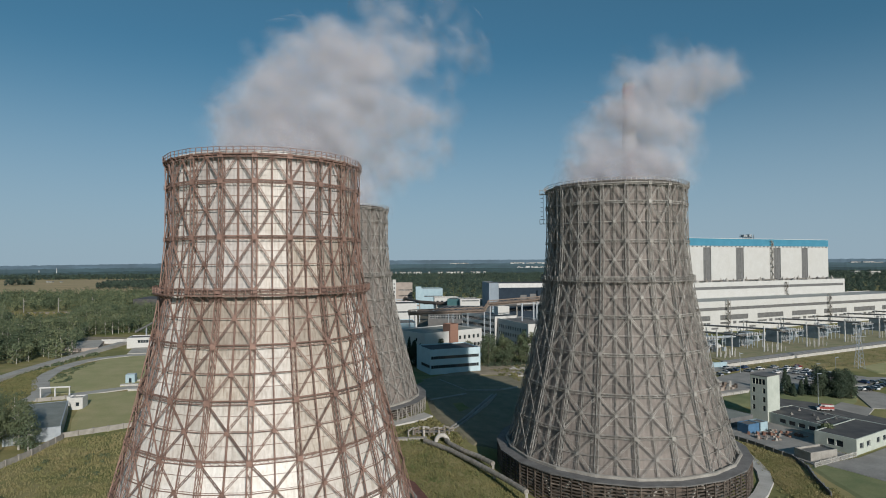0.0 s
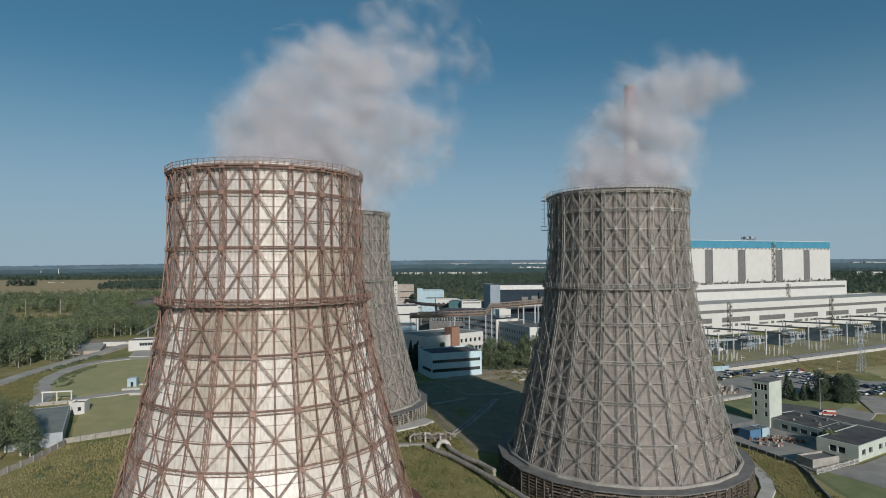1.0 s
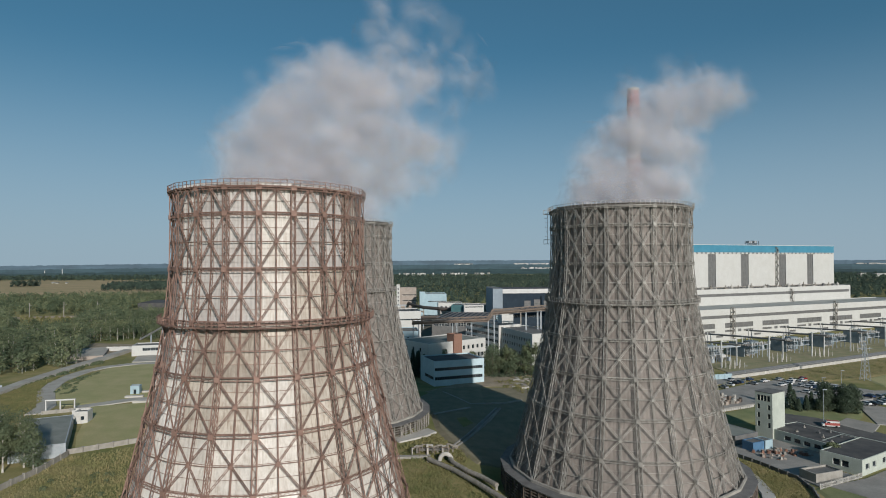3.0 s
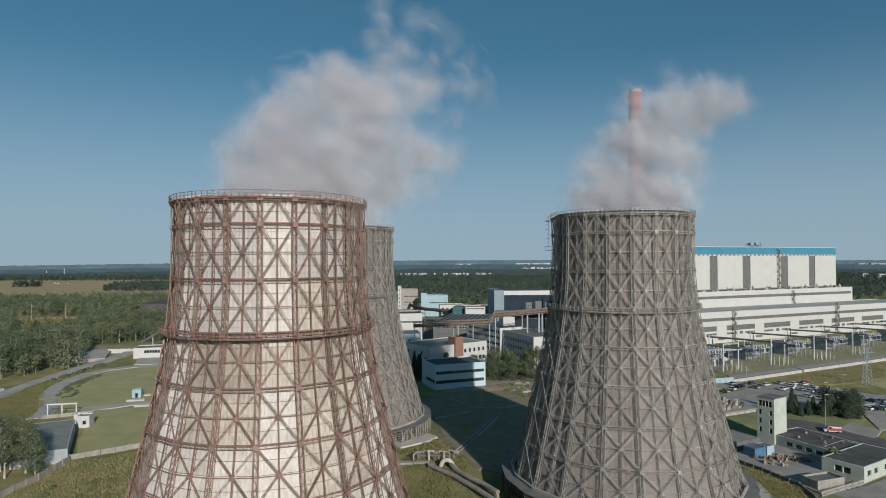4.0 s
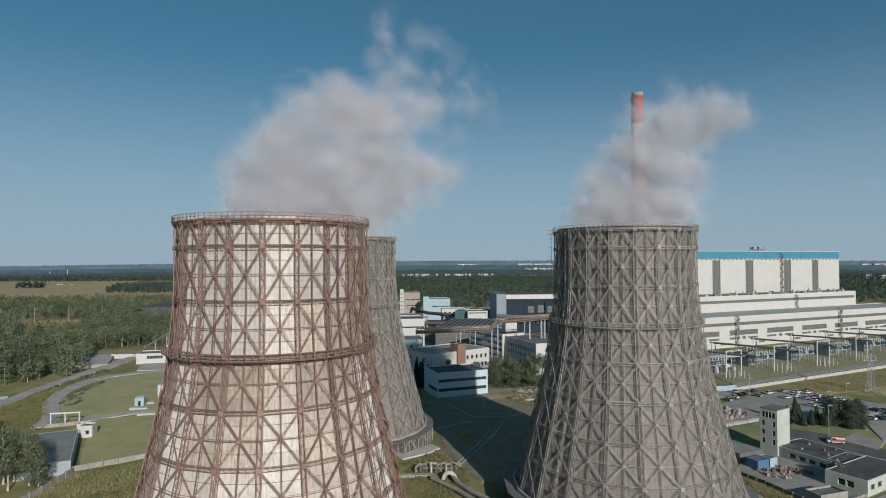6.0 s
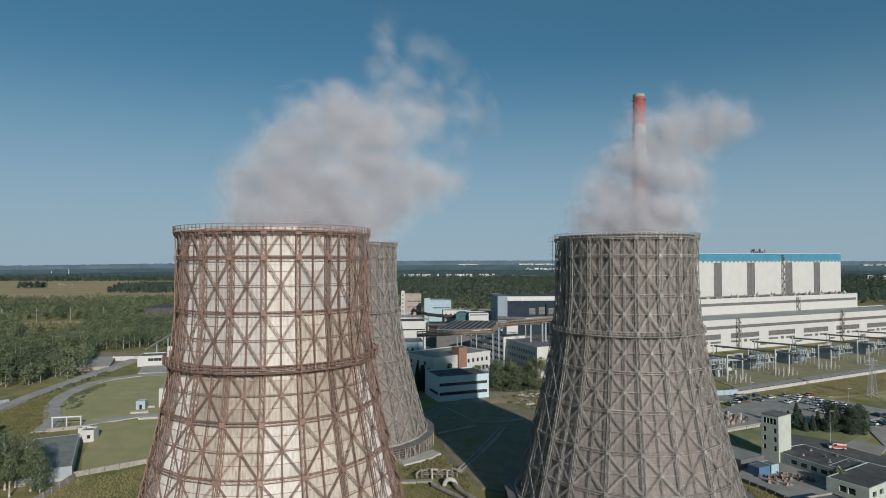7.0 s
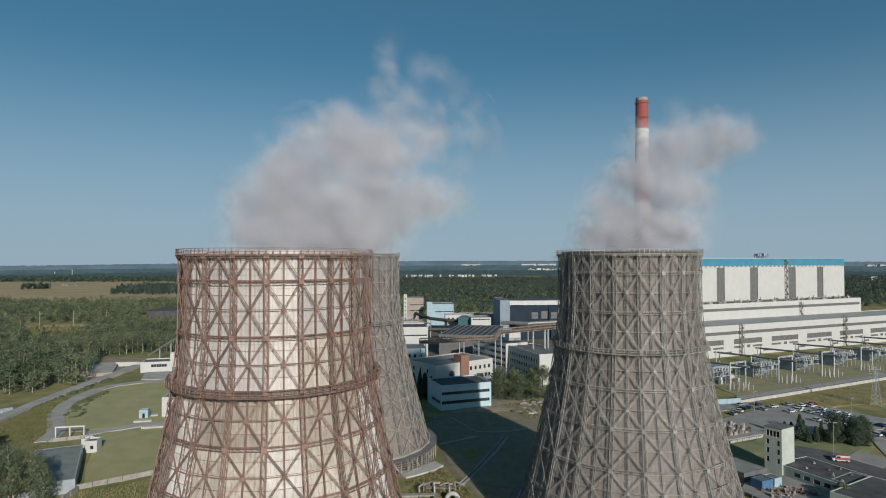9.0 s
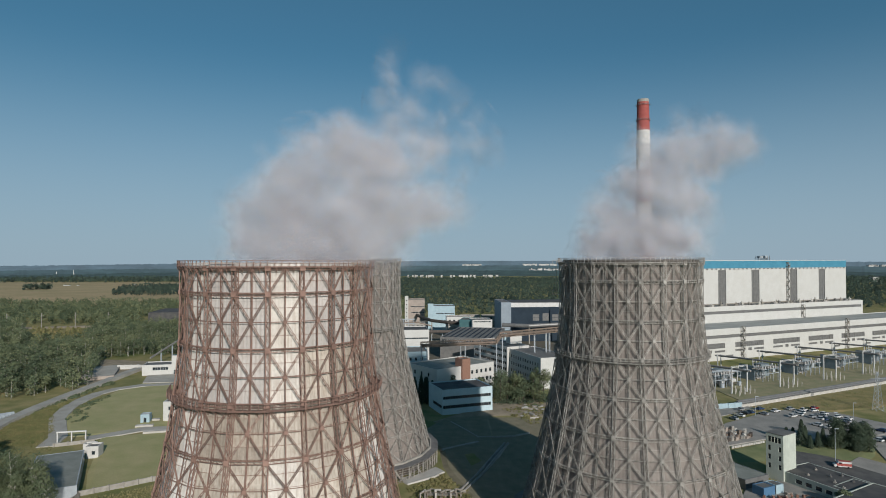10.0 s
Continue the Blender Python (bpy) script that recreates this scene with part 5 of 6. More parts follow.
for i in range(15):
    x, y = 22 + 3.2 * (i % 8) + rng_t.uniform(-1, 1), 299 + 8 * (i // 8) + 0.5 * (i % 8) + rng_t.uniform(-1.5, 1.5)
    make_tree(x, y, rng_t.uniform(9.5, 17), rng_t.uniform(5.5, 8.5), 50 + i, "poplar" if i % 3 == 0 else "broad", 2000, 0.26, "leafy tree beside the white workshop", None, "trees by the workshop")
for i, (x, y) in enumerate([(-14, 296), (-17, 299), (-11.5, 299), (-20, 296), (-15, 302), (-23, 300)]):
    make_tree(x, y, rng_t.uniform(11, 14), 7.0, 80 + i, "spruce", 1500, 0.45, "dark spruce beside the strip-windowed block", None, "spruces by the block")
make_tree(-1, 301.5, 13.5, 6, 70, "broad", 1400, 0.3, "small leafy tree before the workshop wall")
make_tree(13, 307, 11.5, 6, 77, "broad", 1200, 0.3, "small leafy tree before the workshop wall")
for i in range(14):
    x, y = 142.5 + 0.85 * i + rng_t.uniform(-0.9, 0.9), 231 - 0.3 * i + rng_t.uniform(-2.5, 2.5)
    make_tree(x, y, rng_t.uniform(8.5, 11.5), rng_t.uniform(3.0, 4.2), 100 + i, "poplar", 2200, 0.2, "dark leafy poplar beside the car park", None, "poplars by the car park")
for i, (x, y, h) in enumerate([(128.5, 238, 5.5), (131.5, 233, 10), (134, 235, 7), (136.5, 231, 6), (126, 235, 4.5), (139, 232, 7), (130, 236, 6), (133, 230, 5)]):
    make_tree(x, y, h, h * 0.55, 120 + i, "spruce", 1400, 0.36, "bluish young spruce beside the car park", None, "spruces by the car park")
make_tree(114.2, 180.6, 5.6, 4.6, 130, "broad", 600, 0.32, "small rounded tree between the low roofs")


def scrub(name, poly, n, size, blob, seed, label, material, each=14):
    """Loose weeds and shrubs over an area, as one object."""
    rng = np.random.default_rng(seed)
    p = np.array(poly)
    x = rng.uniform(p[:, 0].min(), p[:, 0].max(), n * 3)
    y = rng.uniform(p[:, 1].min(), p[:, 1].max(), n * 3)
    ok = inside(poly, x, y)
    for cx, cy in ((-33.9, 115.6), (45.1, 157.3), (-37.4, 214.8)):
        ok &= np.hypot(x - cx, y - cy) > 35.8
    x, y = x[ok][:n], y[ok][:n]
    b = [(x[i], y[i], ground_z(x[i], y[i]) + 0.25, blob * (0.5 + rng.random()), blob * (0.3 + 0.5 * rng.random())) for i in range(len(x))]
    v, f = leaf_cloud(rng, b, len(b) * each, size)
    return solo(name, fast_mesh(name, v, f, material), label, "shrubs", kind="stuff")


def tufts(name, poly, n, high, seed, label, material=None):
    """Upright blades in tufts over an area, as one object."""
    rng = np.random.default_rng(seed)
    p = np.array(poly)
    x = rng.uniform(p[:, 0].min(), p[:, 0].max(), n * 3)
    y = rng.uniform(p[:, 1].min(), p[:, 1].max(), n * 3)
    ok = inside(poly, x, y)
    for cx, cy in ((-33.9, 115.6), (45.1, 157.3), (-37.4, 214.8)):
        ok &= np.hypot(x - cx, y - cy) > 33
    x, y = x[ok][:n], y[ok][:n]
    z = np.array([ground_z(a, b) for a, b in zip(x, y)])
    patch = np.array([noise.noise((a / 7, b / 7, 3.0)) for a, b in zip(x, y)])
    h = high * (0.6 + 0.5 * rng.random(len(x))) * (1 + 0.7 * patch)
    vs = []
    for k in range(6):
        a = rng.random(len(x)) * 6.28
        lean = 0.45 * h * rng.random(len(x))
        off = 0.35 * rng.random(len(x))
        bx, by = x + off * np.cos(a), y + off * np.sin(a)
        w = 0.05 + 0.06 * rng.random(len(x))
        s = np.stack([-np.sin(a) * w, np.cos(a) * w, 0 * a], 1)
        root = np.stack([bx, by, z - 0.15], 1)
        tip = np.stack([bx + lean * np.cos(a), by + lean * np.sin(a), z + h * (0.7 + 0.5 * rng.random(len(x)))], 1)
        vs.append(np.stack([root - s, root + s, tip], 1))
    v = np.concatenate(vs).reshape(-1, 3)
    return solo(name, fast_mesh(name, v, np.arange(len(v)).reshape(-1, 3), material or TUFT), label, "grass", kind="stuff")


tufts("tall_grass", [(-60, 95), (60, 95), (24, 130), (14, 150), (4, 170), (8, 176), (0, 186), (-14, 178), (-60, 190)], 12000, 0.5, 41, "tall dry grass and weeds between the towers")
tufts("tall_grass", [(-112, 95), (-60, 95), (-60, 190), (-95, 188), (-111, 176)], 9000, 0.6, 45, "tall dry ochre grass before the boundary wall", TUFT_DRY)
tufts("tall_grass", [(76, 100), (90, 110), (90, 148), (94, 164), (90, 176), (80, 187), (79, 172), (84, 160), (80, 146)], 8000, 0.6, 42, "tall yellow-green weeds on the bank", TUFT_DRY)
tufts("tall_grass", [(-176, 226), (-162, 228), (-168, 246), (-184, 270), (-192, 300), (-197, 285), (-193, 252)], 5000, 0.9, 43, "tall ochre reeds beside the road")
tufts("tall_grass", [(124, 277), (140, 287), (190, 314), (262, 350), (240, 312), (196, 290), (176, 284), (158, 288), (140, 281)], 5000, 0.7, 44, "tall dry grass along the boundary wall")
scrub("bushes", [(-100, 118), (-72, 112), (-66, 140), (-80, 168), (-104, 160)], 26, 0.2, 1.1, 37, "low green bushes in the weeds", LEAF, 70)
scrub("weeds", [(-110, 90), (60, 90), (25, 130), (4, 172), (-30, 176), (-60, 190), (-95, 186)], 1500, 0.15, 0.6, 31, "dry yellow-green weeds between the towers", LEAF_DRY)
scrub("weeds", [(72, 100), (91, 104), (91.5, 145), (91, 165), (82, 182), (76, 186)], 500, 0.15, 0.6, 32, "yellow-green weeds on the bank", LEAF_DRY)
scrub("weeds", [(-205, 225), (-160, 200), (-150, 222), (-172, 245), (-195, 268)], 900, 0.16, 0.5, 33, "dry yellow scrub beside the road", LEAF_DRY)
scrub("weeds", [(-176, 226), (-160, 228), (-166, 246), (-186, 276), (-194, 300), (-197, 285), (-193, 252)], 700, 0.25, 0.8, 35, "tall dry ochre scrub beside the road", LEAF_DRY)
scrub("bushes", [(-163, 258), (-172, 262), (-182, 290), (-184, 312), (-179, 312), (-176, 288), (-166, 268)], 70, 0.26, 1.0, 36, "low green bushes along the road", LEAF, 90)
scrub("bushes", [(-199, 262), (-194, 268), (-197, 330), (-194, 345), (-200, 345), (-201, 300)], 130, 0.4, 1.4, 34, "low green bushes along the channel", LEAF, 70)

scrub("bushes", [(19, 296), (30, 294), (50, 300), (52, 312), (36, 316), (22, 308)], 90, 0.32, 2.2, 38, "dense leafy bushes under the workshop trees", LEAF_DARK, 70)
# ---------------------------------------------------------------- west side: lawns, road, channel, sheds
sheet("lawn", [(-112, 183), (-97, 193), (-70, 205), (-72, 250), (-116, 246), (-140, 238)], LAWN, "mown green lawn", "lawn")
sheet("lawn", [(-154, 240), (-140, 246), (-118, 256), (-70, 262), (-80, 350), (-150, 356), (-182, 325), (-176, 272)], LAWN, "mown green lawn with a bare patch", "lawn")
sheet("road", ribbon([(-155, 226), (-159, 239), (-168, 252), (-178, 267), (-186, 287), (-189, 303), (-189.5, 316), (-186, 328), (-177, 337), (-160, 341), (-130, 346), (-90, 352)], 6.5), ROAD_PALE, "worn pale service road", "road", 0.35)
sheet("path", ribbon([(-146, 236), (-130, 250), (-116, 252), (-80, 254)], 6), ROAD_PALE, "pale concrete path between lawns", "path", 0.38)
sheet("forecourt", [(-190, 370), (-120, 372), (-120, 352), (-180, 344)], ROAD_PALE, "pale dusty forecourt", "pavement", 0.36)
sheet("yard", [(-250, 425), (-208, 415), (-206, 340), (-218, 345), (-240, 385)], DIRT, "dusty pale storage yard", "yard", 0.32)
sheet("channel_cover", ribbon([(-188, 232), (-195, 258), (-198.5, 283), (-200.7, 310), (-202, 342), (-204.5, 386)], 5), ROAD_PALE, "long pale concrete channel cover", "channel", 1.6)


def fence_wall(pts, h, t, material, name, label, step=3.0):
    """A wall of precast panels between posts, running along the points."""
    root = thing(name, label, "fence")
    for a, b in zip(pts, pts[1:]):
        a, b = Vector(a), Vector(b)
        n = max(1, round((b - a).length / step))
        for i in range(n):
            p, q = a.lerp(b, i / n), a.lerp(b, (i + 1) / n)
            zp, zq = ground_z(*p), ground_z(*q)
            part("panel", Geo().bar((p.x, p.y, zp + h / 2), (q.x, q.y, zq + h / 2), t, h, (0, 0, 1)).mesh("panel", material), root)
            part("post", Geo().bar((p.x, p.y, zp - 0.4), (p.x, p.y, zp + h + 0.15), t * 2).mesh("post", material), root)
    return root


fence_wall([(-113, 179), (-97, 191.5), (-72, 203)], 1.6, 0.3, CONCRETE, "concrete_wall", "low pale concrete boundary wall", 4)
fence_wall([(-112, 150), (-111, 163), (-112, 178)], 1.6, 0.3, CONCRETE, "concrete_wall", "low grey concrete boundary wall", 4)
fence_wall([(-152, 226), (-140, 232)], 1.4, 0.3, CONCRETE, "concrete_wall", "short low concrete wall", 4)

building("long_shed", "long low shed with grey-green roof", -124.5, 170.6, 14, 38, 4.0, 29, PALE_STEEL, SHED_ROOF, right=[], parapet=0.08)
hut = building("gate_hut", "small white hut with flat grey roof", -131.8, 213, 4.2, 5, 4.3, 12, WHITE_WALL, ROOF_FELT, row(1, 1, 4, 1.2, 1.2, 2.6))
building("gate_hut_annex", "tiny white hut behind the gate hut", -136.5, 219, 4.0, 3, 3.4, 12, WHITE_WALL, ROOF_FELT)
gate = thing("gantry_gate", "white steel goal-shaped gate frame", "gate", pose(-154, 231, 0, 0, 0, 12))
for x in (0, 5.0, 10.0):
    part("post", Geo().bar((x, 0, -0.3), (x, 0, 4.2), 0.4).mesh("post", WHITE_STEEL), gate)
part("beam", Geo().bar((-0.3, 0, 4.2), (10.3, 0, 4.2), 0.5).mesh("beam", WHITE_STEEL), gate)
building("blue_hut", "small pale blue hut with white annex", -136.5, 259.3, 3.6, 4, 3.8, 14, PALE_BLUE, WHITE_STEEL, [(1.2, 2.4, 0.2, 2.3)], parapet=0.05)
for x, y, w in ((-135, 252, 7), (-127, 243, 9), (-133, 262.5, 3)):
    building("low_plinth", "low pale concrete slab wall on the lawn", x, y, w, 2, 1.0, 14, PALE_CONCRETE, PALE_CONCRETE, parapet=0.05)
building("white_block", "white block beside the lawn", -127.9, 262, 9, 12, 8.8, 8, WHITE_WALL, ROOF_FELT, row(2, 1, 8, 1.4, 5, 6.6) + row(2, 1, 8, 1.4, 1.6, 3.2), row(3, 1, 11, 1.4, 5, 6.6))
building("gatehouse", "white flat-roofed gatehouse with wide window", -192, 366, 24, 14, 6.4, 14, WHITE_WALL, ROOF_FELT, [(6, 15, 3.0, 4.9), (18, 21, 0.1, 3)])
building("low_store", "long low pale store with dusty roof", -219, 349, 17, 40, 2.2, 24, TAN_WALL, ROAD_PALE, parapet=0.05)
fence_wall([(-218, 386), (-206, 388), (-190, 384)], 3.0, 0.4, WHITE_WALL, "concrete_wall", "long white wall beside the gatehouse", 4)
conv = thing("conveyor", "inclined pale conveyor gallery at the wood's edge", "conveyor")
part("gallery", Geo().bar((-196, 384, 8), (-200, 470, 19), 0.7, 0.9).mesh("gallery", YARD), conv)
for k in range(4):
    part("trestle", Geo().bar((-196.8 - k, 400 + 18 * k, -0.3), (-196.8 - k, 400 + 18 * k, 9.0 + 2.3 * k), 0.7).mesh("trestle", PALE_STEEL), conv)
building("teal_hut", "narrow tower with teal pitched top", -176.5, 372, 4, 4, 10.5, 14, WHITE_WALL, TEAL, parapet=-1.2)
shelter = building("dark_shed", "dark-roofed long shed at the wood's edge", -352, 684, 46, 60, 11, 10, DARK_ROOF, DARK_ROOF, parapet=0.05)
for i in range(5):
    g = Geo().tube([(-262, 190 + 3 * i, 1.5), (-226, 228 + 3 * i, 1.5), (-200, 262 + 2 * i, 1.5)], 0.9, 10)
    solo("heat_pipe", g.mesh("heat_pipe", PALE_STEEL), "fat grey heat pipe on low supports", "pipe", group="heat pipes")
silo = thing("silo", "pale steel silo beside the gatehouse", "silo", pose(-167, 366, 0))
part("tank", Geo().tube([(0, 0, 2), (0, 0, 10.5), (0, 0, 11.3)], [1.5, 1.5, 0.4], 14).mesh("tank", PALE_STEEL), silo)
for a in range(4):
    part("leg", Geo().bar((1.2 * math.cos(a * 1.57), 1.2 * math.sin(a * 1.57), -0.2), (1.2 * math.cos(a * 1.57), 1.2 * math.sin(a * 1.57), 2.3), 0.25).mesh("leg", PALE_STEEL), silo)
# railway line in the wood with its masts
sheet("railway", ribbon([(-490, 612), (-445, 622), (-383, 638)], 8), DIRT, "gravel railway bed in the wood", "railway", 1.2)
for i in range(4):
    x, y = -462 + 30 * i, 612 + 9 * i
    g = Geo().bar((0, 0, 0), (0, 0, 16), 0.5).bar((0, 0, 13), (3, 0, 13.5), 0.25)
    solo("rail_mast", g.mesh("rail_mast", CONCRETE), "pale concrete mast beside the railway", "mast", pose(x, y, 0), group="rail masts")

sheet("works_yard", [(-40, 330), (-16, 344), (24, 350), (44, 326), (120, 372), (124, 505), (40, 512), (-45, 530)], DARK_ASPHALT, "dark asphalt works yard", "yard", 0.3)
sheet("works_yard", [(-62, 534), (40, 514), (124, 507), (150, 600), (130, 700), (-62, 705)], DARK_ASPHALT, "dark asphalt yard round the far halls", "yard", 0.32)
# ---------------------------------------------------------------- between the towers: paths and lagged pipes
for dx in (-0.7, 0.7):
    sheet("pipe_run", ribbon([(1.6 + dx, 183.4), (7.4 + dx, 198.6), (19.6 + dx, 233.7)], 0.45), YARD, "narrow pale pipe casing over the grass", "pipe", 0.72)
sheet("path", ribbon([(-2, 262), (4.7, 248.7), (8.9, 239.6), (22.5, 241.3), (30, 246)], 0.5), CONCRETE, "narrow kerb line", "path", 0.64)
sheet("path", ribbon([(-5.2, 223.5), (8.7, 233.9)], 1.2), CONCRETE, "narrow pale path", "path", 0.64)
sheet("forecourt", [(-10, 262), (22, 276), (40, 272), (56, 292), (34, 312), (18, 296)], DIRT, "dusty forecourt", "pavement", 0.32)
# laid along the grey tower's shadow, its shade worked into the ground colour
sheet("hardstanding", [(-16, 238), (-4, 268), (14, 272), (14, 250), (14, 230), (14, 210), (14, 190), (12, 172), (9, 172), (5.5, 180), (1.5, 192), (-2.5, 206), (-4, 226)], SHADE_GRASS, "thin grass and earth toned for the tower shade", "ground", 0.5, skirt=4.0)
for y0, y1, x1, x2 in ((172, 190, 19, 24), (190, 210, 24, 30), (210, 230, 30, 34), (230, 250, 34, 38), (250, 270, 38, 40)):
    for k in range(5):
        a, b, c, d = lerp(14, x1, k / 5), lerp(14, x1, (k + 1) / 5), lerp(14, x2, (k + 1) / 5), lerp(14, x2, k / 5)
        sheet("hardstanding", [(a, y0), (b, y0), (c, y1), (d, y1)], SHADE_GRASS, "thin grass and earth toned for the tower shade", "ground", 0.3, skirt=0.05)
scrub("weeds", [(22, 284), (38, 302), (46, 296), (40, 272), (33, 256), (27, 270)], 130, 0.3, 0.9, 51, "yellow-green weeds beside the dusty forecourt", LEAF_DRY, 30)
scrub("bushes", [(30, 288), (42, 302), (46, 290), (38, 278)], 14, 0.25, 1.4, 52, "low green bushes beside the forecourt", LEAF, 60)
scrub("weeds", [(-15, 186), (-4, 199), (3, 186), (6, 172), (0, 166), (-12, 176)], 260, 0.2, 0.6, 53, "rank weeds round the valve pipes", LEAF_DRY, 26)
for i in range(16):
    x, y = 29 + 12 * rng_t.random(), 264 + 30 * rng_t.random()
    solo("concrete_slab", Geo().box(-0.9 - i % 3, 0.9, -0.5, 0.5, 0, 0.35 + 0.15 * (i % 3)).mesh("concrete_slab", PALE_CONCRETE if i % 2 else CONCRETE), "broken concrete slab lying in the weeds", "rubble", pose(x, y, ground_z(x, y) + 0.25, 4 * (i % 3), 0, 37 * i), group="broken slabs")
sheet("apron", [(-15.1, 189.4), (-7, 196.2), (-3.8, 200.8), (-6.8, 205), (-12, 198), (-18, 194)], PALE_CONCRETE, "pale concrete apron slab", "pavement", 0.5)
sheet("apron", [(-18, 176), (-5, 176.6), (-5, 175), (-18, 174.2)], CONCRETE, "low pale concrete kerb", "pavement", 0.6)
for pts in ([(-5.5, 171.6, 1.0), (-4, 169.8, 0.9), (1.4, 163.1, 0.9), (7.1, 153.6, 0.9), (12.0, 144.9, 0.9), (14.8, 139.7, 0.9), (18, 133, 0.9)], [(0.6, 171.8, 1.0), (1.5, 168.7, 0.9), (5.2, 162.1, 0.9), (8.7, 157.7, 0.9), (12.2, 151.6, 0.9)]):
    pipe = thing("lagged_pipe", "thick lagged pipe on low stands", "pipe", group="lagged pipes")
    g = Geo().tube(pts, 0.62, 12)
    for a, b in zip(pts, pts[1:]):
        a, b = Vector(a), Vector(b)
        for j in range(int((b - a).length / 1.6)):
            c = a.lerp(b, (j + 0.5) / int((b - a).length / 1.6))
            d = (b - a).normalized() * 0.12
            g.tube([c - d, c + d], 0.66, 12)
    part("lagging", g.mesh("lagging", LAGGING), pipe)
    for p in pts[::2]:
        part("stand", Geo().bar((p[0], p[1], -0.3), (p[0], p[1], p[2]), 0.6).mesh("stand", CONCRETE), pipe)
arch = [(-0.6 + 1.7 * math.cos(t), 172.2, 0.2 + 2.0 * math.sin(t)) for t in np.linspace(-0.2, math.pi + 0.2, 13)]
solo("expansion_loop", Geo().tube(arch, 0.6, 12).mesh("expansion_loop", PALE_CONCRETE), "arched lagged pipe loop over the grass", "pipe")
valve = thing("valve_platform", "rusty valve platform with handrails and pipes", "valve platform", pose(-4.5, 180, 0))
for i in range(9):
    part("pipe", Geo().tube([(i * 1.5 - 6, -2 + (i % 3), 0.2), (i * 1.5 - 6, -2 + (i % 3), 1.8 + 0.4 * (i % 4)), (i * 1.5 - 4.6, 0.5, 2.0)], 0.28 + 0.1 * (i % 2), 8).mesh("pipe", LAGGING if i % 3 else PALE_CONCRETE), valve)
for i in range(6):
    part("rail", Geo().bar((i * 2.2 - 6, -2.5, 0), (i * 2.2 - 6, -2.5, 2.4), 0.12).bar((i * 2.2 - 6, -2.5, 2.4 - 0.3 * (i % 2)), (i * 2.2 - 3.8, -2.5, 2.3), 0.1).mesh("rail", BROWN_STEEL), valve)
part("deck", Geo().box(-4, 5, -1.6, 0.6, 1.2, 1.35).mesh("deck", LAGGING), valve)

# ---------------------------------------------------------------- east side: yard, car park, wall, switchyard
sheet("yard", [(88, 188), (92, 194), (105, 201), (112, 200), (122, 180), (108, 174), (112, 166), (97, 159), (95.5, 166), (92, 177)], YARD, "pale concrete yard", "yard", 0.3)
sheet("yard", [(113, 164.6), (140, 181.5), (170, 176), (160, 130), (120, 125), (108, 145.5), (103, 154.5), (99.8, 159.3)], YARD, "pale concrete yard", "yard", 0.3)
sheet("car_park", [(101, 231), (101, 246), (116, 262), (140, 279), (158, 287), (174, 280), (184, 262), (172, 246), (140, 239), (120, 239)], YARD, "pale grey car park", "car park", 0.32)
sheet("road", ribbon([(84, 262), (112, 276), (140, 290)], 10), YARD, "grey asphalt road", "road", 0.34)
sheet("road", ribbon([(119, 222), (130, 216), (138, 206), (144, 196), (152, 182)], 15), ASPHALT_OLD, "dark patched asphalt road", "road", 0.34)
sheet("road", [(137.5, 215.5), (145.5, 221.5), (152, 214), (144, 206)], YARD, "pale dusty asphalt apron", "road", 0.4)
sheet("car_park", [(158, 232), (180, 262), (215, 262), (240, 240), (190, 205), (152, 215)], YARD, "grey asphalt car park", "car park", 0.32)
sheet("lawn", [(103, 227), (113, 231), (126, 240), (139, 236), (156, 230), (147, 222.5), (137, 218), (124, 227), (112, 221), (102, 219)], STRIP_GRASS, "mown grass strip under the trees", "lawn", 0.3)
fence_wall([(136, 290), (246, 348), (330, 392)], 1.5, 0.3, PALE_CONCRETE, "concrete_wall", "long white concrete boundary wall", 4)
fence_wall([(110, 283), (136, 290)], 2.6, 0.3, PALE_BLUE, "shed_row", "row of pale blue shed fronts", 4)
fence_wall([(86, 187), (90.7, 176.2), (94.5, 164.5), (93.5, 156), (90.9, 148.8), (88, 138)], 1.1, 0.25, WALL_GREY, "concrete_wall", "dark grey concrete wall along the bank", 3)
fence = thing("fence", "pale slatted fence beside the garage", "fence")
for k in range(48):
    p = Vector((96, 157)).lerp(Vector((112.5, 165.4)), k / 47)
    z = ground_z(p.x, p.y)
    if k % 6 == 0:
        part("post", Geo().bar((p.x, p.y, z - 0.3), (p.x, p.y, z + 1.75), 0.12).mesh("post", PALE_CONCRETE), fence)
    part("slat", Geo().bar((p.x, p.y, z + 0.2), (p.x, p.y, z + 1.6), 0.13, 0.03, (0.45, -0.89, 0)).mesh("slat", PALE_CONCRETE), fence)
for h in (0.45, 1.35):
    part("rail", Geo().bar((96, 157, ground_z(96, 157) + h), (112.5, 165.4, ground_z(112.5, 165.4) + h), 0.08).mesh("rail", PALE_CONCRETE), fence)
sheet("lawn", [(95, 148), (96, 157), (99, 159.5), (102.5, 154.5), (107.5, 145.5), (112, 137), (104, 124), (95, 132)], STRIP_GRASS, "mown grass wedge beside the yard", "lawn", 0.2)
sheet("path", ribbon([(83.5, 168), (82.6, 161.4), (81, 154), (78, 147), (73, 140), (66, 132)], 3.0), PALE_CONCRETE, "curved pale concrete path round the tower", "path", 0.34)
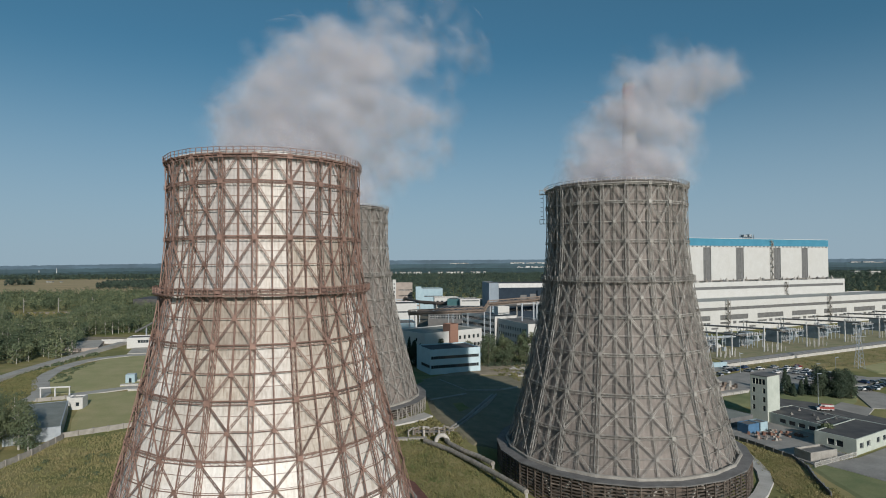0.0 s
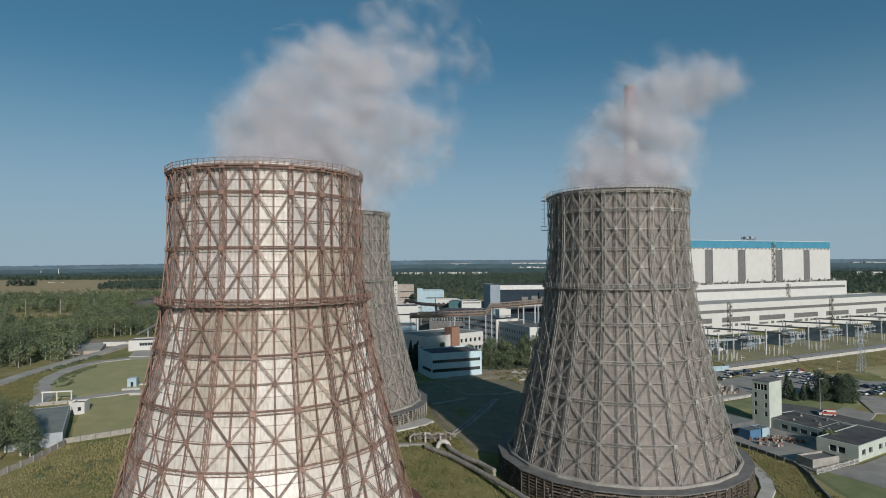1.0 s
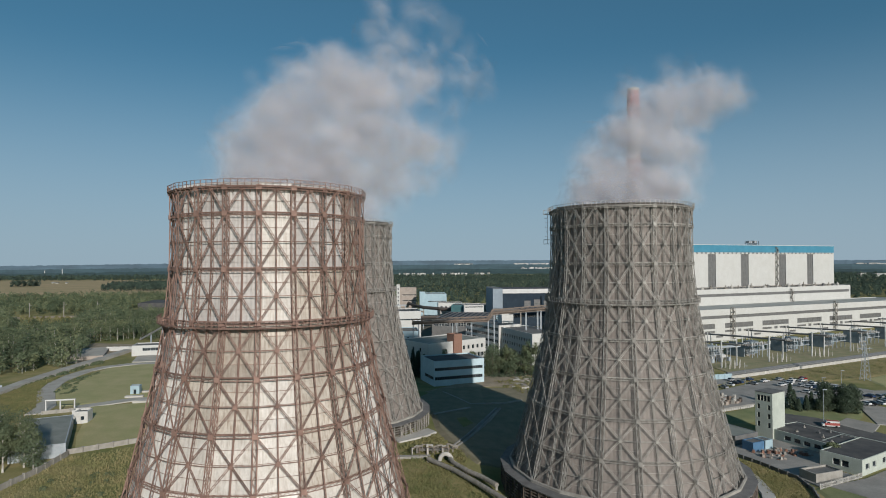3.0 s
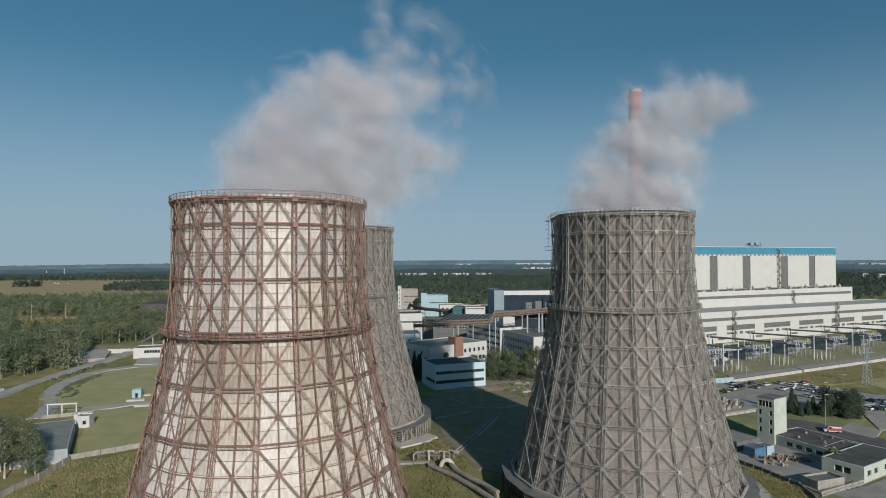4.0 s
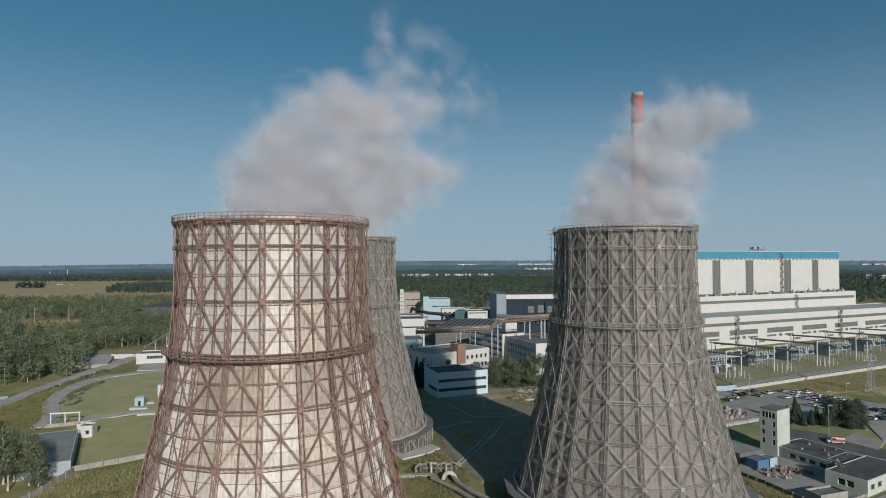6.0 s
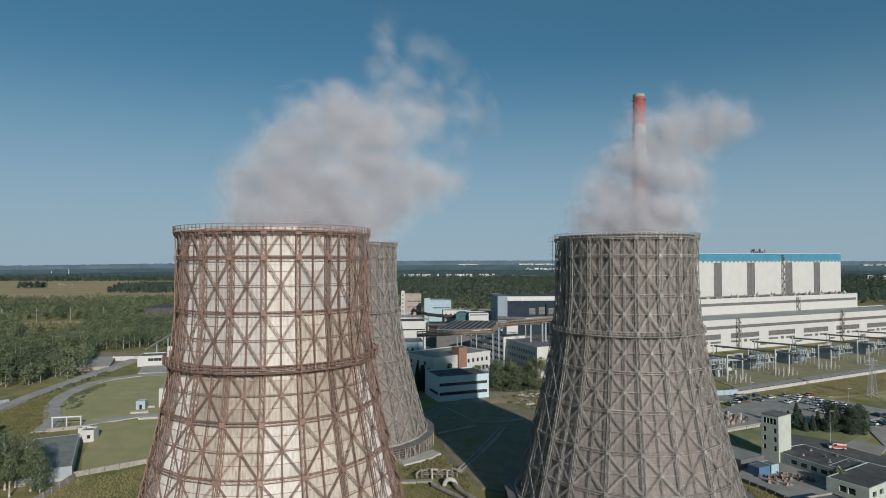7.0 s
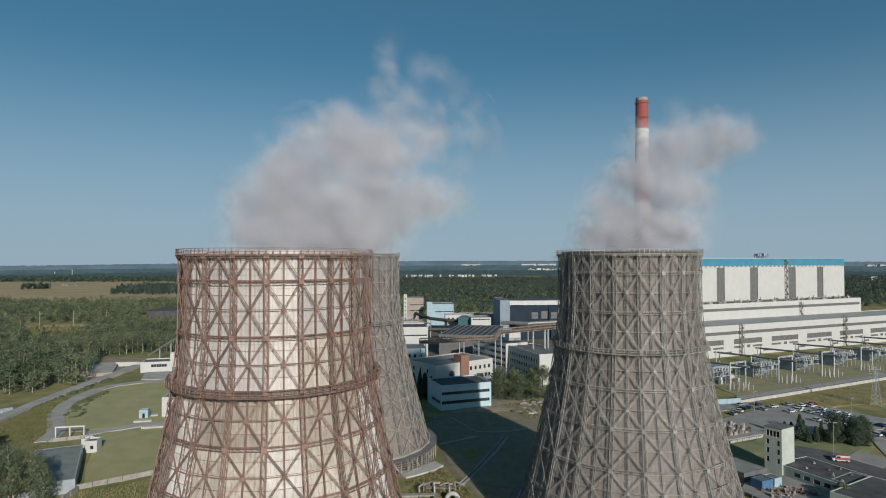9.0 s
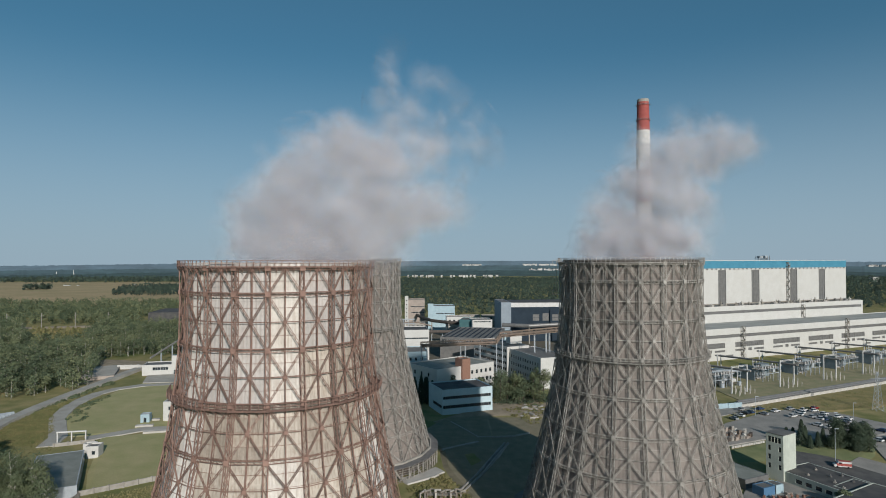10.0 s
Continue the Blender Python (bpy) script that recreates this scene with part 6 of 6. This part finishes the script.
sheet("dry_grass", [(112, 281), (140, 290), (190, 316), (262, 352), (300, 366), (240, 312), (196, 290), (176, 284), (158, 288), (140, 281), (124, 276)], OCHRE, "dry ochre grass along the boundary wall", "grass", 0.3)
sheet("lawn", [(262, 350), (330, 380), (330, 300), (230, 262), (196, 272), (200, 288), (240, 311)], LAWN, "wide green meadow", "lawn", 0.28)
g = Geo().tube([(136, 292.5, 1.5), (246, 350.5, 1.5), (330, 394.5, 1.5)], 0.7, 8).tube([(136, 295, 1.6), (246, 353.2, 1.6), (330, 397.2, 1.6)], 0.7, 8)
solo("trunk_pipe", g.mesh("trunk_pipe", WALL_GREY), "long dark pipe behind the boundary wall", "pipe")


def make_car(colour, name):
    paint = mat("car_paint_" + name, colour, tuple(v * 0.9 for v in colour), 1.0, 0.25, spec=0.6)
    root = thing("car", name + " car parked on grey asphalt", "car", group="parked cars")
    g = Geo()
    prof = [(-2.1, 0.35), (2.1, 0.35), (2.15, 0.7), (1.3, 0.9), (-2.0, 0.95), (-2.15, 0.7)]
    n = len(prof)
    g.add([(x, s * 0.88, z) for s in (-1, 1) for x, z in prof], [tuple(range(n)), tuple(range(2 * n - 1, n - 1, -1))] + [(i, i + n, (i + 1) % n + n, (i + 1) % n) for i in range(n)])
    part("body", g.mesh("body", paint), root)
    cab = [(-1.9, 0.93), (1.0, 0.9), (0.3, 1.42), (-1.3, 1.45)]
    g = Geo().add([(x, s * (0.82 if z < 1 else 0.66), z) for s in (-1, 1) for x, z in cab], [(0, 1, 2, 3), (7, 6, 5, 4)] + [(i, i + 4, (i + 1) % 4 + 4, (i + 1) % 4) for i in range(4)])
    part("cabin", g.mesh("cabin", GLASS), root, label="dark glass cabin")
    part("roof", Geo().box(-1.3, 0.3, -0.66, 0.66, 1.42, 1.48).mesh("roof", paint), root)
    for x in (-1.35, 1.35):
        for s in (-0.8, 0.8):
            part("wheel", Geo().tube([(x, s - 0.1, 0.32), (x, s + 0.1, 0.32)], 0.32, 12).mesh("wheel", TYRE), root)
    return root


CARS = [make_car(c, n) for c, n in (((0.75, 0.75, 0.74), "white"), ((0.35, 0.36, 0.37), "silver"), ((0.03, 0.03, 0.035), "black"), ((0.30, 0.02, 0.02), "red"), ((0.04, 0.07, 0.16), "dark blue"))]
spots = [(134, 279, 120), (139, 276, 118), (133, 284, 30), (156, 285, 24), (154, 275, 122), (158, 271, 30), (161, 283, 26), (165, 282, 24), (159, 268, 118), (163, 273, 122), (166, 276, 28), (169, 271, 30),
         (171, 267, 24), (160, 262, 120), (162, 258, 26), (155, 254, 30), (158, 251, 24), (152, 258, 118), (165, 262, 122), (150, 272, 26), (147, 281, 24), (168, 264, 120), (172, 259, 26), (157, 279, 122), (162, 267, 24)]
for c in range(11):
    spots.append((163 + 2.9 * c, 236.5 + 1.3 * c + rng_t.uniform(-1.5, 1.5), 112 + rng_t.uniform(-6, 6)))
    if c % 3:
        spots.append((170 + 3.1 * c, 248 + 0.9 * c + rng_t.uniform(-2, 2), 112 + rng_t.uniform(-8, 8)))
for i, (x, y, a) in enumerate(spots):
    k = rng_t.choice((0, 0, 0, 1, 1, 2, 4, 0, 1))
    m = pose(x, y, ground_z(x, y) + 0.33, 0, 0, a)
    copy_thing(CARS[k], m)
CARS[0].matrix_basis, CARS[1].matrix_basis = pose(127, 273, 0.33, 0, 0, 120), pose(122, 268, 0.33, 0, 0, 110)
CARS[2].matrix_basis, CARS[3].matrix_basis = pose(131, 277, 0.33, 0, 0, 122), pose(168, 286.5, 0.33, 0, 0, 24)
CARS[4].matrix_basis = pose(142, 285, 0.33, 0, 0, 30)
van = thing("van", "red and white van on the road", "van", pose(133.6, 212.2, ground_z(133.6, 212.2) + 0.36, 0, 0, 165))
prof = [(-2.6, 0.4), (2.6, 0.4), (2.7, 1.1), (1.9, 1.3), (1.3, 2.2), (-2.6, 2.2)]
g = Geo().add([(x, s * 0.95, z) for s in (-1, 1) for x, z in prof], [tuple(range(6)), tuple(range(11, 5, -1))] + [(i, i + 6, (i + 1) % 6 + 6, (i + 1) % 6) for i in range(6)])
part("body", g.mesh("body", WHITE_STEEL), van)
part("stripe", Geo().box(-2.63, 1.9, -0.97, 0.97, 0.75, 1.6).box(-2.5, 1.1, -0.85, 0.85, 2.2, 2.24).mesh("stripe", CHIM_RED), van, label="red stripe and roof panel")
part("side_window", Geo().box(0.3, 1.3, -0.97, 0.97, 1.4, 1.95).mesh("side_window", GLASS), van)
for x in (-1.6, 1.7):
    for s in (-0.85, 0.85):
        part("wheel", Geo().tube([(x, s - 0.12, 0.36), (x, s + 0.12, 0.36)], 0.36, 12).mesh("wheel", TYRE), van)
pyl = thing("lattice_pylon", "thin grey lattice pylon in the meadow", "pylon", pose(196.3, 285.2, ground_z(196.3, 285.2)))
for a in range(4):
    sx, sy = (1, 1, -1, -1)[a], (1, -1, -1, 1)[a]
    part("leg", Geo().bar((1.6 * sx, 1.6 * sy, -0.3), (0.3 * sx, 0.3 * sy, 18), 0.16).mesh("leg", PALE_STEEL), pyl)
g = Geo()
for k in range(9):
    r0, r1 = 1.6 - 0.145 * k, 1.6 - 0.145 * (k + 1)
    for a in range(4):
        p, q = [(1, 1), (1, -1), (-1, -1), (-1, 1)][a], [(1, -1), (-1, -1), (-1, 1), (1, 1)][a]
        g.bar((r0 * p[0], r0 * p[1], 2 * k), (r1 * q[0], r1 * q[1], 2 * k + 2), 0.09)
part("lacing", g.mesh("lacing", PALE_STEEL), pyl)
part("cross_arm", Geo().bar((-3.5, 0, 15), (3.5, 0, 15), 0.16).bar((-2.6, 0, 17), (2.6, 0, 17), 0.16).mesh("cross_arm", PALE_STEEL), pyl)


def portal(x, y, rz, w, h):
    root = thing("line_portal", "white steel line portal in the switchyard", "portal", pose(x, y, 0, 0, 0, rz), "line portals")
    for px in (0, w):
        part("post", Geo().bar((px, 0, -0.4), (px, 0, h), 0.55).mesh("post", WHITE_STEEL), root)
    g = Geo()
    for dz in (0, 0.6):
        g.bar((-0.3, 0, h - dz), (w + 0.3, 0, h - dz), 0.16)
    for i in range(8):
        g.bar((w * i / 8, 0, h - 0.6 * (i % 2)), (w * (i + 1) / 8, 0, h - 0.6 * ((i + 1) % 2)), 0.1)
    part("beam", g.mesh("beam", WHITE_STEEL), root)
    return root


def transformer(x, y, rz):
    root = thing("transformer", "big grey power transformer with cooling fins", "transformer", pose(x, y, 0, 0, 0, rz), "transformers")
    part("plinth", Geo().box(-4, 4, -2.5, 2.5, -0.3, 0.7).mesh("plinth", CONCRETE), root)
    part("tank", Geo().box(-3.2, 3.2, -1.6, 1.6, 0.7, 5.2).mesh("tank", PALE_STEEL), root)
    for k in range(7):
        part("fin", Geo().box(-3.3 + k * 0.95, -2.8 + k * 0.95, -2.6, -1.65, 1.2, 4.8).mesh("fin", PALE_STEEL), root)
    part("conservator", Geo().tube([(-3, 0.9, 6.6), (2.6, 0.9, 6.6)], 0.8, 12).mesh("conservator", WHITE_STEEL), root)
    for k in range(3):
        part("bushing", Geo().tube([(-1.8 + 1.8 * k, -0.4, 5.2), (-1.8 + 1.8 * k, -0.4, 6.2), (-1.8 + 1.8 * k, -0.4, 8.0)], [0.4, 0.28, 0.14], 8).mesh("bushing", BROWN_STEEL), root)
    return root


sheet("switchyard_gravel", [(142, 300), (140, 330), (150, 352), (178, 384), (330, 462), (345, 440), (330, 404), (246, 360)], YARD_GRASS, "gravel and thin grass of the switchyard", "gravel", 0.22)
SU, SV = Vector((math.cos(radians(28)), math.sin(radians(28)))), Vector((-math.sin(radians(28)), math.cos(radians(28))))
for k in range(-1, 6):
    o = Vector((184, 340)) + SU * (39.5 * k)
    portal(o.x - 5, o.y - 3, 28, 12.0, 14.5)
    b = o + SV * 22 + SU * 6
    transformer(b.x, b.y, 28)
    w0 = b - SU * 9
    solo("fire_wall", Geo().box(-0.3, 0.3, -5, 5, -0.4, 8.5).mesh("fire_wall", BLUE_GREY), "tall blue-grey fire wall beside a transformer", "wall", pose(w0.x, w0.y, 0, 0, 0, 28), group="fire walls")
    w1 = b + SU * 8 + SV * 3
    g = Geo().box(-3.6, 3.6, -2.4, 2.4, -0.3, 7.4).box(-3.8, 3.8, -2.6, 2.6, 7.4, 7.7)
    solo("switch_cabin", g.mesh("switch_cabin", BLUE_GREY), "blue-grey sheet-metal switch cabin", "cabin", pose(w1.x, w1.y, 0, 0, 0, 28), group="switch cabins")
    c = o + SV * 6 - SU * 4
    bus = thing("bus_duct", "grey overhead bus duct on white posts", "bus duct", pose(o.x, o.y, 0, 0, 0, 28), group="bus ducts")
    for j in range(2):
        part("duct", Geo().tube([(1.5 * j, -6, 12.4), (1.5 * j, 20, 11.6), (1.5 * j, 46, 10.5)], 0.45, 8).mesh("duct", LAGGING if j else WALL_GREY), bus)
    for py in (20, 44):
        for px in (-0.6, 2.4):
            part("post", Geo().bar((px, py, -0.3), (px, py, 11.6), 0.42).mesh("post", WHITE_STEEL), bus)
        part("cross_beam", Geo().bar((-1.2, py, 10.7), (3.0, py, 10.7), 0.35).mesh("cross_beam", WHITE_STEEL), bus)
    # transformer riser frames and low pipe racks behind the portals
    frame_ = thing("riser_frame", "grey steel frame carrying pipes and bus bars", "steel frame", pose(*(o + SV * 12 - SU * 3), 0, 0, 0, 28), group="riser frames")
    for px in (0, 4.5, 9, 13.5):
        for py in (0, 5):
            part("post", Geo().bar((px, py, -0.3), (px, py, 7.4 + 0.8 * (py > 0)), 0.3).mesh("post", PALE_STEEL), frame_)
    for py, z in ((0, 7.2), (5, 8.0), (0, 4.6)):
        part("beam", Geo().bar((-1, py, z), (15, py, z), 0.34).mesh("beam", PALE_STEEL), frame_)
    for j in range(4):
        part("pipe", Geo().tube([(-4, 1.1 * j + 0.6, 7.6), (16, 1.1 * j + 0.6, 7.6), (19, 1.1 * j + 3, 6.4)], 0.3, 8).mesh("pipe", LAGGING if j % 2 else WALL_GREY), frame_)
    for j in range(6):
        part("insulator", Geo().tube([(2.3 * j, 0, 7.4), (2.3 * j, 0, 8.3), (2.3 * j, 0, 9.4)], [0.22, 0.3, 0.12], 8).mesh("insulator", WHITE_STEEL), frame_)
    for j in range(14):
        q = o + SU * ((j % 7) * 2.0 - 6) + SV * (4.0 * (j // 7) - 5 + (j % 2))
        h = 2.6 + 1.1 * (j % 3)
        g = Geo().bar((0, 0, -0.3), (0, 0, h * 0.55), 0.2)
        g.tube([(0, 0, h * 0.55), (0, 0, h * 0.8), (0, 0, h)], [0.16, 0.22, 0.1], 8)
        solo("insulator_post", g.mesh("insulator_post", PALE_CONCRETE), "pale post insulator in the switchyard", "insulator", pose(q.x, q.y, 0), group="insulators")
    for j in range(9):
        q = b + SU * (2.6 * j - 14) + SV * (7.5 + 2.2 * (j % 3))
        g = Geo().box(-1, 1, -0.8, 0.8, -0.2, 2.2 + j % 3).tube([(0, 0, 2), (0, 0, 4.4 + j % 2)], 0.3, 8)
        solo("switch_gear", g.mesh("switch_gear", WHITE_STEEL if j % 2 else PALE_STEEL), "small pale switchgear cubicle with riser", "switchgear", pose(q.x, q.y, 0, 0, 0, 28), group="switchgear")
lying = thing("storage_tank", "white lying steel tank on saddles", "tank", pose(151, 346, 0, 0, 0, -25))
part("tank", Geo().tube([(-0.4, 0, 2.2), (0, 0, 2.2), (7, 0, 2.2), (7.4, 0, 2.2)], [0.6, 1.3, 1.3, 0.6], 14).mesh("tank", WHITE_STEEL), lying)
for x in (1.2, 5.6):
    part("saddle", Geo().box(x - 0.3, x + 0.3, -1.1, 1.1, -0.3, 1.4).mesh("saddle", CONCRETE), lying)
for k in range(14):
    q = Vector((146, 334)) + SU * (2.3 * (k % 7)) + SV * (11 * (k // 7) + 2 * (k % 3))
    g = Geo().box(-0.9, 0.9, -0.8, 0.8, -0.2, 2.4 + k % 3).bar((1.3, 0, -0.2), (1.3, 0, 6.5 + k % 4), 0.22).bar((-1.5, 0, 5.6), (1.5, 0, 5.6), 0.16)
    solo("switch_gear", g.mesh("switch_gear", WHITE_STEEL if k % 3 else PALE_STEEL), "pale switchgear cubicle with thin riser", "switchgear", pose(q.x, q.y, 0, 0, 0, 28), group="switchgear")
rack = thing("pipe_rack", "rack of grey pipes on thin posts", "pipe rack", pose(142, 342, 0, 0, 0, 10))
for k in range(4):
    part("pipe", Geo().tube([(0, 1.2 * k, 7), (26, 1.2 * k, 7.4)], 0.35, 8).mesh("pipe", PALE_STEEL), rack)
for k in range(5):
    part("post", Geo().bar((1 + 6 * k, 2, -0.3), (1 + 6 * k, 2, 7), 0.3).mesh("post", WHITE_STEEL), rack)
for k in range(5):
    o = Vector((142, 352)) + SU * (1.9 * k) - SU * 12
    solo("oil_tank", Geo().tube([(0, 0, -0.2), (0, 0, 6 + k % 3), (0, 0, 6.7 + k % 3)], [0.55, 0.55, 0.2], 12).mesh("oil_tank", PALE_STEEL), "upright grey oil tank", "tank", pose(o.x + 20, o.y + 6, 0), group="oil tanks")


def lamp_post(x, y, h):
    root = thing("street_lamp", "thin pale lamp post", "lamp post", pose(x, y, ground_z(x, y)), "lamp posts")
    part("pole", Geo().tube([(0, 0, -0.3), (0, 0, h)], [0.1, 0.06], 7).mesh("pole", PALE_STEEL), root)
    part("head", Geo().box(-0.2, 1.3, -0.14, 0.14, h - 0.1, h + 0.08).mesh("head", PALE_STEEL), root)


for x, y, h in ((134.5, 274, 9), (134.3, 217, 12), (152, 246, 9), (170, 262, 9)):
    lamp_post(x, y, h)
# piles of stored goods on the pale yard behind the slim tower
for i in range(34):
    x, y = 104.5 + 1.15 * (i % 12) + rng_t.uniform(-0.4, 0.4), 236 + 5.2 * (i // 12) + 0.55 * (i % 12) + rng_t.uniform(-0.8, 0.8)
    stack = thing("goods_stack", "stack of weathered crates and slabs in the storage yard", "stack", pose(x, y, ground_z(x, y) + 0.2, 0, 0, 24 + 9 * (i % 4)), group="stored stacks")
    for j in range(2 + i % 3):
        part("crate", Geo().box(-0.9 + 0.1 * j, 0.9 - 0.05 * j, -0.6, 0.6 - 0.06 * j, 0.45 * j, 0.45 * j + 0.4).mesh("crate", (BROWN_STEEL, CONCRETE, TAN_WALL, DARK_SHEET, PALE_CONCRETE)[i * 3 % 5]), stack)
for i in range(14):
    x, y = 104 + 1.1 * i, 229.5 + 0.45 * i
    solo("kerb_block", Geo().box(-0.48, 0.48, -0.2, 0.2, 0, 0.8).mesh("kerb_block", PALE_CONCRETE), "white concrete barrier block beside the lawn", "barrier", pose(x, y, ground_z(x, y) + 0.1, 0, 0, 22), group="barrier blocks")
# stacked bricks and junk in the yard
for i in range(70):
    x, y = (93.5 + 8 * rng_t.random(), 180 + 8 * rng_t.random()) if i < 30 else (101 + 10 * rng_t.random(), 183 + 7 * rng_t.random())
    g = Geo()
    for j in range(1 + i % 3):
        g.box(-0.42 + 0.1 * j, 0.42, -0.35, 0.35 - 0.05 * j, 0.4 * j, 0.4 * j + 0.38)
    solo("brick_pallet", g.mesh("brick_pallet", (BRICK, TAN_WALL, BRICK, CONCRETE)[i % 4]), "stack of bricks on a pallet in the yard", "brick stack", pose(x, y, ground_z(x, y), 0, 0, 40 * i), group="brick stacks")

# ---------------------------------------------------------------- far town
rng_f = random.Random(9)


def far_block(x, y, w, d, h, rz, label, group, base=0.0):
    root = thing("apartment_block", label, "building", pose(x, y, ground_z(x, y) + base, 0, 0, rz), group)
    part("wall", Geo().box(-w / 2, w / 2, -d / 2, d / 2, -8, h).mesh("wall", WHITE_WALL), root)
    part("roof", Geo().box(-w / 2 - 0.4, w / 2 + 0.4, -d / 2 - 0.4, d / 2 + 0.4, h, h + 1).mesh("roof", ROOF_FELT), root)
    for k in range(int(h / 6)):
        part("window_band", Geo().box(-w / 2 + 1, w / 2 - 1, -d / 2 - 0.15, -d / 2, 3 + 6 * k, 4.8 + 6 * k).mesh("window_band", GLASS), root)


for i in range(34):
    a = radians(rng_f.uniform(34.2, 40))
    r, base = ((4280, 17), (4270, 15), (4285, 18), (2260, 6))[i % 4]
    far_block(r * math.sin(a), r * math.cos(a), rng_f.uniform(20, 60) * r / 4000, 14, rng_f.uniform(12, 18) * r / 4000, rng_f.uniform(-10, 10), "white far apartment block among trees", "far apartment blocks", base)
for i in range(200):
    # hamlets: a long row before the first ridge, a dense village higher up to the east, two bright groups near the crest
    kind_ = rng_f.choice((0, 1, 1, 1, 2, 3))
    lo, hi, r, base = ((-4.5, 4.0, 2335, 10), (7.0, 12.5, 3270, 16), (0.8, 2.4, 4270, 34), (6.4, 9.5, 4280, 36))[kind_]
    a = radians(rng_f.uniform(lo, hi))
    r += rng_f.uniform(-70, 0) if kind_ == 1 else 0
    far_block(r * math.sin(a), r * math.cos(a), rng_f.choice((4, 5, 6, 8, 14)) * rng_f.uniform(0.7, 1.3) * (1 + 0.6 * (kind_ > 1)), 6, rng_f.uniform(2.2, 4.2) * (1 + 0.6 * (kind_ > 1)) * (1 - 0.4 * (kind_ == 0)), rng_f.uniform(-20, 20), "small pale far building among trees", "far buildings", base + (rng_f.uniform(-8, 6) if kind_ == 1 else 0))
for i in range(5):
    a = radians(rng_f.uniform(-34, -27))
    r = rng_f.uniform(1900, 2000)
    far_block(r * math.sin(a), r * math.cos(a), rng_f.uniform(4, 8), 6, rng_f.uniform(2.5, 4), rng_f.uniform(-20, 20), "small pale farm building beside the field", "far farm buildings")
